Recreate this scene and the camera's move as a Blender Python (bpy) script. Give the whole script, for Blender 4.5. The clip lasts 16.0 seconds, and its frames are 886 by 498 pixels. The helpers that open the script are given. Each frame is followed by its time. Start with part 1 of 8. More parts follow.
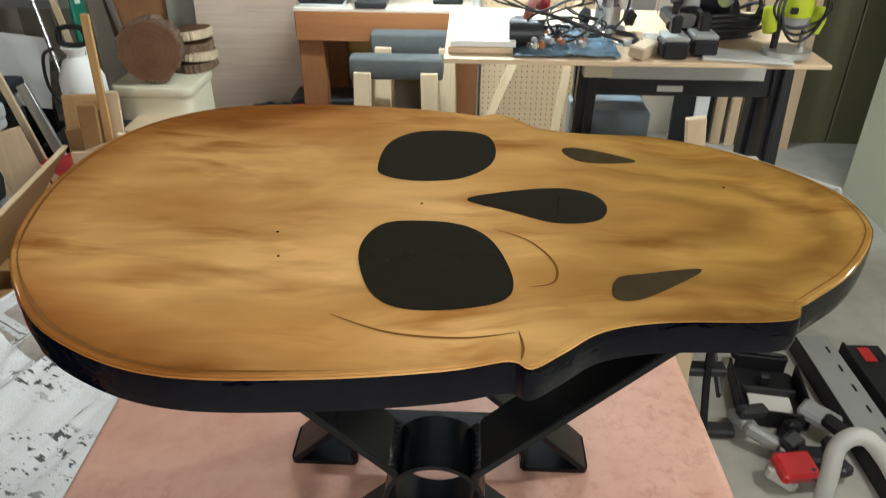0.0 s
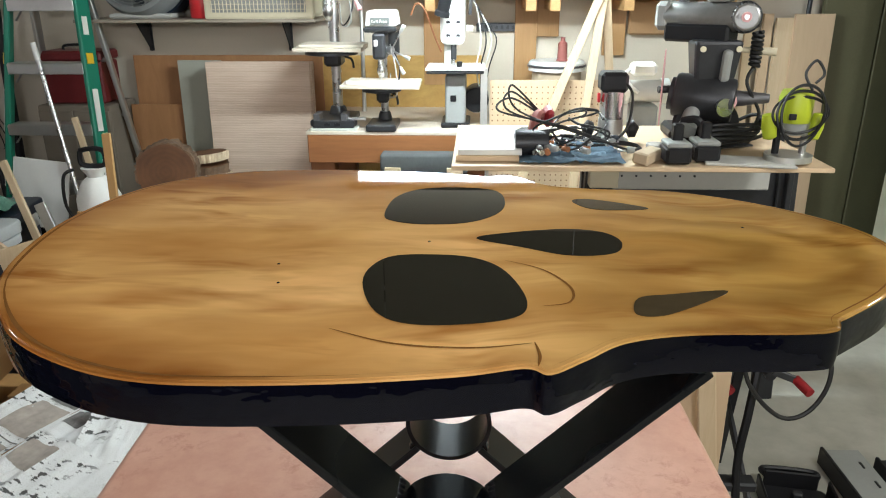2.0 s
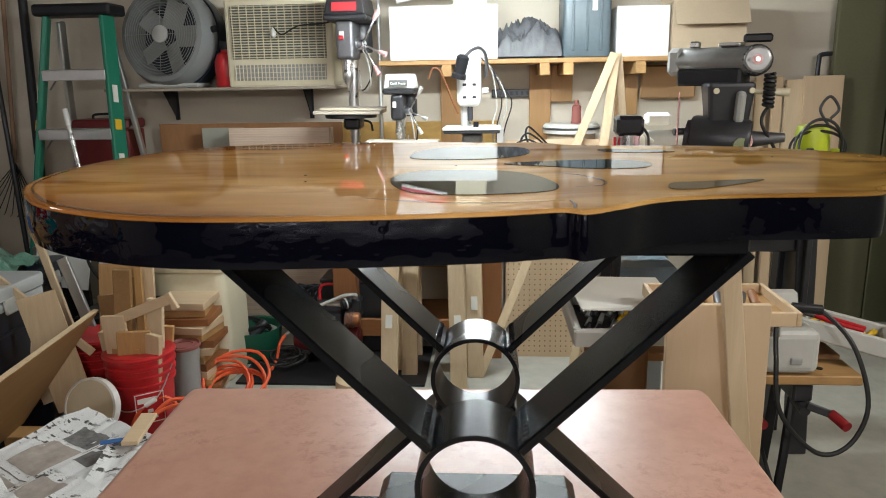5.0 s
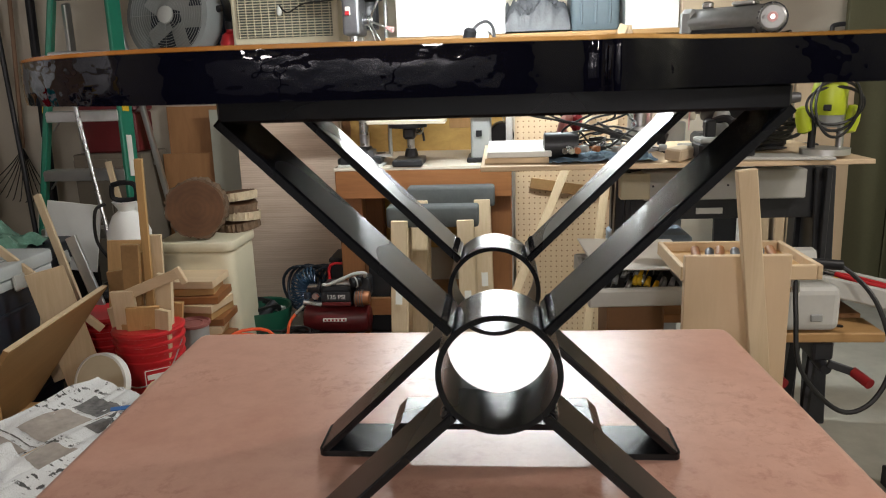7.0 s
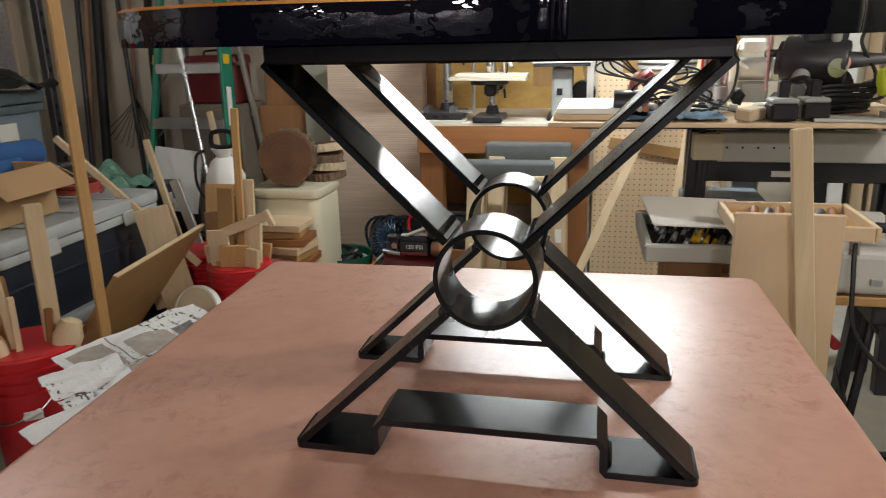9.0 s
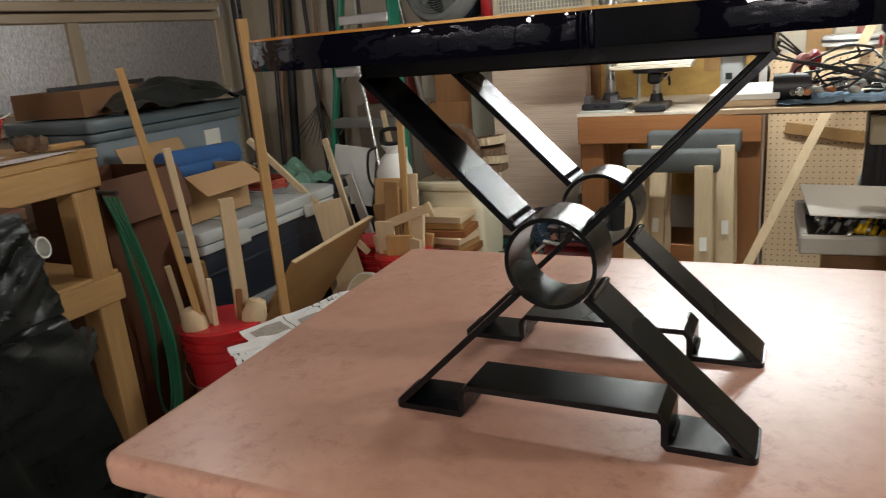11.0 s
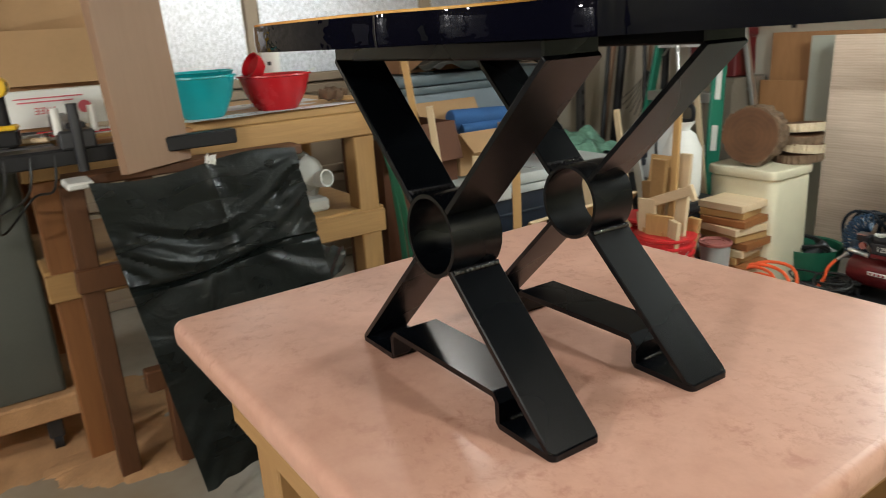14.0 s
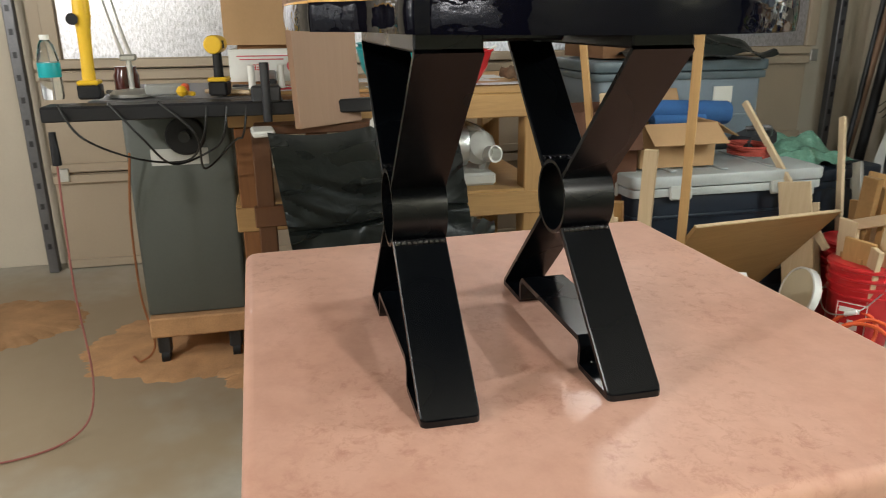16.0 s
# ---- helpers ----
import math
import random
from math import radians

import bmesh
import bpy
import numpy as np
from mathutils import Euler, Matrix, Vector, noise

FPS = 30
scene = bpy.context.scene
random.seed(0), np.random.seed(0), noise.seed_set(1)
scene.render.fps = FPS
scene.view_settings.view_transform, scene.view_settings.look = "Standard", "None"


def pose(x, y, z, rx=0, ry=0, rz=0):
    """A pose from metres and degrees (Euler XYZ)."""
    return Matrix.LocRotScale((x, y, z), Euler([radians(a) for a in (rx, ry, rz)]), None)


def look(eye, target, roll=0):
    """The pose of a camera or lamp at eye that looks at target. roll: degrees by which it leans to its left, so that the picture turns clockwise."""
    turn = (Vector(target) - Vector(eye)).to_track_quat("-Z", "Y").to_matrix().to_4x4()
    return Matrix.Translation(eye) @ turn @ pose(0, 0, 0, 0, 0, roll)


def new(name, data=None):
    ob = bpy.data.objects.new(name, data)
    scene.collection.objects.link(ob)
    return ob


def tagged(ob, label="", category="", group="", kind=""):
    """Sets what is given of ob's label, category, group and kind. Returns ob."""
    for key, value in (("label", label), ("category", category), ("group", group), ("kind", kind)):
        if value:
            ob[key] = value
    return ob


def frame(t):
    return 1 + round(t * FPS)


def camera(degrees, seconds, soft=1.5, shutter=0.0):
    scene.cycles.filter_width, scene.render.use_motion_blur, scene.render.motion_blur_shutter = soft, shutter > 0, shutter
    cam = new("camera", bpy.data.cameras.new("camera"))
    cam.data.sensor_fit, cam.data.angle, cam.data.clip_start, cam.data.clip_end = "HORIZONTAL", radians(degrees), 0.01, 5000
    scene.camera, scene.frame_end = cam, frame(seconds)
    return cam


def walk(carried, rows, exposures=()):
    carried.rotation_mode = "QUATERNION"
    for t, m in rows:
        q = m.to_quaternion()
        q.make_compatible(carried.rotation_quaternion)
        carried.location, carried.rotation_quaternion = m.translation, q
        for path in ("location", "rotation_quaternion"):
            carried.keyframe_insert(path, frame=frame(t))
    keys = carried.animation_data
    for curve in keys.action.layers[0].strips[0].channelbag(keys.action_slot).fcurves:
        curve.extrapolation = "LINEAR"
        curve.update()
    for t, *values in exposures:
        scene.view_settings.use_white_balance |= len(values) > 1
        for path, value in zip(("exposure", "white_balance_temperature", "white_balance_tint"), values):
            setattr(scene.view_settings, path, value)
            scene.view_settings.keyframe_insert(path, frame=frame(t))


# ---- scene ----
cam = camera(63.2, 16.0, 1.0, 0.4)
PATH = [
    (0, (0.028, -0.452, 1.62), (-0.035, 1.264, 0.595), 0.4),
    (0.5, (0.031, -0.458, 1.595), (-0.058, 1.338, 0.719), 0.0),
    (1, (0.027, -0.456, 1.57), (-0.069, 1.368, 0.757), 0.4),
    (1.5, (0.028, -0.46, 1.55), (-0.067, 1.385, 0.783), 0.1),
    (2, (0.029, -0.464, 1.528), (-0.066, 1.411, 0.84), -0.3),
    (2.5, (0.032, -0.486, 1.509), (-0.045, 1.412, 0.885), -0.1),
    (3, (0.031, -0.509, 1.488), (-0.082, 1.401, 0.903), -0.5),
    (3.5, (0.03, -0.512, 1.464), (-0.073, 1.406, 0.907), -0.2),
    (4, (0.029, -0.501, 1.436), (-0.097, 1.43, 0.932), -0.6),
    (6.5, (0.006, -0.495, 1.314), (-0.145, 1.45, 0.873), -1.3),
    (7, (0.008, -0.491, 1.291), (-0.154, 1.447, 0.824), -1.8),
    (7.5, (0.006, -0.498, 1.28), (-0.175, 1.428, 0.775), -1.6),
    (8, (0.012, -0.528, 1.276), (-0.192, 1.387, 0.735), -1.6),
    (10.5, (0.219, -0.642, 1.298), (-0.575, 1.104, 0.733), -3.1),
    (11, (0.219, -0.641, 1.297), (-0.657, 1.067, 0.736), -5.0),
    (11.5, (0.303, -0.626, 1.288), (-0.772, 0.961, 0.719), -4.1),
    (12, (0.418, -0.619, 1.294), (-0.813, 0.854, 0.733), -3.6),
    (12.5, (0.478, -0.593, 1.294), (-0.845, 0.797, 0.731), -4.3),
    (13, (0.517, -0.524, 1.289), (-0.861, 0.821, 0.747), -2.9),
    (13.5, (0.561, -0.459, 1.287), (-0.906, 0.767, 0.703), -4.3),
    (14, (0.65, -0.398, 1.29), (-0.961, 0.637, 0.713), -3.7),
    (14.5, (0.772, -0.351, 1.293), (-0.949, 0.47, 0.689), -1.7),
    (15, (0.826, -0.298, 1.293), (-0.955, 0.381, 0.688), -1.0),
    (15.5, (0.83, -0.201, 1.291), (-0.998, 0.358, 0.703), 0.1),
    (16, (0.836, -0.119, 1.291), (-1.023, 0.3, 0.683), -0.5),
]
walk(cam, [(t, look(eye, target, roll)) for t, eye, target, roll in PATH],
     [(0, 0.3, 5900, 8), (1.5, 0.33, 5900, 8), (3, 0.0, 5950, 11), (4, -0.1, 6050, 12), (7, -0.19, 6350, 15), (8, -0.15, 6350, 15), (10.5, -0.3, 6550, 15), (12.5, -0.09, 6550, 11), (13.5, 0.26, 6400, 9), (16, 0.43, 6250, 8)])

# ---- light ----
world = bpy.data.worlds.new("world")
world.use_nodes = True
world.node_tree.nodes["Background"].inputs[0].default_value = (0.5, 0.45, 0.4, 1)
world.node_tree.nodes["Background"].inputs[1].default_value = 0.02
scene.world = world


def lamp(name, kind, energy, colour, m, **more):
    data = bpy.data.lights.new(name, kind)
    data.energy, data.color = energy, colour
    if "size" in more:
        data.size = more["size"]
    if "size_y" in more:
        data.shape, data.size_y = "RECTANGLE", more["size_y"]
    if "radius" in more:
        data.shadow_soft_size = more["radius"]
    ob = new(name, data)
    ob.matrix_world = m
    return ob


TUBE_STRENGTH = 320.0
# first two follow glints on the table edge; the others are added fill
BULBS = ((0.4, -2.3, 84, 1.98), (-0.8, -2.4, 40, 1.98), (1.6, 0.7, 42, 1.98), (-1.95, 1.25, 14, 2.28))
for bx, by, watts, bz in BULBS:
    lamp("bulb_light", "POINT", watts, (1.0, 0.945, 0.87), pose(bx, by, bz), radius=0.09)


# ---- materials ----
def ramp(nt, fac, a, b, lo=0.3, hi=0.7):
    r = nt.nodes.new("ShaderNodeValToRGB")
    r.color_ramp.elements[0].position, r.color_ramp.elements[1].position = lo, hi
    r.color_ramp.elements[0].color, r.color_ramp.elements[1].color = (*a, 1), (*b, 1)
    nt.links.new(fac, r.inputs[0])
    return r.outputs[0]


def noise_tex(nt, vec, scale, detail=4, rough=0.55, dist=0.0):
    n = nt.nodes.new("ShaderNodeTexNoise")
    n.inputs["Scale"].default_value, n.inputs["Detail"].default_value = scale, detail
    n.inputs["Roughness"].default_value, n.inputs["Distortion"].default_value = rough, dist
    nt.links.new(vec, n.inputs["Vector"])
    return n.outputs["Fac"]


def stretched(nt, scale, rot=(0, 0, 0), space="Object"):
    c = nt.nodes.new("ShaderNodeTexCoord")
    m = nt.nodes.new("ShaderNodeMapping")
    m.inputs["Scale"].default_value = scale
    m.inputs["Rotation"].default_value = [radians(a) for a in rot]
    nt.links.new(c.outputs[space], m.inputs["Vector"])
    return m.outputs["Vector"]


def mix(nt, a, b, fac, mode="MIX"):
    m = nt.nodes.new("ShaderNodeMix")
    m.data_type, m.blend_type = "RGBA", mode
    for k, v in ((0, fac), (6, a), (7, b)):
        if isinstance(v, (int, float)):
            m.inputs[k].default_value = v
        elif isinstance(v, tuple):
            m.inputs[k].default_value = (*v, 1)
        else:
            nt.links.new(v, m.inputs[k])
    return m.outputs[2]


def shade(name, rough=0.6, metal=0.0, coat=0.0, coat_rough=0.05, ior=1.5):
    m = bpy.data.materials.new(name)
    m.use_nodes = True
    nt = m.node_tree
    b = nt.nodes["Principled BSDF"]
    b.inputs["Roughness"].default_value, b.inputs["Metallic"].default_value = rough, metal
    b.inputs["Coat Weight"].default_value, b.inputs["Coat Roughness"].default_value = coat, coat_rough
    b.inputs["IOR"].default_value = ior
    return m, nt, b


def relief(nt, b, fac, strength, distance=0.002):
    n = nt.nodes.new("ShaderNodeBump")
    n.inputs["Strength"].default_value, n.inputs["Distance"].default_value = strength, distance
    nt.links.new(fac, n.inputs["Height"])
    nt.links.new(n.outputs[0], b.inputs["Normal"])


def plain(name, colour, rough=0.55, metal=0.0, vary=0.18, scale=9.0, fine=90.0, bump=0.08, coat=0.0):
    """A surface of one colour with blotches, fine grain, uneven gloss and a little relief."""
    m, nt, b = shade(name, rough, metal, coat)
    vec = stretched(nt, (1, 1, 1))
    big, small = noise_tex(nt, vec, scale), noise_tex(nt, vec, fine, 3)
    dark = tuple(c * (1 - vary) for c in colour)
    light = tuple(min(1, c * (1 + vary)) for c in colour)
    col = ramp(nt, big, dark, light)
    col = mix(nt, col, ramp(nt, small, dark, light), 0.3)
    rnd = nt.nodes.new("ShaderNodeObjectInfo").outputs["Random"]
    col = mix(nt, col, ramp(nt, rnd, dark, light, 0, 1), 0.25)
    nt.links.new(col, b.inputs["Base Color"])
    r = nt.nodes.new("ShaderNodeMapRange")
    r.inputs[3].default_value, r.inputs[4].default_value = max(0.02, rough - 0.1), min(1, rough + 0.1)
    nt.links.new(big, r.inputs[0])
    nt.links.new(r.outputs[0], b.inputs["Roughness"])
    if bump:
        relief(nt, b, small, bump)
    return m


def timber(name, light, dark, along=(2, 30, 30), rough=0.6, rings=0.6, bump=0.15, coat=0.0):
    """Wood whose grain runs along the axis with the small stretch."""
    m, nt, b = shade(name, rough, 0, coat)
    vec = stretched(nt, along)
    grain = noise_tex(nt, vec, 2.2, 6, 0.65, 1.2)
    vec2 = stretched(nt, tuple(a * 0.25 for a in along))
    broad = noise_tex(nt, vec2, 1.6, 3, 0.5, rings)
    col = mix(nt, ramp(nt, grain, dark, light, 0.25, 0.65), ramp(nt, broad, dark, light, 0.35, 0.7), 0.4)
    rnd = nt.nodes.new("ShaderNodeObjectInfo").outputs["Random"]
    col = mix(nt, col, ramp(nt, rnd, dark, light, 0, 1), 0.35)
    nt.links.new(col, b.inputs["Base Color"])
    relief(nt, b, grain, bump, 0.001)
    return m


PINE = (0.56, 0.34, 0.13)
M = {}
M["pine_x"] = timber("pine_x", PINE, (0.34, 0.19, 0.075), (2, 30, 30))
M["pine_y"] = timber("pine_y", PINE, (0.34, 0.19, 0.075), (30, 2, 30))
M["pine_z"] = timber("pine_z", PINE, (0.34, 0.19, 0.075), (30, 30, 2))
M["stain_x"] = timber("stained_pine_x", (0.36, 0.15, 0.05), (0.2, 0.075, 0.025), (2, 25, 25), 0.5)
M["oldpine_z"] = timber("aged_pine_z", (0.46, 0.27, 0.11), (0.33, 0.17, 0.06), (25, 25, 2), 0.5)
M["oldpine_x"] = timber("aged_pine_x", (0.46, 0.27, 0.11), (0.33, 0.17, 0.06), (2, 25, 25), 0.5)
M["stain_z"] = timber("stained_pine_z", (0.3, 0.125, 0.042), (0.17, 0.065, 0.022), (25, 25, 2), 0.5)
# stained pine again, darkened for the shade the posts beside the sheet stand in
M["shaded_post"] = timber("post_in_shade", (0.14, 0.056, 0.02), (0.08, 0.03, 0.011), (20, 20, 3), 0.55)
M["pale_z"] = timber("pale_wood_z", (0.7, 0.56, 0.38), (0.52, 0.38, 0.22), (30, 30, 2))
M["pale_x"] = timber("pale_wood_x", (0.7, 0.54, 0.36), (0.54, 0.39, 0.23), (2, 30, 30))
M["birch"] = timber("birch_plywood", (0.66, 0.5, 0.33), (0.54, 0.39, 0.24), (12, 12, 1.2), 0.5, 0.3, 0.05)
M["ply_brown"] = timber("brown_plywood", (0.4, 0.2, 0.08), (0.22, 0.1, 0.04), (9, 9, 1.5), 0.65, 1.5)
M["ply_yellow"] = timber("yellow_plywood", (0.62, 0.4, 0.12), (0.3, 0.16, 0.035), (4, 10, 7), 0.6, 2.6)
M["oak_panel"] = timber("oak_panel", (0.33, 0.19, 0.075), (0.2, 0.105, 0.036), (20, 1.5, 20), 0.5)
M["plank"] = timber("brown_plank", (0.31, 0.19, 0.12), (0.25, 0.148, 0.09), (18, 18, 1.2), 0.6, 0.4, 0.08)
M["bleached"] = timber("bleached_board", (0.72, 0.65, 0.55), (0.58, 0.5, 0.4), (2, 24, 24), 0.6, 0.4, 0.06)
M["wall"] = plain("painted_wall", (0.62, 0.56, 0.46), 0.8, vary=0.07, scale=2.0, bump=0.05)
M["white_panel"] = plain("white_door_panel", (0.45, 0.37, 0.275), 0.55, vary=0.07, scale=3, bump=0.04)
M["olive"] = plain("olive_panel", (0.12, 0.115, 0.06), 0.6, vary=0.2, scale=2.0)
M["pale_green"] = plain("pale_green_wall", (0.4, 0.4, 0.3), 0.8, vary=0.1, scale=2.0)
# for the unseen south wall: dark so that less light bounces back
M["darkwall"] = plain("low_bounce_wall", (0.06, 0.05, 0.042), 0.8, vary=0.15, scale=2.0)
M["ceiling"] = plain("ceiling_board", (0.2, 0.18, 0.15), 0.9, vary=0.08, scale=2.0)
M["black"] = plain("black_plastic", (0.014, 0.014, 0.016), 0.45, vary=0.3)
M["black"].node_tree.nodes["Principled BSDF"].inputs["Specular IOR Level"].default_value = 0.28
M["dark"] = plain("dark_steel", (0.035, 0.036, 0.04), 0.4, 0.3, vary=0.3)
M["iron"] = plain("cast_iron", (0.16, 0.16, 0.17), 0.45, 0.7, vary=0.25)
M["steel"] = plain("bright_steel", (0.6, 0.6, 0.6), 0.28, 1.0, vary=0.12)
M["alu"] = plain("aluminium", (0.62, 0.62, 0.6), 0.4, 0.9, vary=0.1)
M["white"] = plain("white_paint", (0.78, 0.78, 0.75), 0.45, vary=0.05)
M["cream"] = plain("cream_plastic", (0.66, 0.6, 0.44), 0.5, vary=0.07)
M["grey"] = plain("grey_paint", (0.3, 0.31, 0.3), 0.5, vary=0.1)
M["saw_grey"] = plain("green_grey_enamel", (0.095, 0.105, 0.095), 0.45, vary=0.12, scale=4)
M["lightgrey"] = plain("light_grey_plastic", (0.5, 0.5, 0.47), 0.5, vary=0.08)
M["fan_grey"] = plain("fan_grey_plastic", (0.22, 0.23, 0.23), 0.5, vary=0.1)
M["red"] = plain("red_plastic", (0.52, 0.02, 0.025), 0.35, vary=0.12)
M["jar_brown"] = plain("brown_glass_jar", (0.09, 0.022, 0.014), 0.15, vary=0.15)
M["duskred"] = plain("dusty_red_plastic", (0.3, 0.1, 0.085), 0.7, vary=0.15)
M["tankred"] = plain("old_red_tank", (0.135, 0.014, 0.016), 0.35, vary=0.25)
M["darkred"] = plain("dark_red_paint", (0.3, 0.015, 0.02), 0.4, vary=0.15)
M["green"] = plain("green_fibreglass", (0.01, 0.19, 0.115), 0.45, vary=0.12)
M["tubgreen"] = plain("dark_green_plastic", (0.012, 0.09, 0.05), 0.45, vary=0.15)
M["hose_green"] = plain("green_hose", (0.014, 0.15, 0.08), 0.4, vary=0.15)
M["orange"] = plain("orange_cord", (0.85, 0.13, 0.04), 0.45, vary=0.1)
M["bluehose"] = plain("blue_air_hose", (0.015, 0.045, 0.09), 0.4, vary=0.15)
M["teal"] = plain("teal_plastic", (0.01, 0.34, 0.38), 0.3, vary=0.06)
M["redbowl"] = plain("red_bowl_plastic", (0.5, 0.012, 0.02), 0.25, vary=0.08)
M["yellow"] = plain("yellow_plastic", (0.8, 0.5, 0.02), 0.4, vary=0.08)
M["lime"] = plain("lime_plastic", (0.42, 0.5, 0.02), 0.4, vary=0.08)
M["blue"] = plain("blue_fabric", (0.03, 0.11, 0.3), 0.85, vary=0.2, bump=0.3)
M["navy"] = plain("navy_plastic", (0.014, 0.022, 0.036), 0.4, vary=0.2)
M["tote"] = plain("blue_grey_plastic", (0.2, 0.25, 0.3), 0.45, vary=0.1)
M["tote_rim"] = plain("pale_blue_grey_plastic", (0.47, 0.5, 0.5), 0.5, vary=0.1)
M["card_brown"] = plain("dark_brown_board", (0.1, 0.034, 0.012), 0.7, vary=0.2, scale=3)
M["felt"] = plain("grey_felt", (0.1, 0.108, 0.108), 0.95, vary=0.2, bump=0.4)
M["card"] = plain("cardboard", (0.42, 0.26, 0.13), 0.85, vary=0.1, scale=4)
M["card_dark"] = plain("dark_cardboard", (0.2, 0.1, 0.045), 0.85, vary=0.15, scale=4)
M["card_pale"] = plain("pale_cardboard", (0.5, 0.4, 0.28), 0.85, vary=0.08, scale=4)
M["drywall"] = plain("grey_board", (0.36, 0.36, 0.3), 0.9, vary=0.06)
M["pinkblade"] = plain("pink_blade", (0.72, 0.4, 0.4), 0.5, vary=0.1)
M["copper"] = plain("copper_brown", (0.35, 0.14, 0.06), 0.4, 0.4)
M["cable"] = plain("black_cable", (0.012, 0.012, 0.012), 0.5)
M["bark"] = plain("bark", (0.16, 0.1, 0.06), 0.95, vary=0.5, scale=30, bump=0.8)
M["pale_bark"] = plain("peeled_edge", (0.5, 0.4, 0.27), 0.9, vary=0.3, scale=30, bump=0.5)
M["dust"] = plain("sawdust", (0.46, 0.265, 0.13), 0.95, vary=0.38, scale=7, fine=160, bump=0.7)
M["shelf_edge"] = plain("dusty_shelf_paint", (0.34, 0.29, 0.23), 0.7, vary=0.12)
# dim colour for the added chest support, to blend into the dark behind the ladder
M["dim_support"] = plain("dim_brown_support", (0.2, 0.165, 0.125), 0.8, vary=0.12)
M["label"] = plain("paper_label", (0.78, 0.77, 0.72), 0.7, vary=0.05)
M["ink"] = plain("ink_print", (0.05, 0.05, 0.05), 0.7)
M["pinkink"] = plain("pink_print", (0.62, 0.12, 0.15), 0.6)
M["redink"] = plain("red_print", (0.6, 0.04, 0.05), 0.6)
M["steelweld"] = plain("painted_weld_bead", (0.012, 0.012, 0.014), 0.16, 0.0, vary=0.4, scale=300, fine=500, bump=0.5)
M["steelweld"].node_tree.nodes["Principled BSDF"].inputs["Specular IOR Level"].default_value = 0.9
M["slate"] = plain("slate_plastic", (0.1, 0.135, 0.155), 0.4, vary=0.15)
M["arm_grey"] = plain("dull_cast_alloy", (0.24, 0.24, 0.235), 0.38, 0.6, vary=0.2)
M["cord_red"] = plain("dull_red_cord", (0.42, 0.07, 0.05), 0.5, vary=0.15)
M["wrapped_green"] = plain("green_under_plastic", (0.16, 0.33, 0.25), 0.25, vary=0.5, scale=16, bump=0.3)
M["rag"] = plain("grey_rag", (0.1, 0.105, 0.115), 0.5, vary=0.5, scale=14, bump=0.4)
M["bluerag"] = plain("blue_rag", (0.1, 0.16, 0.22), 0.9, vary=0.4, scale=30, bump=0.5)


def make_tube_glow():
    m, nt, b = shade("tube_glow")
    b.inputs["Emission Color"].default_value = (0.93, 1.0, 0.95, 1)
    b.inputs["Emission Strength"].default_value = TUBE_STRENGTH
    return m


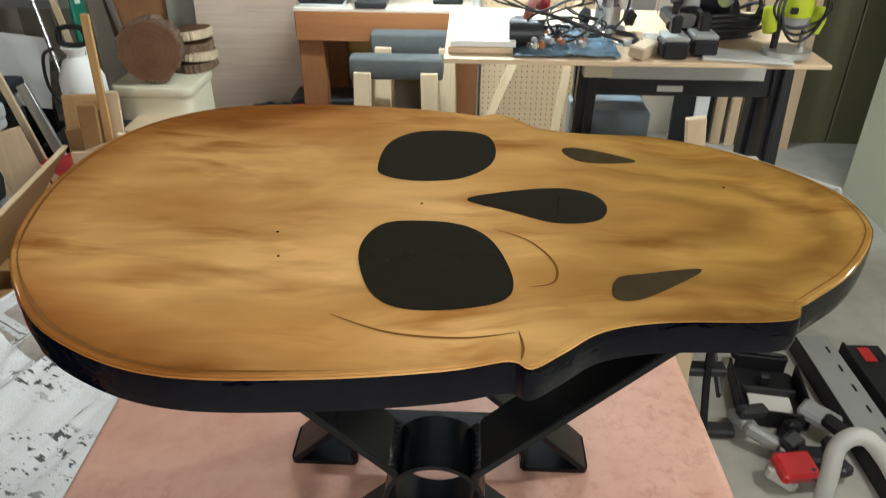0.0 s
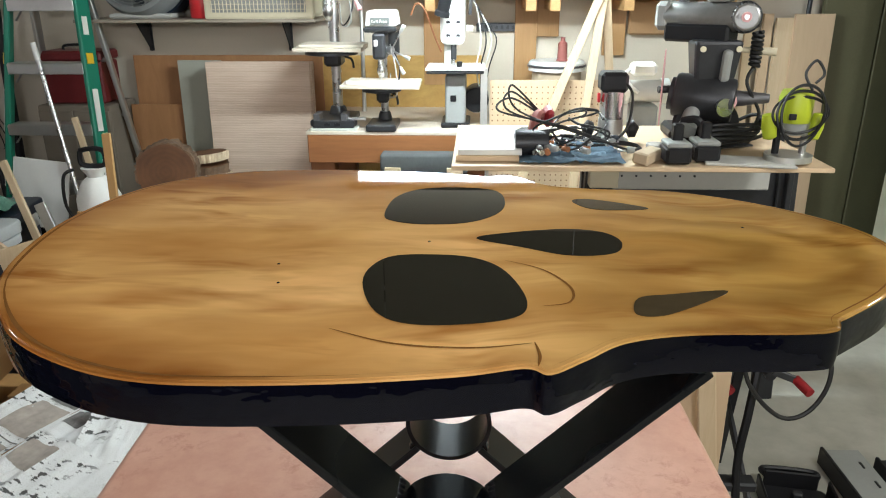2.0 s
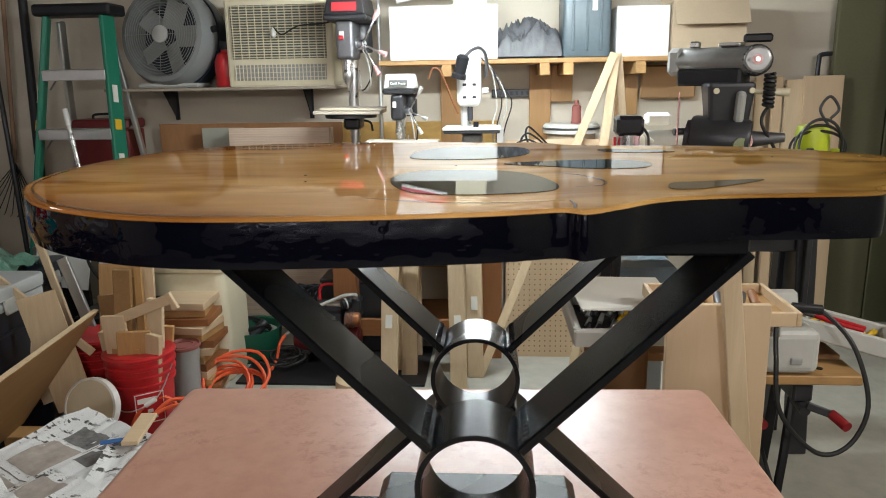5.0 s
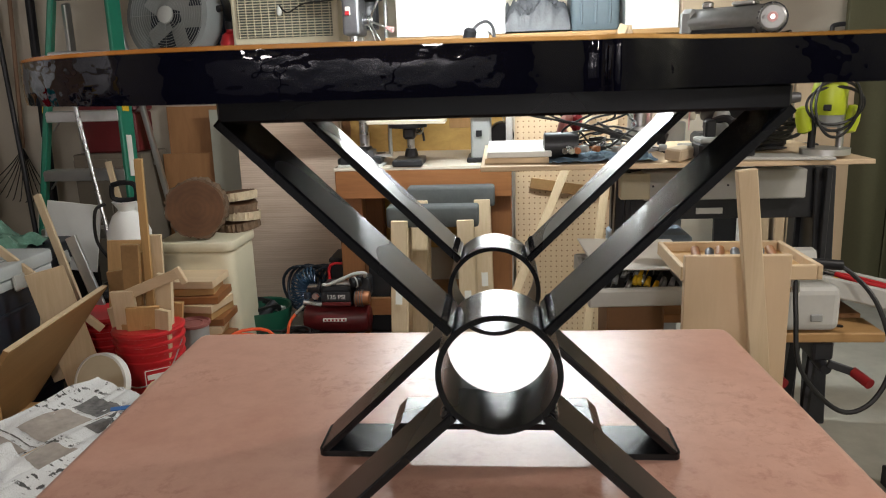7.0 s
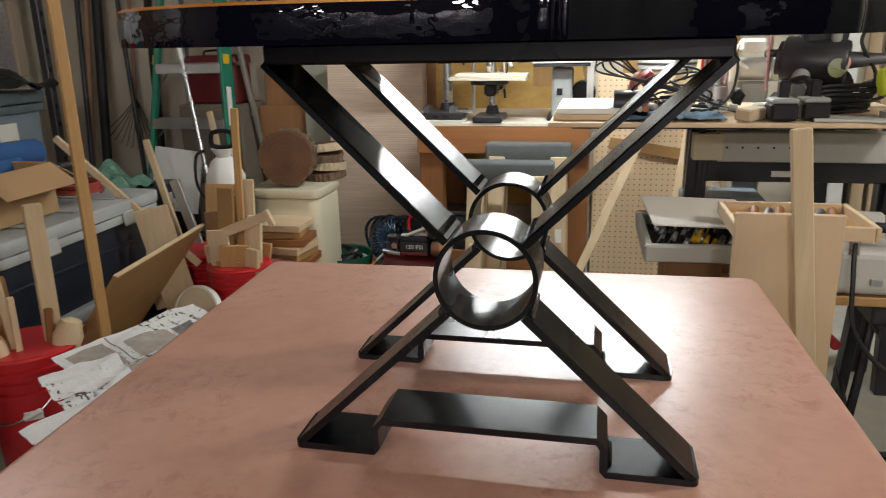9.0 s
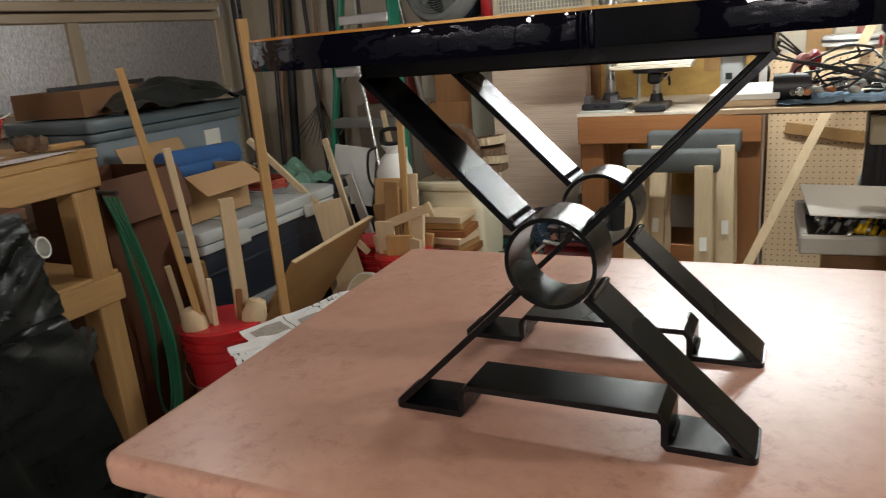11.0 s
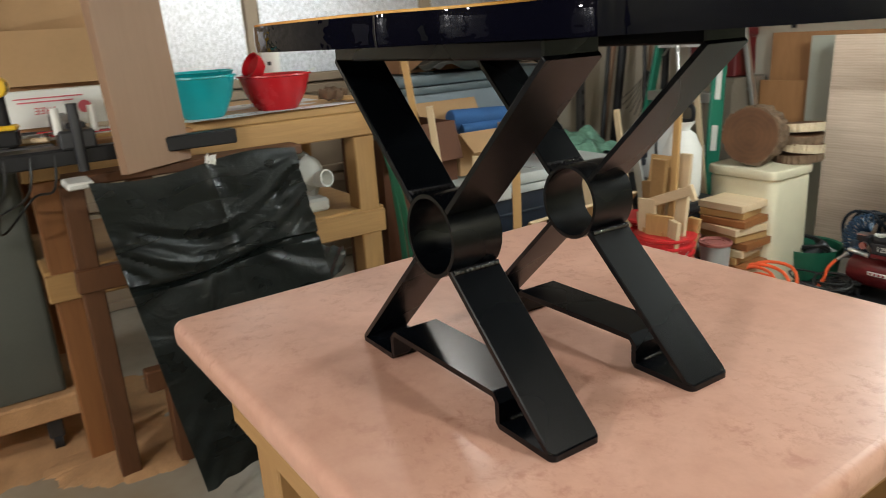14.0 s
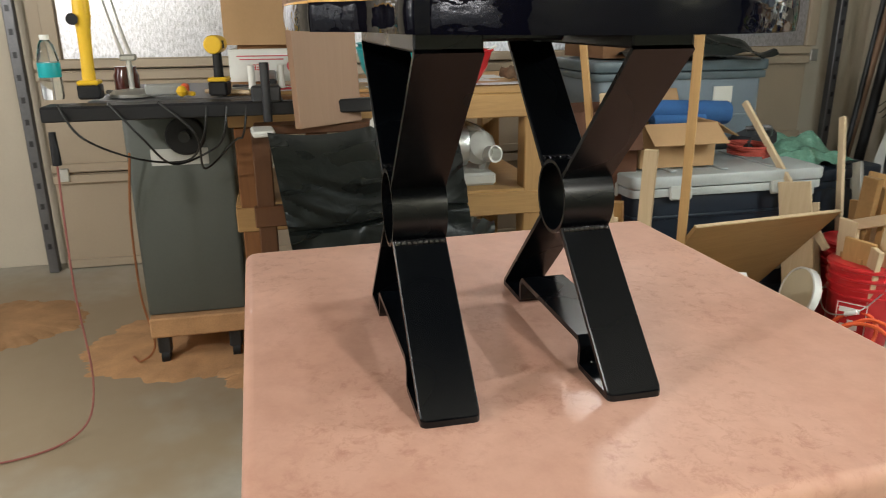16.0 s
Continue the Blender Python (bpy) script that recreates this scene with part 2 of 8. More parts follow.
def make_skull_wood():
    """Amber-stained slab under a clear poured coat: streaked crown, pale flares by the eyes, olive jaw with sweeping curved bands."""
    m, nt, b = shade("skull_wood", 0.5, 0, 0.58, 0.012)
    b.inputs["Specular IOR Level"].default_value = 0.0
    c = nt.nodes.new("ShaderNodeTexCoord").outputs["Object"]
    warp = nt.nodes.new("ShaderNodeTexNoise")
    warp.inputs["Scale"].default_value = 4.5
    warp.inputs["Detail"].default_value = 3
    nt.links.new(c, warp.inputs["Vector"])
    sep = nt.nodes.new("ShaderNodeSeparateXYZ")
    nt.links.new(c, sep.inputs[0])

    def span(src, lo, hi, a=0.0, z=1.0):
        r = nt.nodes.new("ShaderNodeMapRange")
        for k, v in ((1, lo), (2, hi), (3, a), (4, z)):
            r.inputs[k].default_value = v
        nt.links.new(src, r.inputs[0])
        return r.outputs[0]

    def about(p, scale, lo, hi):
        """1 near a place on the slab, 0 away from it, with an uneven border."""
        mp = nt.nodes.new("ShaderNodeMapping")
        mp.inputs["Location"].default_value = [-a * k for a, k in zip(p, scale)]
        mp.inputs["Scale"].default_value = scale
        nt.links.new(v.outputs[0], mp.inputs["Vector"])
        ln = nt.nodes.new("ShaderNodeVectorMath")
        ln.operation = "LENGTH"
        nt.links.new(mp.outputs[0], ln.inputs[0])
        return span(ln.outputs["Value"], hi, lo)

    centred = nt.nodes.new("ShaderNodeVectorMath")
    centred.operation = "SUBTRACT"
    centred.inputs[1].default_value = (0.5, 0.5, 0.5)
    nt.links.new(warp.outputs["Color"], centred.inputs[0])
    v = nt.nodes.new("ShaderNodeVectorMath")
    v.operation = "MULTIPLY_ADD"
    nt.links.new(centred.outputs[0], v.inputs[0])
    nt.links.new(span(sep.outputs[0], -0.05, 0.3, 0.05, 0.16), v.inputs[1])
    nt.links.new(c, v.inputs[2])

    def scaled(s):
        mp = nt.nodes.new("ShaderNodeMapping")
        mp.inputs["Scale"].default_value = s
        nt.links.new(v.outputs[0], mp.inputs["Vector"])
        return mp.outputs[0]
    streak = noise_tex(nt, scaled((3.2, 15, 0)), 1.3, 4, 0.58, 0.6)
    fine = noise_tex(nt, scaled((16, 190, 0)), 1.2, 4, 0.6)
    broad = noise_tex(nt, scaled((3.0, 6.5, 0)), 1.7, 3, 0.55, 0.6)
    col = ramp(nt, broad, (0.58, 0.285, 0.075), (0.9, 0.545, 0.2), 0.3, 0.66)
    col = mix(nt, col, ramp(nt, streak, (0.48, 0.22, 0.05), (0.88, 0.52, 0.19), 0.26, 0.64), 0.3)
    col = mix(nt, col, ramp(nt, fine, (0.52, 0.25, 0.06), (0.78, 0.43, 0.13), 0.3, 0.7), 0.08)
    # soft scorched streaks in drifts across the crown
    dash = noise_tex(nt, scaled((4.2, 17, 0)), 1.7, 3, 0.6, 0.4)
    where = ramp(nt, noise_tex(nt, scaled((2.4, 4.5, 0)), 2.2, 2), (0, 0, 0), (1, 1, 1), 0.42, 0.6)
    col = mix(nt, col, mix(nt, col, (0.56, 0.4, 0.24), 1.0, "MULTIPLY"), mix(nt, (0, 0, 0), ramp(nt, dash, (0, 0, 0), (1, 1, 1), 0.44, 0.68), where))
    # brown stain that gathers at the crown's rim
    oval = nt.nodes.new("ShaderNodeMapping")
    oval.inputs["Location"].default_value, oval.inputs["Scale"].default_value = (0.0, -0.58, 0), (2.55, 3.75, 0)
    nt.links.new(v.outputs[0], oval.inputs["Vector"])
    out = nt.nodes.new("ShaderNodeVectorMath")
    out.operation = "LENGTH"
    nt.links.new(oval.outputs[0], out.inputs[0])
    stain = mix(nt, (0, 0, 0), span(out.outputs["Value"], 0.84, 1.02), span(sep.outputs[0], 0.02, -0.16))
    col = mix(nt, col, mix(nt, col, (0.56, 0.42, 0.27), 1.0, "MULTIPLY"), stain)
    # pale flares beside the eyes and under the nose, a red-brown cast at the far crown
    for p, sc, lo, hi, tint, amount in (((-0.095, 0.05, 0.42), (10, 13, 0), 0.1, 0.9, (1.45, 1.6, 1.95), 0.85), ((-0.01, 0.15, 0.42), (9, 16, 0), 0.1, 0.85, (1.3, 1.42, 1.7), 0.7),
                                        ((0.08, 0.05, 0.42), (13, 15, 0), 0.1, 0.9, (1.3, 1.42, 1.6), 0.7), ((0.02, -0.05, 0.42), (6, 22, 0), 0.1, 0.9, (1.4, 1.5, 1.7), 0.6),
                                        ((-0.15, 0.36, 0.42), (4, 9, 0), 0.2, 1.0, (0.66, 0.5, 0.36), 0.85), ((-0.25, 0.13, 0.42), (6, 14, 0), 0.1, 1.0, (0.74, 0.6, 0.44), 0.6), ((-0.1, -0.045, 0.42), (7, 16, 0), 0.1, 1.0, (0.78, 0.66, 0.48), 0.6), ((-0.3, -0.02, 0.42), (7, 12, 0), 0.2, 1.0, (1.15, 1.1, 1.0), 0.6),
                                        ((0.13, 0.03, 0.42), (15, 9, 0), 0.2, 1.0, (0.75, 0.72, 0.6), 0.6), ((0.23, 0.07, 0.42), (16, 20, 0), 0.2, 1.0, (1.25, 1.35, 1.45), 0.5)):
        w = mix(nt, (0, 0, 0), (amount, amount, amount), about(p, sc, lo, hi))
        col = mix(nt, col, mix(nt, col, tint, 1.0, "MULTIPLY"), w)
    # the jaw: olive stain with curved bands that follow the chin
    jaw = span(sep.outputs[0], 0.02, 0.25)
    col = mix(nt, col, mix(nt, col, (0.6, 0.61, 0.43), 1.0, "MULTIPLY"), jaw)
    ring = nt.nodes.new("ShaderNodeTexWave")
    ring.wave_type, ring.rings_direction = "RINGS", "Z"
    ring.inputs["Scale"].default_value, ring.inputs["Distortion"].default_value = 3.6, 5.0
    ring.inputs["Detail"].default_value, ring.inputs["Detail Scale"].default_value = 3.0, 1.6
    mp = nt.nodes.new("ShaderNodeMapping")
    mp.inputs["Location"].default_value, mp.inputs["Scale"].default_value = (-0.17, -0.2, 0), (1.0, 1.6, 0)
    nt.links.new(v.outputs[0], mp.inputs["Vector"])
    nt.links.new(mp.outputs[0], ring.inputs["Vector"])
    band = ramp(nt, ring.outputs["Fac"], (0.66, 0.59, 0.46), (1.15, 1.13, 1.08), 0.05, 0.95)
    col = mix(nt, col, mix(nt, col, band, 1.0, "MULTIPLY"), mix(nt, (0, 0, 0), (0.75, 0.75, 0.75), span(sep.outputs[0], 0.08, 0.26)))
    nt.links.new(col, b.inputs["Base Color"])
    return m


def make_laminate():
    m, nt, b = shade("pink_laminate", 0.3)
    b.inputs["Specular IOR Level"].default_value = 0.38
    vec = stretched(nt, (1, 1, 1))
    a, d, f = noise_tex(nt, vec, 9, 5, 0.65, 0.4), noise_tex(nt, vec, 34, 5, 0.65), noise_tex(nt, vec, 3, 3, 0.5)
    col = mix(nt, ramp(nt, a, (0.53, 0.275, 0.2), (0.72, 0.44, 0.342), 0.28, 0.7), ramp(nt, f, (0.55, 0.285, 0.205), (0.73, 0.45, 0.355)), 0.5)
    col = mix(nt, col, ramp(nt, d, (0.42, 0.208, 0.152), (0.69, 0.43, 0.335), 0.28, 0.6), 0.22)
    speck = noise_tex(nt, vec, 42, 6, 0.75, 0.4)
    cloud = ramp(nt, noise_tex(nt, vec, 6, 2), (0, 0, 0), (1, 1, 1), 0.42, 0.6)
    col = mix(nt, col, mix(nt, col, (0.8, 0.71, 0.67), 1.0, "MULTIPLY"), mix(nt, (0, 0, 0), ramp(nt, speck, (1, 1, 1), (0, 0, 0), 0.34, 0.5), cloud))
    nt.links.new(col, b.inputs["Base Color"])
    r = nt.nodes.new("ShaderNodeMapRange")
    r.inputs[3].default_value, r.inputs[4].default_value = 0.24, 0.38
    nt.links.new(d, r.inputs[0])
    nt.links.new(r.outputs[0], b.inputs["Roughness"])
    return m


def make_foil():
    """Silver bubble foil: fine upright wrinkles over small round cells."""
    m, nt, b = shade("bubble_foil", 0.34, 0.85)
    cell = nt.nodes.new("ShaderNodeTexVoronoi")
    cell.inputs["Scale"].default_value = 110
    nt.links.new(stretched(nt, (1, 1, 1)), cell.inputs["Vector"])
    crease = noise_tex(nt, stretched(nt, (1, 1, 0.4)), 95, 4, 0.7)
    broad = noise_tex(nt, stretched(nt, (1, 1, 0.5)), 7, 3, 0.6)
    h = mix(nt, cell.outputs["Distance"], crease, 0.7)
    h = mix(nt, h, broad, 0.35)
    nt.links.new(ramp(nt, crease, (0.5, 0.5, 0.54), (0.9, 0.9, 0.97), 0.3, 0.6), b.inputs["Base Color"])
    relief(nt, b, h, 0.75, 0.005)
    return m


def make_concrete():
    m, nt, b = shade("concrete_floor", 0.55)
    vec = stretched(nt, (1, 1, 1))
    a, d, f = noise_tex(nt, vec, 1.1, 4, 0.6), noise_tex(nt, vec, 8, 5, 0.65), noise_tex(nt, vec, 120, 2)
    col = mix(nt, ramp(nt, a, (0.37, 0.36, 0.31), (0.54, 0.53, 0.47)), ramp(nt, d, (0.32, 0.31, 0.27), (0.54, 0.53, 0.47)), 0.5)
    # film of sawdust round the table saw
    pos = nt.nodes.new("ShaderNodeVectorMath")
    pos.operation = "DISTANCE"
    pos.inputs[1].default_value = (-2.1, -1.1, 0.05)
    nt.links.new(vec, pos.inputs[0])
    film = nt.nodes.new("ShaderNodeMath")
    film.operation = "MULTIPLY_ADD"
    film.inputs[1].default_value = 0.33
    nt.links.new(pos.outputs["Value"], film.inputs[0])
    nt.links.new(a, film.inputs[2])
    col = mix(nt, (0.33, 0.245, 0.15), col, ramp(nt, film.outputs[0], (0.15, 0.15, 0.15), (1, 1, 1), 0.72, 1.0))
    nt.links.new(col, b.inputs["Base Color"])
    relief(nt, b, f, 0.15)
    return m


def make_bag():
    """Thin black film: dull sheen, broad soft dents and short fine wrinkles."""
    m, nt, b = shade("black_bag_film", 0.34)
    a = noise_tex(nt, stretched(nt, (1.2, 1, 3.0)), 5, 3, 0.5, 0.6)
    nt.links.new(ramp(nt, a, (0.009, 0.012, 0.0115), (0.02, 0.025, 0.0235)), b.inputs["Base Color"])
    nt.links.new(ramp(nt, a, (0.24, 0.24, 0.24), (0.38, 0.38, 0.38)), b.inputs["Roughness"])
    dents = noise_tex(nt, stretched(nt, (1.0, 1, 1.6)), 9, 2, 0.5, 1.4)
    wrinkle = noise_tex(nt, stretched(nt, (1.0, 1, 2.4)), 42, 3, 0.6, 1.2)
    relief(nt, b, mix(nt, dents, wrinkle, 0.14), 0.32, 0.016)
    b.inputs["Specular IOR Level"].default_value = 0.5
    return m


def make_gloss():
    """Black poured epoxy: mirror-smooth, with drifts of small ripples where it ran down the edge."""
    m, nt, b = shade("black_epoxy_edge", 0.025)
    b.inputs["Base Color"].default_value = (0.0016, 0.0018, 0.0055, 1)
    b.inputs["Specular IOR Level"].default_value = 0.2
    ripple = noise_tex(nt, stretched(nt, (60, 60, 120)), 1.0, 1, 0.5)
    drift = ramp(nt, noise_tex(nt, stretched(nt, (7, 7, 4)), 1.0, 1), (0.32, 0.32, 0.32), (1, 1, 1), 0.48, 0.68)
    relief(nt, b, mix(nt, (0.5, 0.5, 0.5), ripple, drift), 1.0, 0.0017)
    return m


def make_satin():
    """Black enamel over steel: an even dark sheen, barely clouded."""
    m, nt, b = shade("satin_black_steel", 0.27)
    b.inputs["Base Color"].default_value = (0.0018, 0.0025, 0.0038, 1)
    b.inputs["Specular IOR Level"].default_value = 0.32
    cloud = noise_tex(nt, stretched(nt, (6, 6, 6)), 1.0, 1, 0.5)
    nt.links.new(ramp(nt, cloud, (0.25, 0.25, 0.25), (0.29, 0.29, 0.29)), b.inputs["Roughness"])
    return m


def make_newsprint():
    """Greyish newspaper: columns of unreadable small print, pale gutters and dabs of ink."""
    m, nt, b = shade("newsprint", 0.85)
    vec = stretched(nt, (1, 1, 1))
    br = nt.nodes.new("ShaderNodeTexBrick")
    br.inputs["Scale"].default_value = 1.0
    br.inputs["Brick Width"].default_value, br.inputs["Row Height"].default_value = 0.058, 0.13
    br.inputs["Mortar Size"].default_value = 0.0035
    br.inputs["Color1"].default_value, br.inputs["Color2"].default_value, br.inputs["Mortar"].default_value = (0, 0, 0, 1), (1, 1, 1, 1), (1, 1, 1, 1)
    nt.links.new(vec, br.inputs["Vector"])
    text = noise_tex(nt, stretched(nt, (330, 420, 1)), 1.0, 2, 0.6)
    paper = (0.7, 0.71, 0.71)
    t = ramp(nt, text, (0.54, 0.54, 0.53), paper, 0.36, 0.56)
    dab = noise_tex(nt, stretched(nt, (1, 2.0, 1)), 34, 3, 0.55)
    where = ramp(nt, noise_tex(nt, vec, 5.5, 2), (0, 0, 0), (1, 1, 1), 0.47, 0.55)
    spot = mix(nt, (0, 0, 0), ramp(nt, dab, (0, 0, 0), (1, 1, 1), 0.57, 0.6), where)
    col = mix(nt, t, (0.07, 0.068, 0.065), spot)
    nt.links.new(mix(nt, col, mix(nt, col, paper, 0.45), br.outputs["Fac"]), b.inputs["Base Color"])
    return m


def make_corrugated():
    m, nt, b = shade("corrugated_board", 0.9)
    vec = stretched(nt, (1, 1, 1))
    w = nt.nodes.new("ShaderNodeTexWave")
    w.bands_direction = "Z"
    w.inputs["Scale"].default_value, w.inputs["Distortion"].default_value, w.inputs["Detail"].default_value = 24, 3.0, 3
    nt.links.new(vec, w.inputs["Vector"])
    n = noise_tex(nt, stretched(nt, (1, 1, 14)), 4, 4)
    col = mix(nt, ramp(nt, w.outputs["Fac"], (0.6, 0.45, 0.34), (0.68, 0.53, 0.42)), ramp(nt, n, (0.54, 0.4, 0.3), (0.72, 0.58, 0.47), 0.3, 0.75), 0.6)
    nt.links.new(col, b.inputs["Base Color"])
    relief(nt, b, w.outputs["Fac"], 0.15, 0.004)
    return m


def make_endgrain():
    m, nt, b = shade("log_end_grain", 0.7)
    vec = stretched(nt, (1, 1, 1))
    w = nt.nodes.new("ShaderNodeTexWave")
    w.wave_type, w.rings_direction = "RINGS", "Z"
    w.inputs["Scale"].default_value, w.inputs["Distortion"].default_value = 14, 4.5
    nt.links.new(vec, w.inputs["Vector"])
    n = noise_tex(nt, vec, 9, 4)
    col = mix(nt, ramp(nt, w.outputs["Fac"], (0.1, 0.042, 0.016), (0.125, 0.053, 0.02)), ramp(nt, n, (0.075, 0.03, 0.012), (0.17, 0.075, 0.03)), 0.6)
    nt.links.new(col, b.inputs["Base Color"])
    return m


def make_clear():
    m, nt, b = shade("clear_plastic", 0.06)
    b.inputs["Transmission Weight"].default_value = 1.0
    b.inputs["Base Color"].default_value = (0.93, 0.96, 0.96, 1)
    return m


M["clear"] = make_clear()
M["tube_glow"] = make_tube_glow()
M["skull"], M["laminate"], M["foil"], M["concrete"] = make_skull_wood(), make_laminate(), make_foil(), make_concrete()
M["bag"], M["news"], M["corr"], M["endgrain"] = make_bag(), make_newsprint(), make_corrugated(), make_endgrain()
M["photo"] = plain("printed_photo", (0.13, 0.125, 0.12), 0.8, vary=0.9, scale=40, bump=0)
M["tint"] = plain("printed_tint", (0.34, 0.3, 0.265), 0.85, vary=0.3, scale=30, bump=0)
M["gloss"] = make_gloss()
M["satin"] = make_satin()
M["inlay"] = plain("black_inlay", (0.02, 0.019, 0.0135), 0.5, vary=0.1, coat=0.6, bump=0)
M["rim"] = timber("dark_rim_stain", (0.34, 0.15, 0.035), (0.2, 0.085, 0.02), (20, 20, 1), 0.5, 0.5, 0.0, 1.0)
M["thin_inlay"] = plain("thin_smoky_inlay", (0.062, 0.045, 0.022), 0.5, vary=0.25, scale=30, coat=0.6, bump=0)
for k in ("inlay", "thin_inlay", "rim"):
    M[k].node_tree.nodes["Principled BSDF"].inputs["Specular IOR Level"].default_value = 0.0
    M[k].node_tree.nodes["Principled BSDF"].inputs["Coat Roughness"].default_value = 0.012


# ---- mesh tools ----
def bm_new():
    return bmesh.new()


def box(bm, c, s, rot=(0, 0, 0), bevel=0.0, seg=1):
    """A block of size s about c, turned by rot degrees, with rounded edges."""
    t = bmesh.new()
    bmesh.ops.create_cube(t, size=1)
    bmesh.ops.scale(t, vec=s, verts=t.verts)
    if bevel:
        bmesh.ops.bevel(t, geom=t.edges[:], offset=min(bevel, min(s) * 0.45), segments=seg, affect="EDGES", profile=0.5)
    return merge(bm, t, pose(*c, *rot))


def merge(bm, t, m):
    bmesh.ops.transform(t, matrix=m, verts=t.verts)
    vs = [bm.verts.new(v.co) for v in t.verts]
    t.verts.index_update()
    for f in t.faces:
        nf = bm.faces.new([vs[v.index] for v in f.verts])
        nf.smooth = f.smooth
    t.free()
    return bm


def rod(bm, p, q, r, r2=None, seg=16, bevel=0.0):
    """A round bar from p to q."""
    p, q = Vector(p), Vector(q)
    d = q - p
    t = bmesh.new()
    bmesh.ops.create_cone(t, cap_ends=True, segments=seg, radius1=r, radius2=r if r2 is None else r2, depth=d.length)
    if bevel:
        es = [e for e in t.edges if any(len(f.verts) > 4 for f in e.link_faces)]
        bmesh.ops.bevel(t, geom=es, offset=bevel, segments=2, affect="EDGES", profile=0.5)
    for f in t.faces:
        f.smooth = len(f.verts) == 4
    return merge(bm, t, Matrix.Translation((p + q) / 2) @ d.to_track_quat("Z", "Y").to_matrix().to_4x4())


def strip(bm, p, q, w, th, up=(0, 0, 1), bevel=0.002):
    """A flat bar from p to q, w wide, th thick; up names the way its broad face looks."""
    p, q = Vector(p), Vector(q)
    d = (q - p).normalized()
    n = Vector(up)
    n = (n - d * n.dot(d)).normalized()
    s = d.cross(n)
    t = bmesh.new()
    bmesh.ops.create_cube(t, size=1)
    bmesh.ops.scale(t, vec=((q - p).length, w, th), verts=t.verts)
    if bevel:
        bmesh.ops.bevel(t, geom=t.edges[:], offset=min(bevel, th * 0.4), segments=1, affect="EDGES")
    m = Matrix((d, -s, n)).transposed().to_4x4()
    return merge(bm, t, Matrix.Translation((p + q) / 2) @ m)


def flat_bar(bm, p, q, w, th, up, r, both=False):
    """A flat bar whose corners at q (and at p) are rounded in its broad plane."""
    p, q = Vector(p), Vector(q)
    d = (q - p).normalized()
    n = Vector(up)
    n = (n - d * n.dot(d)).normalized()
    L = (q - p).length
    full = []
    for x, y in rounded([(-L / 2, -w / 2), (L / 2, -w / 2), (L / 2, w / 2), (-L / 2, w / 2)], r, 5):
        full.append((x, y) if both or x > 0 else (-L / 2, math.copysign(w / 2, y)))
    keep = [a for i, a in enumerate(full) if (Vector(a) - Vector(full[i - 1])).length > 1e-5]
    t = slab(bmesh.new(), keep, -th / 2, th / 2, 0.0014, 1)
    return merge(bm, t, Matrix.Translation((p + q) / 2) @ Matrix((d, n.cross(d), n)).transposed().to_4x4())


def rounded(corners, r, n=5):
    out = []
    k = len(corners)
    for i in range(k):
        p, a, b = Vector(corners[i]), Vector(corners[i - 1]), Vector(corners[(i + 1) % k])
        u, v = p + (a - p).normalized() * r, p + (b - p).normalized() * r
        for j in range(n + 1):
            s = j / n
            out.append(tuple((1 - s) ** 2 * u + 2 * s * (1 - s) * p + s * s * v))
    return out


def lathe(bm, profile, seg=32, m=None):
    """A turned form about z; profile: (radius, height) from one end to the other."""
    t = bmesh.new()
    rings = []
    for r, z in profile:
        rings.append([t.verts.new((r * math.cos(2 * math.pi * k / seg), r * math.sin(2 * math.pi * k / seg), z)) for k in range(seg)])
    for a, b in zip(rings, rings[1:]):
        for k in range(seg):
            f = t.faces.new((a[k], a[(k + 1) % seg], b[(k + 1) % seg], b[k]))
            f.smooth = True
    if profile[0][0] > 1e-4 and profile[0] != profile[-1]:
        t.faces.new(rings[0][::-1])
    if profile[-1][0] > 1e-4 and profile[0] != profile[-1]:
        t.faces.new(rings[-1])
    bmesh.ops.remove_doubles(t, verts=t.verts, dist=1e-5)
    return merge(bm, t, m or Matrix())


def smooth_line(pts, n=8, closed=False):
    """A Catmull-Rom line through points."""
    pts = [Vector(p) for p in pts]
    out, k = [], len(pts)
    for i in range(k if closed else k - 1):
        if closed:
            a, b, c, d = (pts[(i + j) % k] for j in (-1, 0, 1, 2))
        else:
            a, b, c, d = pts[max(0, i - 1)], pts[i], pts[i + 1], pts[min(k - 1, i + 2)]
        for j in range(n):
            u = j / n
            out.append(0.5 * (2 * b + (c - a) * u + (2 * a - 5 * b + 4 * c - d) * u * u + (3 * b - a - 3 * c + d) * u ** 3))
    if not closed:
        out.append(pts[-1])
    return out


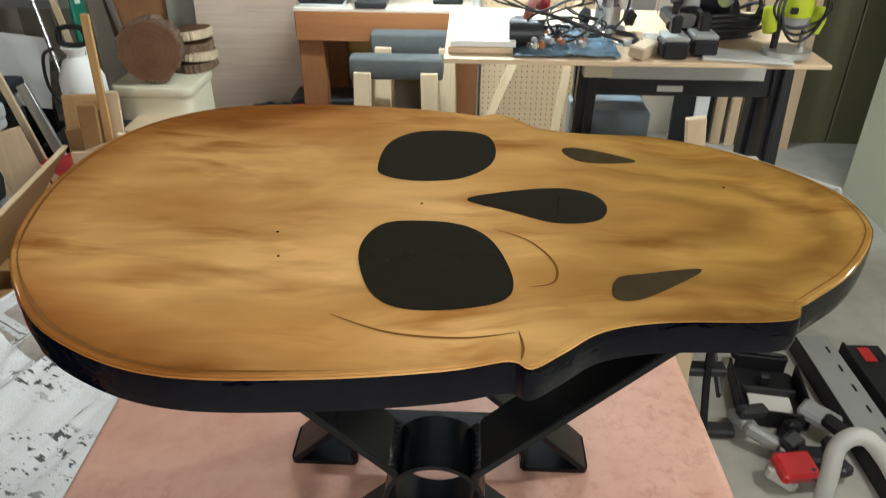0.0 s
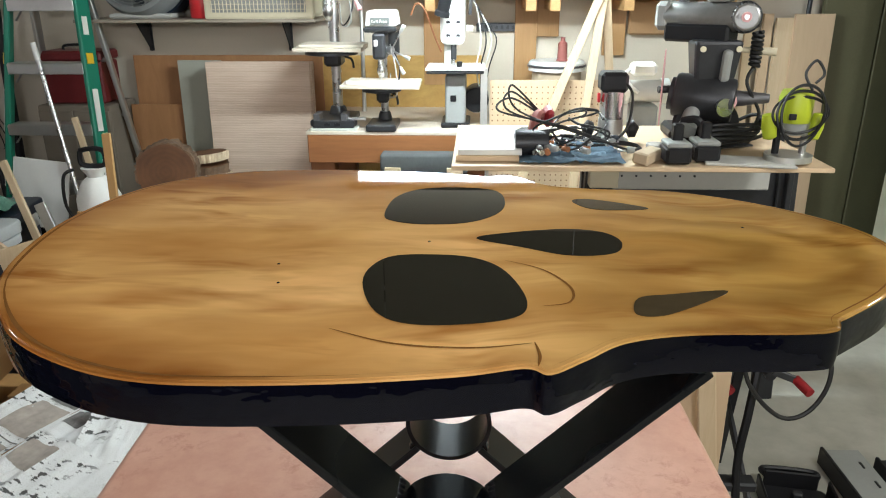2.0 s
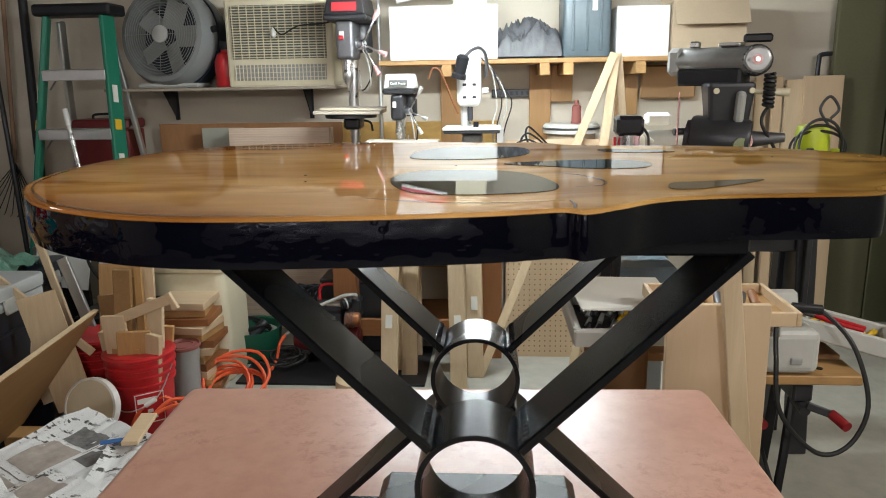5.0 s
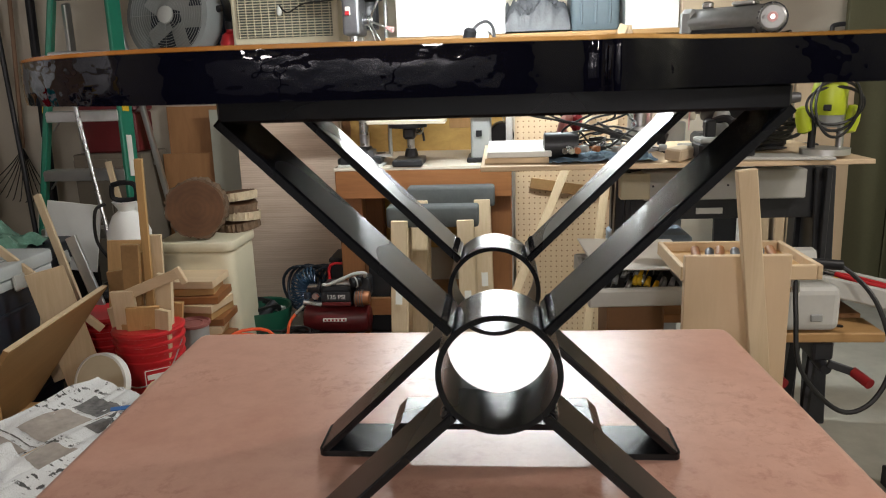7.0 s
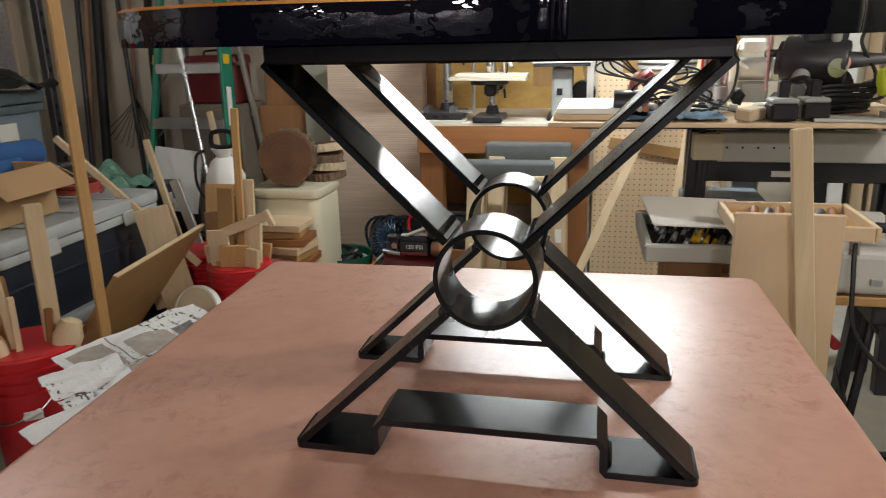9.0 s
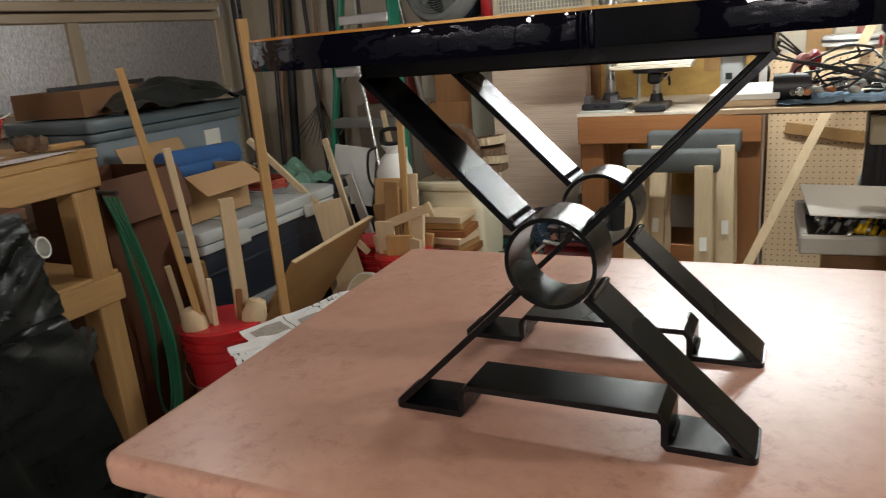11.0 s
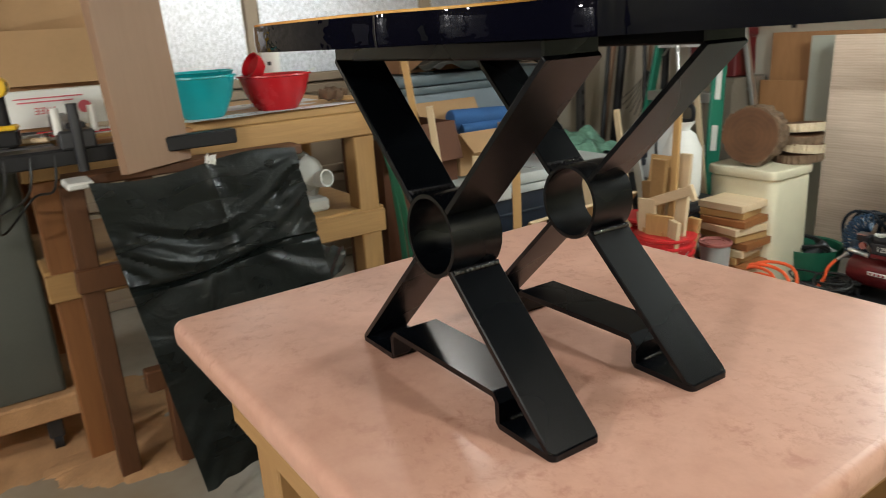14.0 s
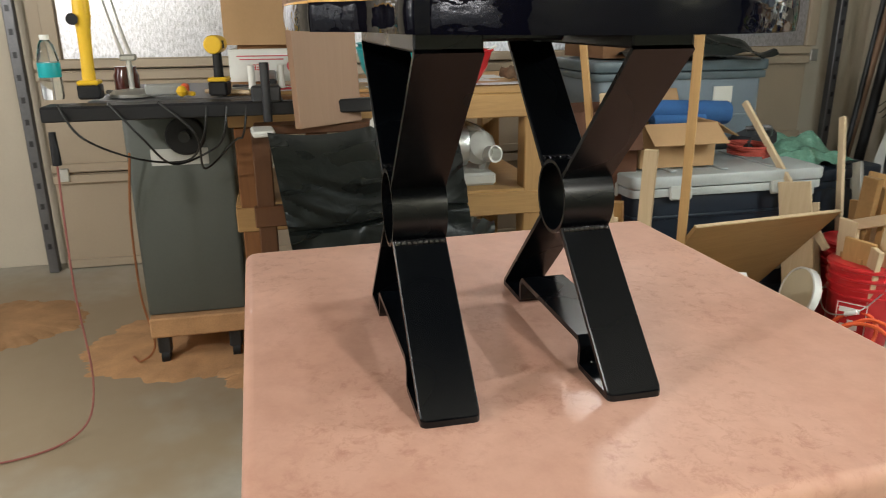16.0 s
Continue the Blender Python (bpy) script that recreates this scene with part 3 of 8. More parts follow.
def hose(bm, pts, r, n=8, seg=8, closed=False):
    """A round cable swept along a smooth line."""
    line = smooth_line(pts, n, closed)
    t = bmesh.new()
    rings = []
    k = len(line)
    side = Vector((0.3, 0.2, 0.9))
    for i, p in enumerate(line):
        d = line[(i + 1) % k if closed else min(i + 1, k - 1)] - line[i - 1 if closed else max(i - 1, 0)]
        d = d.normalized() if d.length > 1e-9 else Vector((0, 0, 1))
        u = side - d * side.dot(d)
        if u.length < 1e-3:
            u = d.orthogonal()
        u.normalize()
        side = u
        w = d.cross(u)
        rings.append([t.verts.new(p + r * (u * math.cos(2 * math.pi * j / seg) + w * math.sin(2 * math.pi * j / seg))) for j in range(seg)])
    pairs = list(zip(rings, rings[1:])) + ([(rings[-1], rings[0])] if closed else [])
    for a, b in pairs:
        for j in range(seg):
            f = t.faces.new((a[j], a[(j + 1) % seg], b[(j + 1) % seg], b[j]))
            f.smooth = True
    if not closed:
        t.faces.new(rings[0][::-1])
        t.faces.new(rings[-1])
    return merge(bm, t, Matrix())


def slab(bm, outline, z0, z1, bevel=0.0, seg=2):
    """A plate with a free outline between two heights."""
    t = bmesh.new()
    lo = [t.verts.new((p[0], p[1], z0)) for p in outline]
    f = t.faces.new(lo)
    if f.normal.z > 0:
        f.normal_flip()
    r = bmesh.ops.extrude_face_region(t, geom=[f])
    top = [v for v in r["geom"] if isinstance(v, bmesh.types.BMVert)]
    bmesh.ops.translate(t, vec=(0, 0, z1 - z0), verts=top)
    bmesh.ops.recalc_face_normals(t, faces=t.faces)
    if bevel:
        es = [e for e in t.edges if abs(e.verts[0].co.z - e.verts[1].co.z) < 1e-6 and (seg > 1 or e.verts[0].co.z > z0 + 1e-6)]
        bmesh.ops.bevel(t, geom=es, offset=bevel, segments=seg, affect="EDGES", profile=0.5)
    for f in t.faces:
        f.smooth = len(f.verts) == 4
    bmesh.ops.poke(t, faces=[f for f in t.faces if len(f.verts) > 8])
    return merge(bm, t, Matrix())


def bowl_sheet(bm, grid, m=None):
    """A cloth from rows of points."""
    t = bmesh.new()
    vs = [[t.verts.new(p) for p in row] for row in grid]
    for a, b in zip(vs, vs[1:]):
        for j in range(len(a) - 1):
            f = t.faces.new((a[j], a[j + 1], b[j + 1], b[j]))
            f.smooth = True
    return merge(bm, t, m or Matrix())


def part(name, bm, material, parent=None, label="", m=None):
    """Links a bmesh as one mesh object under a thing or a part."""
    me = bpy.data.meshes.new(name)
    bm.normal_update()
    for e in bm.edges:
        if len(e.link_faces) == 2 and e.calc_face_angle(0) > 0.6:
            e.smooth = False
    bm.to_mesh(me)
    bm.free()
    me.materials.append(M[material] if isinstance(material, str) else material)
    ob = new(name, me)
    if parent is not None:
        ob.parent = parent
    if m is not None:
        ob.matrix_basis = m
    return tagged(ob, label)


def thing(name, at, label, category, group="", rz=0.0, m=None):
    """An Empty at the base of a thing, which holds its parts."""
    ob = new(name)
    ob.empty_display_size = 0.05
    ob.matrix_basis = m if m is not None else pose(*at, 0, 0, rz)
    return tagged(ob, label, category, group)


def solid(name, bm, material, label, category, kind="", group="", at=None):
    """A top-level thing of one mesh."""
    ob = part(name, bm, material)
    if at is not None:
        ob.matrix_basis = at
    return tagged(ob, label, category, group, kind)


def b1(*a, **k):
    return box(bm_new(), *a, **k)


def r1(*a, **k):
    return rod(bm_new(), *a, **k)


def s1(*a, **k):
    return strip(bm_new(), *a, **k)


def h1(*a, **k):
    return hose(bm_new(), *a, **k)


def l1(*a, **k):
    return lathe(bm_new(), *a, **k)


# ---- the room ----
XL, XR, YB, YF, ZC = -3.3, 1.95, 3.7, -3.2, 2.5
solid("floor", b1((-0.3, 0.25, -0.05), (6.6, 7.4, 0.1)), "concrete", "grey stained concrete garage floor", "floor", "structure")
solid("ceiling", b1((-0.3, 0.25, ZC + 0.05), (6.6, 7.4, 0.1)), "ceiling", "plain painted garage ceiling", "ceiling", "structure")
solid("wall_north", b1((-0.3, YB + 0.06, ZC / 2), (6.6, 0.12, ZC - 0.004)), "wall", "off-white painted garage back wall", "wall", "structure")
solid("wall_south", b1((-0.3, YF - 0.06, ZC / 2), (6.6, 0.12, ZC - 0.004)), "darkwall", "unseen wall closing the garage, dark to limit bounce light", "wall", "structure")
solid("wall_east", b1((XR + 0.06, -0.12, ZC / 2), (0.12, 6.14, ZC - 0.004)), "pale_green", "pale greenish painted side wall", "wall", "structure")
solid("wall_recess", b1((2.9, 3.3, ZC / 2), (0.1, 0.78, ZC - 0.004)), "olive", "dark end wall of the recess", "wall", "structure")
solid("wall_west", b1((XL - 0.12, 0.25, ZC / 2), (0.1, 7.0, ZC - 0.004)), "wall", "painted wall around the garage door", "wall", "structure")

# ---- the skull table ----
TOP, UNDER, BENCH = 1.31, 1.28, 0.89
OUTLINE = [(-0.381, 0.13), (-0.368, 0.245), (-0.33, 0.312), (-0.27, 0.352), (-0.19, 0.366), (-0.09, 0.364), (0.0, 0.348), (0.034, 0.338),
           (0.053, 0.345), (0.074, 0.333), (0.104, 0.3), (0.155, 0.286), (0.225, 0.281), (0.29, 0.25), (0.345, 0.2), (0.378, 0.142),
           (0.38, 0.085), (0.362, 0.044), (0.325, -0.003), (0.281, -0.041), (0.27, -0.05), (0.262, -0.064), (0.235, -0.07), (0.166, -0.074), (0.12, -0.087),
           (0.09, -0.112), (0.067, -0.13), (0.052, -0.123), (0.01, -0.135), (-0.075, -0.147), (-0.17, -0.149), (-0.24, -0.125), (-0.3, -0.078), (-0.356, 0.01)]
EYE_NEAR = [(-0.066, 0.012), (-0.052, 0.058), (-0.014, 0.066), (0.022, 0.058), (0.046, 0.028), (0.059, -0.03), (0.044, -0.059), (-0.014, -0.07), (-0.048, -0.05)]
EYE_FAR = [(-0.07, 0.18), (-0.066, 0.24), (-0.042, 0.276), (0.0, 0.285), (0.04, 0.274), (0.051, 0.235), (0.044, 0.19), (0.014, 0.157), (-0.03, 0.15), (-0.06, 0.16)]
NOSE = [(0.022, 0.11), (0.05, 0.126), (0.104, 0.139), (0.138, 0.13), (0.15, 0.103), (0.138, 0.075), (0.1, 0.069), (0.06, 0.089)]
MOUTH_NEAR = [(0.133, -0.046), (0.14, -0.02), (0.165, -0.012), (0.209, -0.004), (0.172, -0.036), (0.148, -0.05)]
MOUTH_FAR = [(0.122, 0.236), (0.145, 0.24), (0.196, 0.21), (0.158, 0.202), (0.133, 0.21)]

table = thing("skull_table", (0, 0, BENCH), "skull-shaped glossy wooden table on welded black steel legs", "table")
H = TOP - BENCH


SX, SY, KX = 0.006, 0.048, 1.015  # where the top sits over its frame


def local(p):
    return [(q[0] * KX + SX, q[1] + SY) for q in smooth_line([(a, b, 0) for a, b in p], 6, True)]


def inset(o, w):
    """The outline moved inwards by w."""
    o, k = [Vector(p) for p in o], len(o)
    return [tuple(p + Vector(((o[(i + 1) % k] - o[i - 1]).normalized().y, -(o[(i + 1) % k] - o[i - 1]).normalized().x)) * w) for i, p in enumerate(o)]


# the poured edge bellies out a little between the two faces
edge, loops = bm_new(), []
for k in range(9):
    q = k / 8
    loops.append([edge.verts.new((*p, UNDER - BENCH + (TOP - UNDER - 0.0023) * q)) for p in inset(local(OUTLINE), -0.001 * (1 - (2 * q - 1) ** 2))])
for a, b in zip(loops, loops[1:]):
    for i in range(len(a)):
        edge.faces.new((a[i], a[(i + 1) % len(a)], b[(i + 1) % len(a)], b[i])).smooth = True
edge.faces.new(loops[0][::-1])
edge.faces.new(loops[-1])
bmesh.ops.recalc_face_normals(edge, faces=edge.faces)
part("edge_band", edge, "gloss", table, "glossy black epoxy edge")
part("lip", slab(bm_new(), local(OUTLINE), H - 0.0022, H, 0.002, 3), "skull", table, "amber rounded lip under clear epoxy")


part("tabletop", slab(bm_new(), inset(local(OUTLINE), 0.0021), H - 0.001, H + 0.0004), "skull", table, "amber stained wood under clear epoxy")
# darker stained line that follows the rim
rim = bm_new()
ol = [Vector(p) for p in local(OUTLINE)]
kk = len(ol)
rows = []
for i, p in enumerate(ol):
    d = (ol[(i + 1) % kk] - ol[i - 1]).normalized()
    n = Vector((d.y, -d.x))
    wd = max(0.0001, 0.0022 * max(0, min(1, abs(p.x - 0.1) * 5 - 0.6)) + 0.0018 * noise.noise((p.x * 14, p.y * 14, 1)))
    rows.append([rim.verts.new((*(p + n * 0.0055), H + 0.0007)), rim.verts.new((*(p + n * (0.0055 + wd)), H + 0.0007))])
for i in range(kk):
    rim.faces.new((rows[i][0], rows[i][1], rows[(i + 1) % kk][1], rows[(i + 1) % kk][0]))
bmesh.ops.recalc_face_normals(rim, faces=rim.faces)
if sum(f.normal.z for f in rim.faces) < 0:
    bmesh.ops.reverse_faces(rim, faces=rim.faces[:])
part("rim_line", rim, "rim", table, "dark stained line along the rim")
for nm, o in (("eye_inlay", EYE_NEAR), ("eye_inlay", EYE_FAR), ("nose_inlay", NOSE), ("cheek_inlay", MOUTH_NEAR), ("cheek_inlay", MOUTH_FAR)):
    part(nm, slab(bm_new(), local(o), H - 0.002, H + 0.0009), "thin_inlay" if nm == "cheek_inlay" else "inlay", table, "smoky brown epoxy inlay" if nm == "cheek_inlay" else "flush dark epoxy inlay")


def inlay_line(pts, w, label):
    """A thin dark stained line drawn into the coat, tapering at both ends."""
    pts = smooth_line([(a * KX + SX, b + SY, 0) for a, b in pts], 8)
    t, k, pairs = bm_new(), len(pts), []
    for i, p in enumerate(pts):
        d = (pts[min(i + 1, k - 1)] - pts[max(i - 1, 0)]).normalized()
        n = Vector((-d.y, d.x, 0)) * w * (0.15 + 0.85 * math.sin(math.pi * i / (k - 1))) / 2
        pairs.append([t.verts.new((p.x + n.x, p.y + n.y, H + 0.0007)), t.verts.new((p.x - n.x, p.y - n.y, H + 0.0007))])
    for a, b in zip(pairs, pairs[1:]):
        t.faces.new((a[0], a[1], b[1], b[0]))
    bmesh.ops.recalc_face_normals(t, faces=t.faces)
    if sum(f.normal.z for f in t.faces) < 0:
        bmesh.ops.reverse_faces(t, faces=t.faces[:])
    part("grain_line", t, "rim", table, label)


inlay_line([(0.045, 0.055), (0.075, 0.035), (0.093, 0.0), (0.09, -0.028), (0.07, -0.036)], 0.0022, "thin darker contour in the wood")
inlay_line([(0.058, -0.094), (0.02, -0.102), (-0.03, -0.098), (-0.075, -0.078)], 0.0024, "thin darker contour in the wood")
inlay_line([(0.06, -0.092), (0.062, -0.11), (0.06, -0.124)], 0.0022, "thin darker contour in the wood")
for x, y in ((-0.14, 0.04), (-0.13, 0.0), (0.27, 0.15), (-0.02, 0.1)):
    part("pinhole", r1((x * KX + SX, y + SY, H - 0.001), (x * KX + SX, y + SY, H + 0.0008), 0.0012, seg=10), "inlay", table)


def leg_frame(y0, parent):
    """One X of flat steel bars with a pipe ring, a hat-shaped foot strap and a top bar."""
    w, th, hx, zt = 0.064, 0.007, 0.194, 0.373
    hb = UNDER - BENCH - zt
    cy, cz, R = y0 + w / 2, zt / 2, 0.047
    grp = part("leg_frame", s1((-hx + 0.002, cy, zt + hb / 2), (hx - 0.002, cy, zt + hb / 2), w, hb, (0, 0, 1)), "satin", parent, "satin black welded steel X-frame")
    L = math.hypot(hx, cz)
    ux, uz = hx / L, cz / L
    for sx in (-1, 1):
        for sz in (-1, 1):
            a = (sx * ux * (R + 0.001), cy, cz + sz * uz * (R + 0.001))
            e = (sx * (hx - (0.004 if sz < 0 else 0.001)), cy, cz + sz * (cz - (0.004 if sz < 0 else -0.002)))
            part("bar", flat_bar(bm_new(), a, e, w, th, (0, 0, 1), 0.008 if sz < 0 else 0.002), "satin", grp)
            # weld bead where the bar meets the ring
            wb = bm_new()
            for k in range(9):
                rod(wb, (a[0] + sx * 0.005, y0 + 0.003 + k * 0.0066, a[2] + 0.004 + sz * 0.004), (a[0] + sx * 0.0075, y0 + 0.0085 + k * 0.0066, a[2] + 0.0045 + sz * 0.004), 0.0042, 0.003, 8)
            part("weld", wb, "steelweld", grp, "shiny black weld bead")
    t = bm_new()
    lathe(t, [(R, -w / 2), (R, w / 2), (R - 0.0045, w / 2), (R - 0.0045, -w / 2), (R, -w / 2)], 56, pose(0, cy, cz, 90))
    part("ring", t, "satin", grp)
    # hat-shaped strap: two flat feet, two risers and a raised bridge
    zb, xi, zr = th / 2, 0.109, 0.037
    line = [(-hx, zb), (-xi - 0.002, zb), (-xi, zb + 0.003), (-xi, zr - 0.008), (-xi + 0.007, zr), (xi - 0.007, zr), (xi, zr - 0.008), (xi, zb + 0.003), (xi + 0.002, zb), (hx, zb)]
    t = bm_new()
    rows = []
    k = len(line)
    for i, (x, z) in enumerate(line):
        px, pz = line[max(0, i - 1)]
        qx, qz = line[min(k - 1, i + 1)]
        d = Vector((qx - px, qz - pz)).normalized()
        n = Vector((-d.y, d.x)) * th / 2
        rows.append([(x + n.x, z + n.y), (x - n.x, z - n.y)])
    for a, b in zip(rows, rows[1:]):
        quad = [a[0], b[0], b[1], a[1]]
        lo = [t.verts.new((x, y0, z)) for x, z in quad]
        hi = [t.verts.new((x, y0 + w, z)) for x, z in quad]
        t.faces.new(lo)
        t.faces.new(hi[::-1])
        for j in range(4):
            t.faces.new((lo[j], hi[j], hi[(j + 1) % 4], lo[(j + 1) % 4]))
    bmesh.ops.remove_doubles(t, verts=t.verts, dist=1e-5)
    bmesh.ops.recalc_face_normals(t, faces=t.faces)
    tips = [e for e in t.edges if all(abs(abs(v.co.x) - hx) < 1e-4 for v in e.verts) and abs(e.verts[0].co.y - e.verts[1].co.y) < 1e-5]
    bmesh.ops.bevel(t, geom=tips, offset=0.0075, segments=4, affect="EDGES", profile=0.5)
    part("foot_strap", t, "satin", grp)
    for sx in (-1, 1):
        wb = bm_new()
        for k in range(8):
            rod(wb, (sx * (xi + 0.005), y0 + 0.014 + k * 0.0045, th + 0.001), (sx * (xi + 0.0065), y0 + 0.018 + k * 0.0045, th + 0.002), 0.003, 0.0022, 8)
        part("foot_weld", wb, "steelweld", grp, "shiny black weld bead")
    return grp


leg_frame(0.0, table).location.x = 0.005
leg_frame(0.21, table)
part("mounting_plate", b1((0.03, 0.12, UNDER - BENCH - 0.006), (0.09, 0.14, 0.012), bevel=0.003), "satin", table)
part("mounting_bolt", r1((0.03, 0.08, UNDER - BENCH - 0.02), (0.03, 0.08, UNDER - BENCH - 0.01), 0.006, seg=6), "dark", table)

# ---- the laminate bench ----
bench = thing("laminate_bench", (-0.05, 0.21, 0), "low workbench with a mottled pink laminate top and pine frame", "workbench", rz=1.0)
C = [(-0.416, -0.399), (0.433, -0.392), (0.422, 0.407), (-0.435, 0.4)]


part("worktop", slab(bm_new(), rounded(C, 0.024, 4), BENCH - 0.042, BENCH, 0.0135, 4), "laminate", bench, "mottled pink laminate with rounded edge")
for x in (-0.315, 0.315):
    for y in (-0.29, 0.29):
        part("leg", b1((x, y, 0.424), (0.09, 0.045, 0.846), bevel=0.003), "oldpine_z", bench)
for y in (-0.331, 0.331):
    part("apron", b1((0, y, 0.79), (0.66, 0.036, 0.115), bevel=0.003), "oldpine_x", bench)
for x in (-0.338, 0.338):
    part("side_apron", b1((x, 0, 0.79), (0.034, 0.62, 0.115), bevel=0.003), "oldpine_x", bench)
part("lower_shelf", b1((0, 0, 0.2), (0.64, 0.6, 0.018), bevel=0.002), "ply_brown", bench)

# ---- fixtures and the garage door ----
fixture = thing("tube_lamp", (0.03, 2.42, 1.83), "hanging fluorescent tube lamp with an assumed dark housing and hood", "ceiling lamp")
part("tube", r1((-0.49, 0, 0), (0.49, 0, 0), 0.0145, seg=20), "tube_glow", fixture, "glowing white tube")
# housing is assumed, dark so that it doesn't show beside the tube's reflection
part("housing", b1((0, 0, 0.037), (1.06, 0.028, 0.038), bevel=0.006), "iron", fixture)
# unseen hood, added to keep the tube's light off ceiling and upper wall
hood = bm_new()
for sy in (-1, 1):
    strip(hood, (-0.53, sy * 0.046, 0.04), (0.53, sy * 0.046, 0.04), 0.07, 0.003, (0, sy * 0.5, 1), 0.0)
part("hood", hood, "dark", fixture, "unseen dark hood added to block the tube's upward light")
for x in (-0.505, 0.505):
    part("end_cap", b1((x, 0, 0.008), (0.026, 0.05, 0.06), bevel=0.004), "white", fixture)
    part("hanger", r1((x * 0.8, 0, 0.08), (x * 0.8, 0, ZC - 1.83), 0.003, seg=6), "steel", fixture)
# assumed holders, out of view, one at each of these lamps
for x, y, watts, bz in BULBS:
    hold = thing("unseen_bulb_holder", (x, y, ZC), "assumed white ceiling holder at an unseen warm lamp", "ceiling lamp", "ceiling bulbs")
    part("socket", l1([(0.06, 0), (0.055, -0.03), (0.03, -0.06), (0.025, -0.1)], 20), "white", hold)
    if ZC - bz > 0.3:
        part("drop_rod", r1((0, 0, -0.09), (0, 0, bz + 0.1 - ZC), 0.008, seg=10), "white", hold)

door = thing("garage_door", (XL, 0.9, 0), "white sectional garage door with silver bubble-foil insulation in its upper panels", "garage door")
SEC, Y0, Y1 = 0.53, -2.2, 2.3
for i in range(4):
    z = i * SEC
    sec = part("door_section", b1((0.012, 0.05, z + SEC / 2), (0.02, Y1 - Y0, SEC - 0.008), bevel=0.003), "white_panel", door)
    for z2 in (z + 0.028, z + SEC - 0.032):
        part("rail", b1((0.036, 0.05, z2), (0.03, Y1 - Y0, 0.045), bevel=0.004), "white_panel", sec)
    cols = 4
    for j in range(cols + 1 if i >= 2 else 0):
        y = Y0 + 0.05 + (Y1 - Y0 - 0.1) * j / cols + 0.05
        part("stile", b1((0.0345, y, z + SEC / 2), (0.025, 0.07, SEC - 0.105), bevel=0.003), "white_panel", sec)
    if i >= 2:
        for j in range(cols):
            ya = Y0 + 0.05 + (Y1 - Y0 - 0.1) * j / cols + 0.05
            w = (Y1 - Y0 - 0.1) / cols - 0.09
            g = [[(0.03 + 0.006 * noise.noise((a * 9, b * 9, i * 3 + j)), ya + 0.045 + w * a / 14, z + 0.055 + (SEC - 0.115) * b / 8) for a in range(15)] for b in range(9)]
            part("foil_panel", bowl_sheet(bm_new(), g), "foil", sec, "crinkled silver bubble foil")
    for y in (Y0 + 0.06, 0.05, Y1 + 0.02):
        part("hinge", b1((0.056, y, z + SEC - 0.005), (0.012, 0.05, 0.07), bevel=0.003), "alu", sec)
for y in (Y0 - 0.06, Y1 + 0.17):
    tr = part("door_track", b1((0.06, y, 1.1), (0.05, 0.05, 2.2), bevel=0.004), "iron", door, "grey steel door track")
    for k in range(18):
        part("slot", b1((0.086, y, 0.15 + k * 0.11), (0.004, 0.018, 0.03)), "dark", tr)

# ---- back wall: olive panels, loose boards ----
cup = thing("panel_door", (2.42, 3.6, 0), "tall dark olive boarded door panel", "door")
for k in range(4):
    part("board", b1((-0.45 + k * 0.3, 0, 1.15), (0.292, 0.04, 2.3), bevel=0.004), "olive", cup)


def leaning(name, x0, x1, y, z1, th, mat, label, cat, lean=4.0, z0=0.0, group=""):
    bm = b1((0, 0, (z1 - z0) / 2), (x1 - x0, th, z1 - z0), bevel=0.0015)
    return solid(name, bm, mat, label, cat, group=group, at=pose((x0 + x1) / 2, y, z0, -lean, 0, 0))


leaning("plywood_sheet", -1.93, -0.85, 3.62, 1.165, 0.014, "ply_brown", "large brown plywood sheet leaning on the back wall", "plywood sheet", 1.5)
leaning("plywood_offcut", -1.95, -1.64, 3.56, 0.9, 0.014, "ply_brown", "brown plywood offcut leaning on a larger sheet", "plywood sheet", 1.5)
leaning("grey_board", -1.64, -1.4, 3.53, 1.145, 0.016, "drywall", "grey-green wallboard strip leaning at the back wall", "wallboard", 1.5)
cbd = thing("cardboard_bundle", (-1.15, 3.42, 0), "bundle of flat pinkish corrugated cardboard sheets on edge", "cardboard", m=pose(-1.15, 3.42, 0, -2, 0, 0))
for k in range(7):
    part("sheet", b1((0.006 * math.sin(k * 2), -0.05 + 0.0165 * k, 0.575 + 0.006 * math.cos(k * 3)), (0.56, 0.013, 1.135), bevel=0.002), "corr", cbd)
leaning("yellow_plywood", -0.93, 0.04, 3.67, 1.16, 0.014, "ply_yellow", "yellow varnished plywood backboard behind the drill presses", "plywood sheet", 0.5, 0.3)

# ---- shelves ----
shelf = thing("wall_shelf", (-1.43, 3.5, 1.37), "thin dusty painted wall shelf on black brackets", "shelf")
part("board", b1((0, 0, -0.008), (1.26, 0.38, 0.016), bevel=0.003), "shelf_edge", shelf)
for x in (-0.4, 0.4):
    br = part("bracket", b1((x, 0.186, -0.1), (0.026, 0.006, 0.168), bevel=0.001), "dark", shelf, "dark steel bracket")
    web = bm_new()
    lo = [web.verts.new((x - 0.003, y, z)) for y, z in ((0.182, -0.017), (0.02, -0.017), (0.168, -0.17), (0.182, -0.18))]
    hi = [web.verts.new((v.co.x + 0.006, v.co.y, v.co.z)) for v in lo]
    web.faces.new(lo)
    web.faces.new(hi[::-1])
    for k in range(4):
        web.faces.new((lo[k], lo[(k + 1) % 4], hi[(k + 1) % 4], hi[k]))
    bmesh.ops.recalc_face_normals(web, faces=web.faces)
    part("web", web, "dark", br)
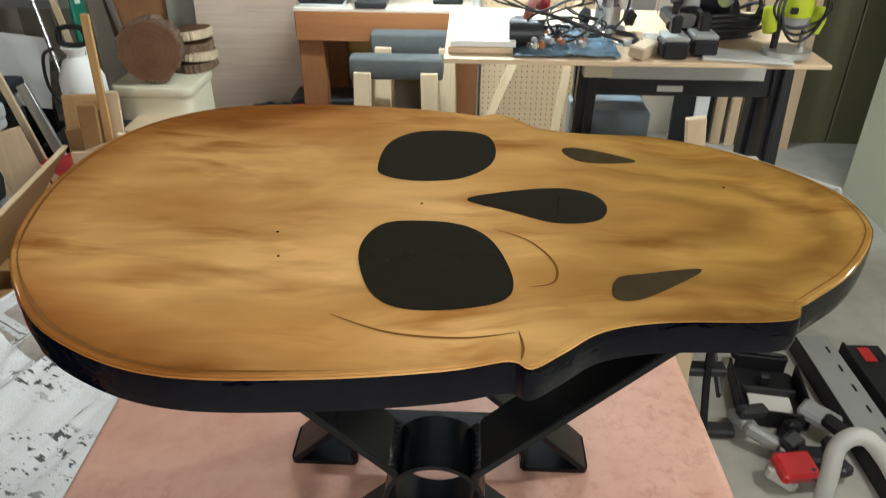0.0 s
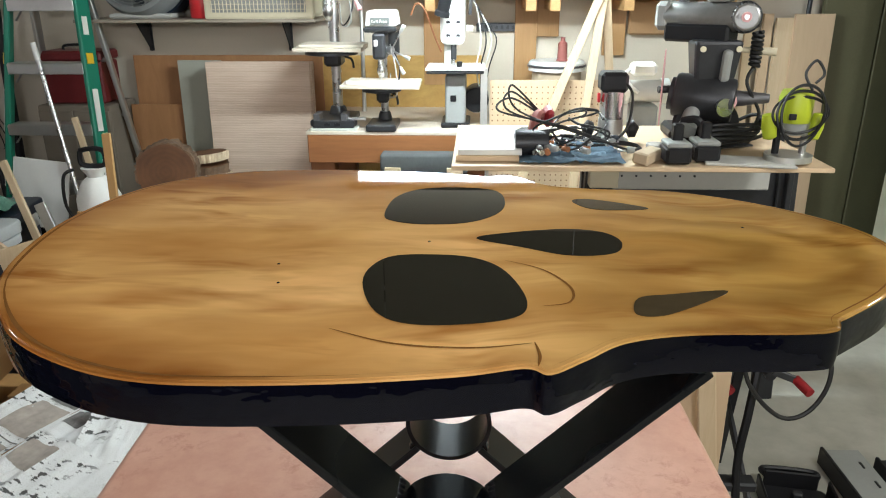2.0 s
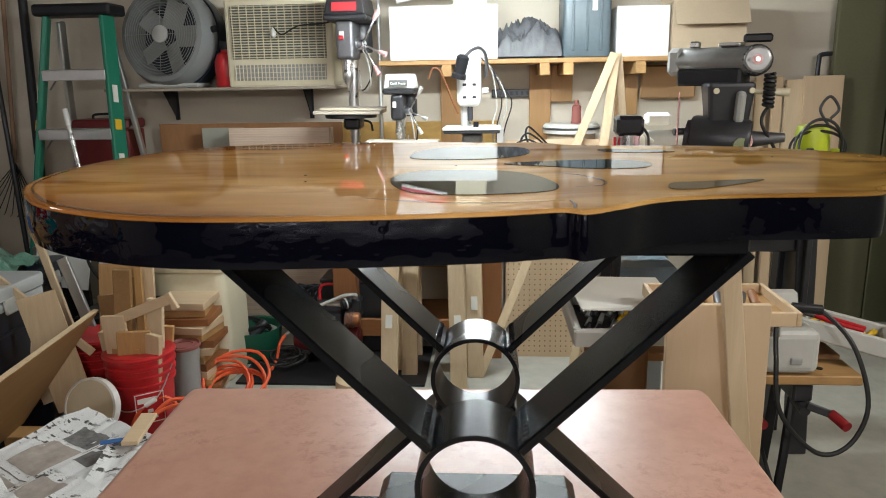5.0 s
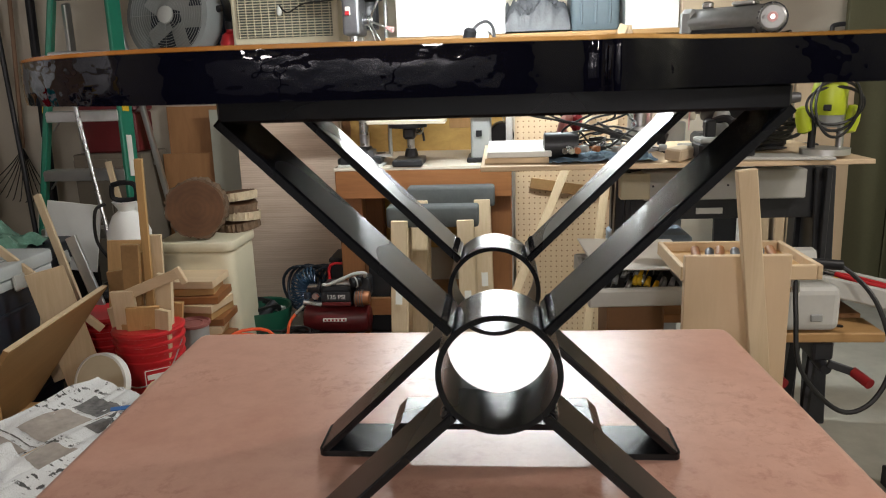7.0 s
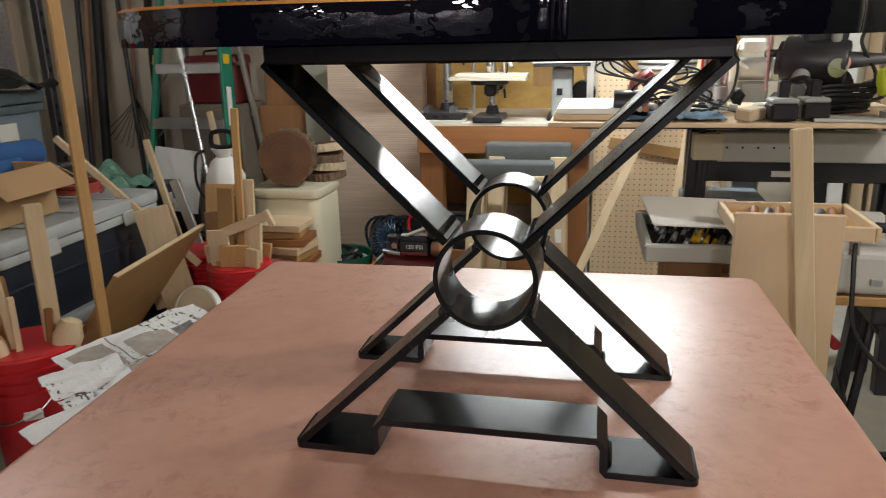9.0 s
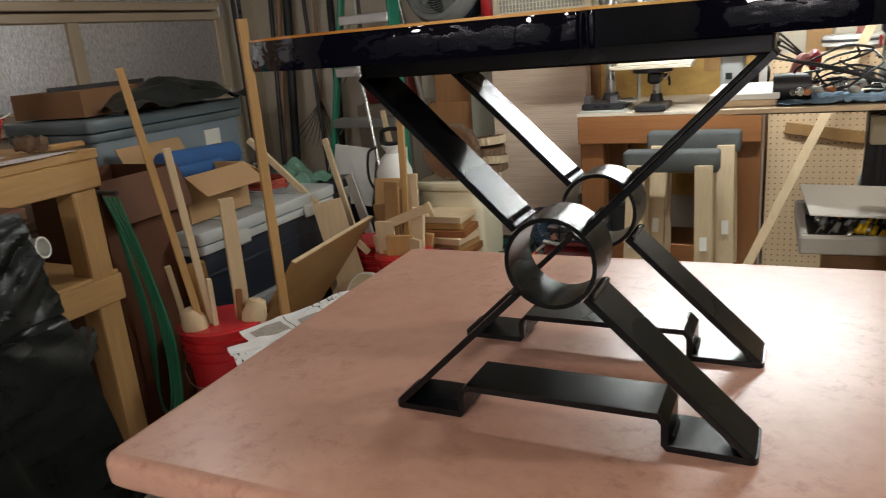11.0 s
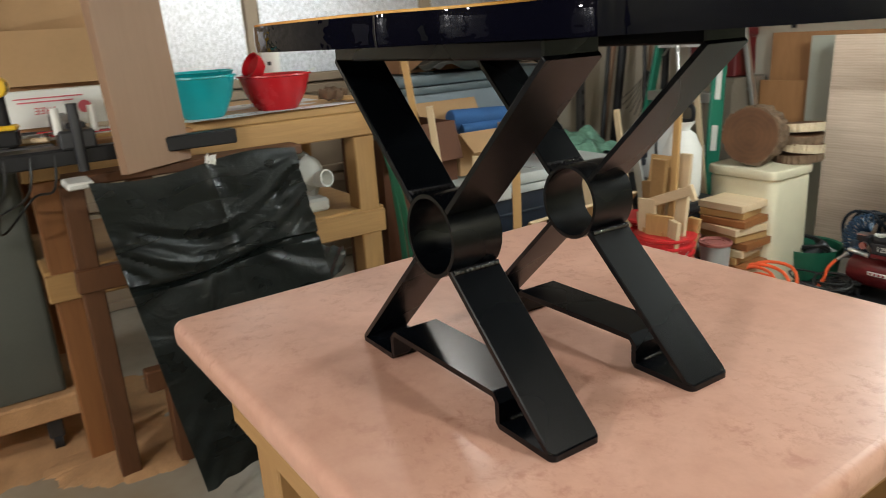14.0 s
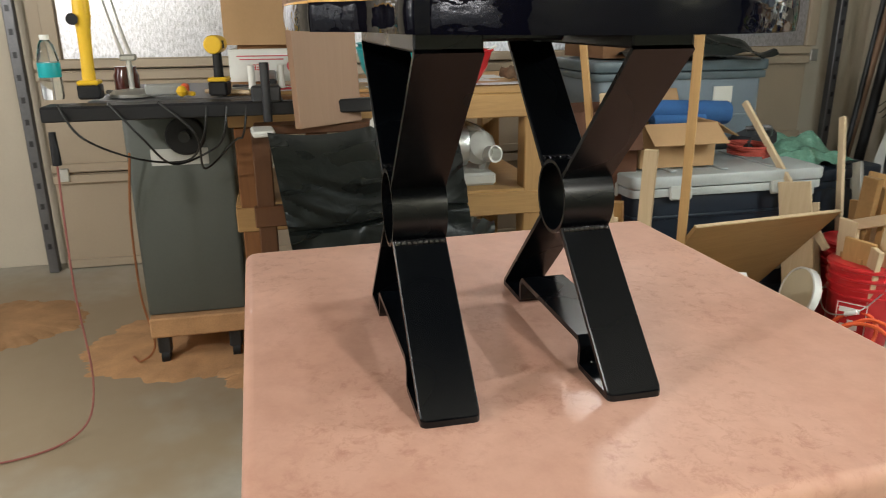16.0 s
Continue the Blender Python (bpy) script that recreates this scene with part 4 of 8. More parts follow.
shelf2 = thing("timber_shelf", (0.4, 3.5, 1.49), "long shelf board on orange pine wall brackets", "shelf")
part("board", b1((0, 0, -0.012), (1.95, 0.36, 0.024), bevel=0.003), "pine_x", shelf2)
for x, h in ((-0.62, 0.46), (-0.12, 0.46), (0.0, 0.2), (0.36, 0.3), (0.85, 0.3)):
    br = part("bracket", b1((x, 0.18, -0.03 - h / 2), (0.12, 0.03, h), bevel=0.002), "oldpine_z", shelf2, "orange pine bracket")
    part("arm", b1((x, -0.02, -0.055), (0.05, 0.36, 0.06), bevel=0.002), "pine_y", br)


def carton(name, x, y, z, w, d, h, mat, label, flaps=(), rz=0.0, print_mat=None, group=""):
    """A cardboard box with thin walls; flaps: sides whose flap stands open."""
    t = thing(name, (x, y, z), label, "box", group, rz)
    th = 0.005
    for sx in (-1, 1):
        part("side", b1((sx * (w / 2 - th / 2), 0, h / 2), (th, d, h)), mat, t)
    for sy in (-1, 1):
        part("side", b1((0, sy * (d / 2 - th / 2), h / 2), (w - 2 * th - 0.001, th, h)), mat, t)
    part("base", b1((0, 0, th / 2 + 0.001), (w - 2 * th - 0.002, d - 2 * th - 0.002, th)), mat, t)
    if not flaps:
        part("lid_flap", b1((-w / 4, 0, h + 0.003), (w / 2 - 0.003, d, th)), mat, t)
        part("lid_flap", b1((w / 4, 0, h + 0.003), (w / 2 - 0.003, d, th)), mat, t)
    for side, ang in flaps:
        f = min(w, d) * 0.45
        a = radians(ang)
        if side in "lr":
            s = 1 if side == "r" else -1
            part("flap", s1((s * w / 2, 0, h + 0.002), (s * (w / 2 + f * math.cos(a)), 0, h + 0.002 + f * math.sin(a)), d * 0.98, 0.004, (0, 0, 1), 0), mat, t)
        else:
            s = 1 if side == "b" else -1
            part("flap", s1((0, s * d / 2, h + 0.002), (0, s * (d / 2 + f * math.cos(a)), h + 0.002 + f * math.sin(a)), w * 0.98, 0.004, (0, 0, 1), 0), mat, t)
    return t


carton("white_box", -0.235, 3.46, 1.49, 0.55, 0.3, 0.26, "white", "plain white cardboard box on the shelf")
carton("cream_box", -0.1, 3.4, 1.757, 0.165, 0.16, 0.13, "cream", "small cream carton standing on a white box")
wb = thing("printed_packet", (-0.365, 3.33, 1.757), "white packet with a pink printed band leaning on a cream carton", "packet", m=pose(-0.365, 3.33, 1.87, 0, -12, 0))
part("packet", b1((0, 0, 0.02), (0.25, 0.035, 0.19), bevel=0.004), "white", wb)
part("print", b1((0, -0.0185, -0.035), (0.248, 0.002, 0.052)), "pinkink", wb, "pink lettering band")
for k in range(7):
    part("print_bar", b1((-0.085 + k * 0.028, -0.0205, -0.035), (0.014 + 0.005 * (k % 2), 0.002, 0.02)), "label", wb)
carton("cardboard_box", 0.77, 3.48, 1.49, 0.26, 0.28, 0.24, "white", "small pale cardboard box on the shelf", ())
carton("cardboard_box", 1.09, 3.46, 1.49, 0.36, 0.3, 0.26, "card_pale", "open tan cardboard box on the shelf", (("f", -60), ("b", 70)))

tb = thing("storage_tote", (0.49, 3.46, 1.49), "tall slate-grey plastic bin on the shelf", "storage bin")
part("bin", slab(bm_new(), rounded([(-0.12, -0.14), (0.12, -0.14), (0.12, 0.14), (-0.12, 0.14)], 0.03), 0, 0.42, 0.01), "slate", tb)
for x in (-0.07, 0.0, 0.07):
    part("rib", b1((x, -0.143, 0.2), (0.014, 0.01, 0.34), bevel=0.004), "slate", tb)
part("label_tag", b1((0.035, -0.15, 0.25), (0.025, 0.003, 0.05)), "label", tb)
part("rim", slab(bm_new(), rounded([(-0.135, -0.155), (0.135, -0.155), (0.135, 0.155), (-0.135, 0.155)], 0.035), 0.42, 0.45, 0.006), "slate", tb)

g = []
for a in range(61):
    row = []
    for b in range(45):
        u, v = a / 60, b / 44
        dome = (math.sin(math.pi * u) * math.sin(math.pi * v)) ** 0.3
        wx, wy = noise.noise((u * 3, v * 3, 11)), noise.noise((u * 3, v * 3, 21))
        fold = abs(noise.noise((u * 4 + wx, v * 3 + wy, 2))) * 0.12 + abs(noise.noise((u * 9 + 2 * wx, v * 7 - u * 3, 5))) * 0.07
        row.append((-0.17 + 0.34 * u + 0.05 * dome * wx, -0.13 + 0.26 * v + 0.05 * dome * wy, max(0.003, dome * (0.215 - fold))))
    g.append(row)
solid("crumpled_cloth", bowl_sheet(bm_new(), g), "rag", "crumpled dark grey cloth heap on the shelf", "cloth", at=pose(0.2, 3.45, 1.495))

# round floor fan lying against the wall
fan = thing("round_fan", (-1.74, 3.47, 1.372), "round blue and grey fan with wire grille on shelf", "fan")
FM = pose(0, 0, 0.27, 82, 0, -12)
part("shroud", l1([(0.2, -0.09), (0.255, -0.08), (0.27, -0.03), (0.27, 0.03), (0.25, 0.07), (0.225, 0.075), (0.225, 0.05), (0.2, -0.07), (0.2, -0.09)], 48, FM), "fan_grey", fan, "grey fan shroud")
part("back_drum", l1([(0.001, -0.19), (0.19, -0.19), (0.266, -0.15), (0.276, -0.1), (0.272, -0.06)], 40, FM), "navy", fan, "dark blue fan back")
gr = bm_new()
for k in range(13):
    hose(gr, [FM @ Vector(((0.05 + k * 0.0143) * math.cos(q * math.pi / 6), (0.05 + k * 0.0143) * math.sin(q * math.pi / 6), 0.077 + 0.004 * (12 - k) / 12)) for q in range(12)], 0.0016, 3, 5, True)
for k in range(8):
    q = k * math.pi / 4
    rod(gr, FM @ Vector((0.04 * math.cos(q), 0.04 * math.sin(q), 0.082)), FM @ Vector((0.226 * math.cos(q), 0.226 * math.sin(q), 0.074)), 0.0014, seg=5)
part("grille", gr, "grey", fan, "thin wire grille")
part("hub", l1([(0.045, 0.07), (0.045, 0.086), (0.03, 0.092), (0.001, 0.093)], 24, FM), "lightgrey", fan)
for k in range(5):
    q = k * 2 * math.pi / 5
    part("blade", s1(FM @ Vector((0.04 * math.cos(q), 0.04 * math.sin(q), 0.0)), FM @ Vector((0.19 * math.cos(q), 0.19 * math.sin(q), 0.0)), 0.11, 0.004, FM.to_3x3() @ Vector((0.35 * math.sin(q), -0.35 * math.cos(q), 1)), 0.001), "grey", fan)
part("knob", r1(FM @ Vector((0.262, 0.03, 0.0)), FM @ Vector((0.29, 0.035, 0.0)), 0.018, seg=16), "black", fan)
part("stand", b1((0, 0.02, 0.012), (0.34, 0.2, 0.024), bevel=0.01), "lightgrey", fan)

can = thing("fuel_bottle", (-1.42, 3.44, 1.372), "red plastic bottle with a black cap on the shelf", "bottle")
part("body", l1([(0.06, 0), (0.065, 0.01), (0.065, 0.13), (0.05, 0.17), (0.028, 0.185), (0.028, 0.2)], 24), "red", can)
part("cap", l1([(0.032, 0.195), (0.032, 0.235), (0.028, 0.24)], 20), "black", can)

# window air conditioner standing on the shelf
ac = thing("air_conditioner", (-1.1, 3.47, 1.372), "cream window air conditioner with a louvred grille on the shelf", "air conditioner")
part("case", b1((0, 0.03, 0.22), (0.55, 0.24, 0.44), bevel=0.02, seg=2), "cream", ac)
part("front_frame", b1((0, -0.105, 0.22), (0.57, 0.03, 0.45), bevel=0.015, seg=2), "cream", ac)
part("coil_recess", b1((0, -0.1215, 0.275), (0.5, 0.004, 0.27)), "saw_grey", ac, "dark grille recess")
part("lower_recess", b1((0, -0.1215, 0.07), (0.49, 0.004, 0.08), bevel=0.001), "grey", ac)
lv = bm_new()
for k in range(20):
    box(lv, (0, -0.126, 0.148 + k * 0.0135), (0.5, 0.008, 0.0035), (25, 0, 0))
for k in range(13):
    box(lv, (-0.24 + k * 0.04, -0.131, 0.275), (0.004, 0.006, 0.27))
part("louvres", lv, "cream", ac)
lv = bm_new()
for k in range(25):
    box(lv, (-0.24 + k * 0.02, -0.126, 0.07), (0.003, 0.008, 0.08))
for k in range(3):
    box(lv, (0, -0.1275, 0.045 + k * 0.025), (0.49, 0.006, 0.003))
part("lower_grille", lv, "cream", ac)
part("plug_cord", h1([(-0.02, -0.14, 0.3), (0.03, -0.16, 0.26), (0.12, -0.165, 0.3), (0.25, -0.16, 0.31), (0.285, -0.1, 0.33)], 0.004), "cable", ac)
part("plug", l1([(0.004, 0), (0.014, -0.02), (0.014, -0.045), (0.006, -0.055)], 12, pose(-0.02, -0.14, 0.3)), "white", ac)

rail = thing("tool_rail", (0.22, 3.68, 1.31), "dark slotted steel tool rail on the back wall", "rail")
part("bar", b1((0, 0, 0), (0.42, 0.02, 0.045), bevel=0.003), "dark", rail)
for k in range(14):
    part("slot", b1((-0.19 + k * 0.03, -0.012, 0), (0.014, 0.004, 0.02)), "black", rail)

# ---- step ladder ----
lad = thing("step_ladder", (-2.12, 3.2, 0), "open green fibreglass step ladder with worn aluminium treads", "ladder")
for s, xt, xb in ((-1, -0.17, -0.36), (1, 0.15, 0.26)):
    rl = part("front_rail", s1((xt, 0.06, 1.74), (xb, -0.2, 0.0), 0.085, 0.028, (s, -0.35, 0.1), 0.006), "green", lad, "green fibreglass rail")
    for f0, f1, w, mt in ((0.2, 0.25, 0.03, "label"), (0.3, 0.33, 0.04, "yellow"), (0.4, 0.52, 0.032, "label"), (0.6, 0.68, 0.036, "label")):
        ends = [(xt + (xb - xt) * f + s * 0.014, 0.048 - 0.26 * f - 0.002, 1.74 * (1 - f)) for f in (f0, f1)]
        part("warning_label", s1(*ends, w, 0.004, (s, -0.35, 0.1), 0), mt, rl)
    part("foot", b1((xb, -0.2, 0.015), (0.05, 0.1, 0.03), bevel=0.006), "black", rl)
    part("rear_rail", s1((xt * 0.8, 0.12, 1.72), (xb * 0.95, 0.44, 0.0), 0.05, 0.025, (s, 0.2, 0), 0.005), "alu", lad, "grey rear rail")
part("top_cap", b1((-0.01, 0.09, 1.77), (0.42, 0.17, 0.06), bevel=0.015, seg=2), "black", lad, "black plastic top cap")
for k in range(5):
    z = 1.46 - k * 0.3
    u = 1 - z / 1.74
    xl, xr, y = -0.17 - 0.19 * u, 0.15 + 0.11 * u, 0.06 - 0.26 * u
    st = part("tread", b1(((xl + xr) / 2, y, z), (xr - xl - 0.035, 0.09, 0.026), bevel=0.004), "alu", lad, "worn aluminium tread")
    part("tread_lip", b1(((xl + xr) / 2, y - 0.043, z - 0.018), (xr - xl - 0.03, 0.006, 0.05), bevel=0.002), "alu", st)
    part("brace", s1((xl + 0.02, y, z - 0.09), (xl + 0.08, y, z - 0.015), 0.02, 0.004), "alu", st)
    yr = 0.12 + 0.32 * u
    part("rear_rung", r1((xl * 0.9, yr, z), (xr * 0.9, yr, z), 0.012), "alu", lad)

box_r = thing("red_toolbox", (-2.16, 3.5, 0.93), "red metal tool chest behind the ladder", "toolbox")
part("body", b1((0, 0, 0.11), (0.32, 0.2, 0.22), bevel=0.008), "tankred", box_r)
part("lid", b1((0, 0, 0.25), (0.34, 0.21, 0.055), bevel=0.012), "tankred", box_r)
part("handle", h1([(-0.08, 0, 0.268), (-0.07, 0, 0.3), (0.07, 0, 0.3), (0.08, 0, 0.268)], 0.007), "black", box_r)
# added only to carry the tool chest; dim colour stands for the dark there
cab = thing("chest_support", (-2.16, 3.5, 0), "added support under the tool chest, coloured dim like the gap behind the ladder", "cabinet")
part("body", b1((0, 0, 0.464), (0.4, 0.3, 0.926), bevel=0.006), "dim_support", cab)
for x in (-0.099, 0.099):
    dr = part("cabinet_door", b1((x, -0.156, 0.47), (0.192, 0.012, 0.86), bevel=0.004), "dim_support", cab)
    part("knob", r1((x - math.copysign(0.11, x), -0.163, 0.45), (x - math.copysign(0.11, x), -0.185, 0.45), 0.011), "steel", dr)

pole = thing("mop_pole", (-1.88, 2.8, 0), "steel mop pole leaning against the ladder", "pole")
part("shaft", r1((0.05, 0.0, 0.02), (-0.2, 0.18, 1.2), 0.011), "steel", pole)
part("grip", r1((-0.2, 0.18, 1.2), (-0.215, 0.19, 1.28), 0.013), "white", pole)

rake = thing("leaf_rake", (-2.86, 3.55, 0), "dark steel leaf rake hanging upside down at the back wall", "rake")
part("handle", r1((0.12, 0.05, 1.9), (0.04, 0.06, 0.95), 0.012), "plank", rake)
for k in range(11):
    a = radians(-38 + k * 7.6 - 10)
    part("tine", h1([(0.04, 0.06, 0.95), (0.04 + 0.14 * math.sin(a), 0.05, 0.95 - 0.16 * math.cos(a)), (0.04 + 0.3 * math.sin(a), 0.04, 0.95 - 0.3 * math.cos(a)), (0.04 + 0.31 * math.sin(a), 0.02, 0.95 - 0.32 * math.cos(a))], 0.0028, 4, 5), "black", rake)
for i, (x, xt, r, mt) in enumerate(((-3.05, -3.12, 0.016, "dark"), (-2.98, -2.97, 0.03, "black"), (-3.14, -3.02, 0.02, "plank"), (-2.72, -2.86, 0.014, "dark"), (-2.64, -2.62, 0.024, "black"))):
    tl = thing("long_tool", (x, 3.35 + 0.04 * i, 0), "long dark garden tool handle leaning in the back corner", "garden tool", "tools leaning in the corner")
    part("shaft", r1((0, 0, 0.02), (xt - x, 0.25 - 0.04 * i, 1.75 + 0.08 * i), r), mt, tl)
    part("grip", r1((xt - x, 0.25 - 0.04 * i, 1.75 + 0.08 * i), ((xt - x) * 1.08, 0.27 - 0.045 * i, 1.9 + 0.08 * i), r * 1.25), "black", tl)

# ---- the drill press bench ----
wbn = thing("timber_workbench", (-0.365, 3.3, 0), "stained pine workbench along the back wall", "workbench")
part("worktop", b1((0, 0, 0.867), (0.86, 0.76, 0.016), bevel=0.002), "bleached", wbn, "worn plywood top")
part("front_apron", b1((0, -0.362, 0.791), (0.85, 0.035, 0.135), bevel=0.003), "stain_x", wbn)
part("back_apron", b1((0, 0.35, 0.79), (0.85, 0.035, 0.132), bevel=0.003), "stain_x", wbn)
for x in (-0.365, 0.365):
    for y in (-0.3, 0.3):
        part("leg", b1((x, y, 0.4295), (0.12, 0.085, 0.857), bevel=0.004), "stain_z", wbn)
part("stretcher", b1((0, -0.32, 0.16), (0.6, 0.03, 0.09), bevel=0.003), "stain_x", wbn)
part("shelf", b1((0, 0.02, 0.12), (0.6, 0.5, 0.018)), "ply_brown", wbn)


def drill_press(x, y, z, g, label):
    """A press whose measures come in g: table, head and cover heights, widths and the feed handles."""
    t = thing("drill_press", (x, y, z), label, "drill press", "drill presses on the bench")
    big = g["big"]
    s = 1.0 if big else 0.72
    ba = part("base", b1((0, -0.06, 0.016), (0.2 * s, 0.3 * s, 0.032), bevel=0.006), "dark", t)
    part("base_collar", l1([(0.05 * s, 0.03), (0.04 * s, 0.06), (0.034 * s, 0.07)], 24, pose(0, 0.02, 0)), "dark", ba)
    part("column", r1((0, 0.02, 0.03), (0, 0.02, g["head"] + 0.05), 0.026 * s, seg=24), "steel", t, "bright steel column")
    tb_ = part("work_table", b1((0.0, -0.08, g["table"]), (g["tw"], 0.24 * s + 0.04, 0.016), (0, 0.6, 1.5), bevel=0.002), "bleached", t, "pale wooden drilling table")
    part("table_disc", r1((0, -0.08, g["table"] - 0.03), (0, -0.08, g["table"] - 0.01), 0.13 * s, seg=36, bevel=0.004), "dark", tb_)
    part("table_bracket", b1((0, -0.01, g["table"] - 0.06), (0.085 * s, 0.14 * s, 0.06), bevel=0.012), "dark", tb_)
    part("crank", h1([(0.05 * s, 0.02, g["table"] - 0.05), (0.09 * s, -0.03, g["table"] - 0.06), (0.1 * s, -0.04, g["table"] - 0.1)], 0.006), "dark", tb_)
    part("second_board", b1((0.015, -0.07, g["table"] + 0.0155), (g["tw"] * 0.94, 0.2 * s, 0.013), (0, 0.6, 0.5), bevel=0.002), "bleached", tb_)
    h = g["head"]
    hd = part("head", b1((0, -0.07, h), (0.085 * s, 0.2 * s, g["hh"]), bevel=0.014, seg=2), g["head_mat"], t, "enamelled head casting")
    part("gear_housing", r1((0.05 * s, -0.07, h - 0.02), (-0.05 * s, -0.07, h - 0.02), 0.042 * s, seg=24, bevel=0.006), "iron", hd)
    cz = h + g["hh"] / 2 + 0.02
    cw = g["cw"]
    part("cover_band", b1((0.01, -0.03, cz - 0.006), (cw + 0.008, 0.34 * s, 0.026), bevel=0.008), "dark", hd)
    cov = bm_new()
    lo = [cov.verts.new((0.01 + sx * cw / 2, -0.03 + sy * 0.165 * s, cz + 0.007)) for sx, sy in ((-1, -1), (1, -1), (1, 1), (-1, 1))]
    hi = [cov.verts.new((0.01 + sx * cw * 0.42, -0.03 + sy * 0.15 * s, cz + g["ch"])) for sx, sy in ((-1, -1), (1, -1), (1, 1), (-1, 1))]
    cov.faces.new(lo[::-1])
    cov.faces.new(hi)
    for j in range(4):
        cov.faces.new((lo[j], lo[(j + 1) % 4], hi[(j + 1) % 4], hi[j]))
    bmesh.ops.bevel(cov, geom=cov.edges[:], offset=0.008, segments=2, affect="EDGES", profile=0.5)
    cv = part("belt_cover", cov, g["cover"], hd, "enamelled belt cover")
    part("badge", b1((0.01, -0.03 - 0.166 * s, cz + g["ch"] * 0.42), (cw * 0.6, 0.004, g["ch"] * 0.42), (-12, 0, 0)), g["badge"], cv)
    part("switch", b1((-0.012, -0.07 - 0.105 * s, h + g["hh"] * 0.12), (0.024 * s, 0.014, 0.04 * s), bevel=0.003), "label", hd)
    part("switch_key", b1((-0.012, -0.07 - 0.116 * s, h + g["hh"] * 0.06), (0.022 * s, 0.012, 0.02 * s), bevel=0.003), "red" if big else "white", hd)
    part("motor", r1((0.03, 0.12 * s, h - 0.05), (0.03, 0.12 * s, h + 0.1 * s), 0.06 * s, seg=24, bevel=0.006), "dark", hd)
    q0 = h - g["hh"] / 2
    ch_ = part("quill", r1((0, -0.11 * s, q0 + 0.01), (0, -0.11 * s, q0 - 0.05 * s), 0.018 * s, 0.022 * s), "steel", t)
    part("chuck", l1([(0.01 * s, -0.075 * s), (0.018 * s, -0.06 * s), (0.026 * s, -0.04 * s), (0.026 * s, -0.015 * s), (0.02 * s, 0)], 22, pose(0, -0.11 * s, q0 - 0.05 * s)), "steel", ch_)
    part("drill_bit", r1((0, -0.11 * s, q0 - 0.12 * s), (0, -0.11 * s, q0 - 0.18 * s), 0.004 * s, 0.002, 8), "steel", ch_)
    hz = h - 0.02
    hub = part("feed_hub", r1((0.04 * s, -0.08, hz), (0.085 * s, -0.1, hz), 0.024 * s, bevel=0.004), "steel", t)
    for ex, ez in ((0.07, 0.14), (0.1, -0.045), (0.065, -0.13)):
        e = Vector((0.085 * s + ex * s, -0.13, hz + ez * s))
        c = Vector((0.075 * s, -0.1, hz))
        sp = part("spoke", r1(c, e, 0.005 * s, seg=8), "steel", hub)
        part("knob", r1(c + (e - c) * 0.8, c + (e - c) * 1.12, 0.009 * s, 0.014 * s, bevel=0.003), "pinkblade" if big else "lightgrey", sp)
    for k in range(2):
        part("power_cord", h1([(0.03, 0.05, h), (0.09 * s + 0.02 * k, -0.05, h - 0.1), (0.1 * s, -0.06, h - 0.22 + 0.03 * k), (0.05 * s, -0.02, h - 0.24), (0.03, 0.04, h - 0.14)], 0.0035), "cable" if k else "lightgrey", t)
    return t


drill_press(-0.7, 3.25, 0.875, {"big": True, "table": 0.365, "tw": 0.33, "head": 0.71, "hh": 0.18, "cw": 0.2, "ch": 0.1, "head_mat": "iron", "cover": "dark", "badge": "redink"}, "tall grey drill press with red knobs and a wooden table")
sdp = drill_press(-0.435, 3.08, 0.875, {"big": False, "table": 0.21, "tw": 0.37, "head": 0.39, "hh": 0.12, "cw": 0.145, "ch": 0.075, "head_mat": "dark", "cover": "white", "badge": "saw_grey"}, "small bench drill press with a white-topped cover and wooden table")
dpt = bpy.data.curves.new("press_text", "FONT")
dpt.body, dpt.size, dpt.extrude, dpt.align_x = "Drill Press", 0.017, 0.0004, "CENTER"
dpo = new("press_text", dpt)
dpo.parent, dpo.matrix_basis = sdp, pose(0.01, -0.158, 0.495, 78, 0, 0)
dpt.materials.append(M["label"])
solid("steel_pole", r1((-0.6, 3.5, 0.876), (-0.59, 3.5, 2.2), 0.011, seg=14), "alu", "thin steel pole standing behind the drill press", "pole")

vise = thing("drill_vise", (-0.665, 2.99, 0.875), "black steel drill vise lying on the workbench", "vise")
part("body", b1((0, 0, 0.03), (0.2, 0.1, 0.035), bevel=0.004), "dark", vise)
for x in (-0.08, 0.05):
    part("jaw", b1((x, 0, 0.062), (0.03, 0.095, 0.035), bevel=0.003), "iron", vise)
part("screw", r1((0.06, 0, 0.05), (0.15, 0, 0.05), 0.008), "steel", vise)
part("base_plate", b1((0, 0, 0.006), (0.22, 0.12, 0.012), bevel=0.002), "lightgrey", vise)
for x in (-0.03, 0.02):
    part("side_slot", b1((x, -0.051, 0.03), (0.03, 0.004, 0.012)), "black", vise)

bs = thing("band_saw", (-0.085, 3.14, 0.875), "small white bench band saw with a gooseneck lamp", "band saw")
part("lower_case", b1((0.0, 0, 0.125), (0.1, 0.2, 0.25), bevel=0.015, seg=2), "grey", bs)
part("foot", b1((0.0, 0, 0.012), (0.14, 0.24, 0.024), bevel=0.006), "black", bs)
part("neck", b1((-0.035, 0.03, 0.35), (0.045, 0.1, 0.22), bevel=0.012), "lightgrey", bs)
uc = part("upper_case", b1((-0.015, 0.0, 0.51), (0.118, 0.15, 0.25), bevel=0.03, seg=3), "white", bs, "white enamelled wheel case")
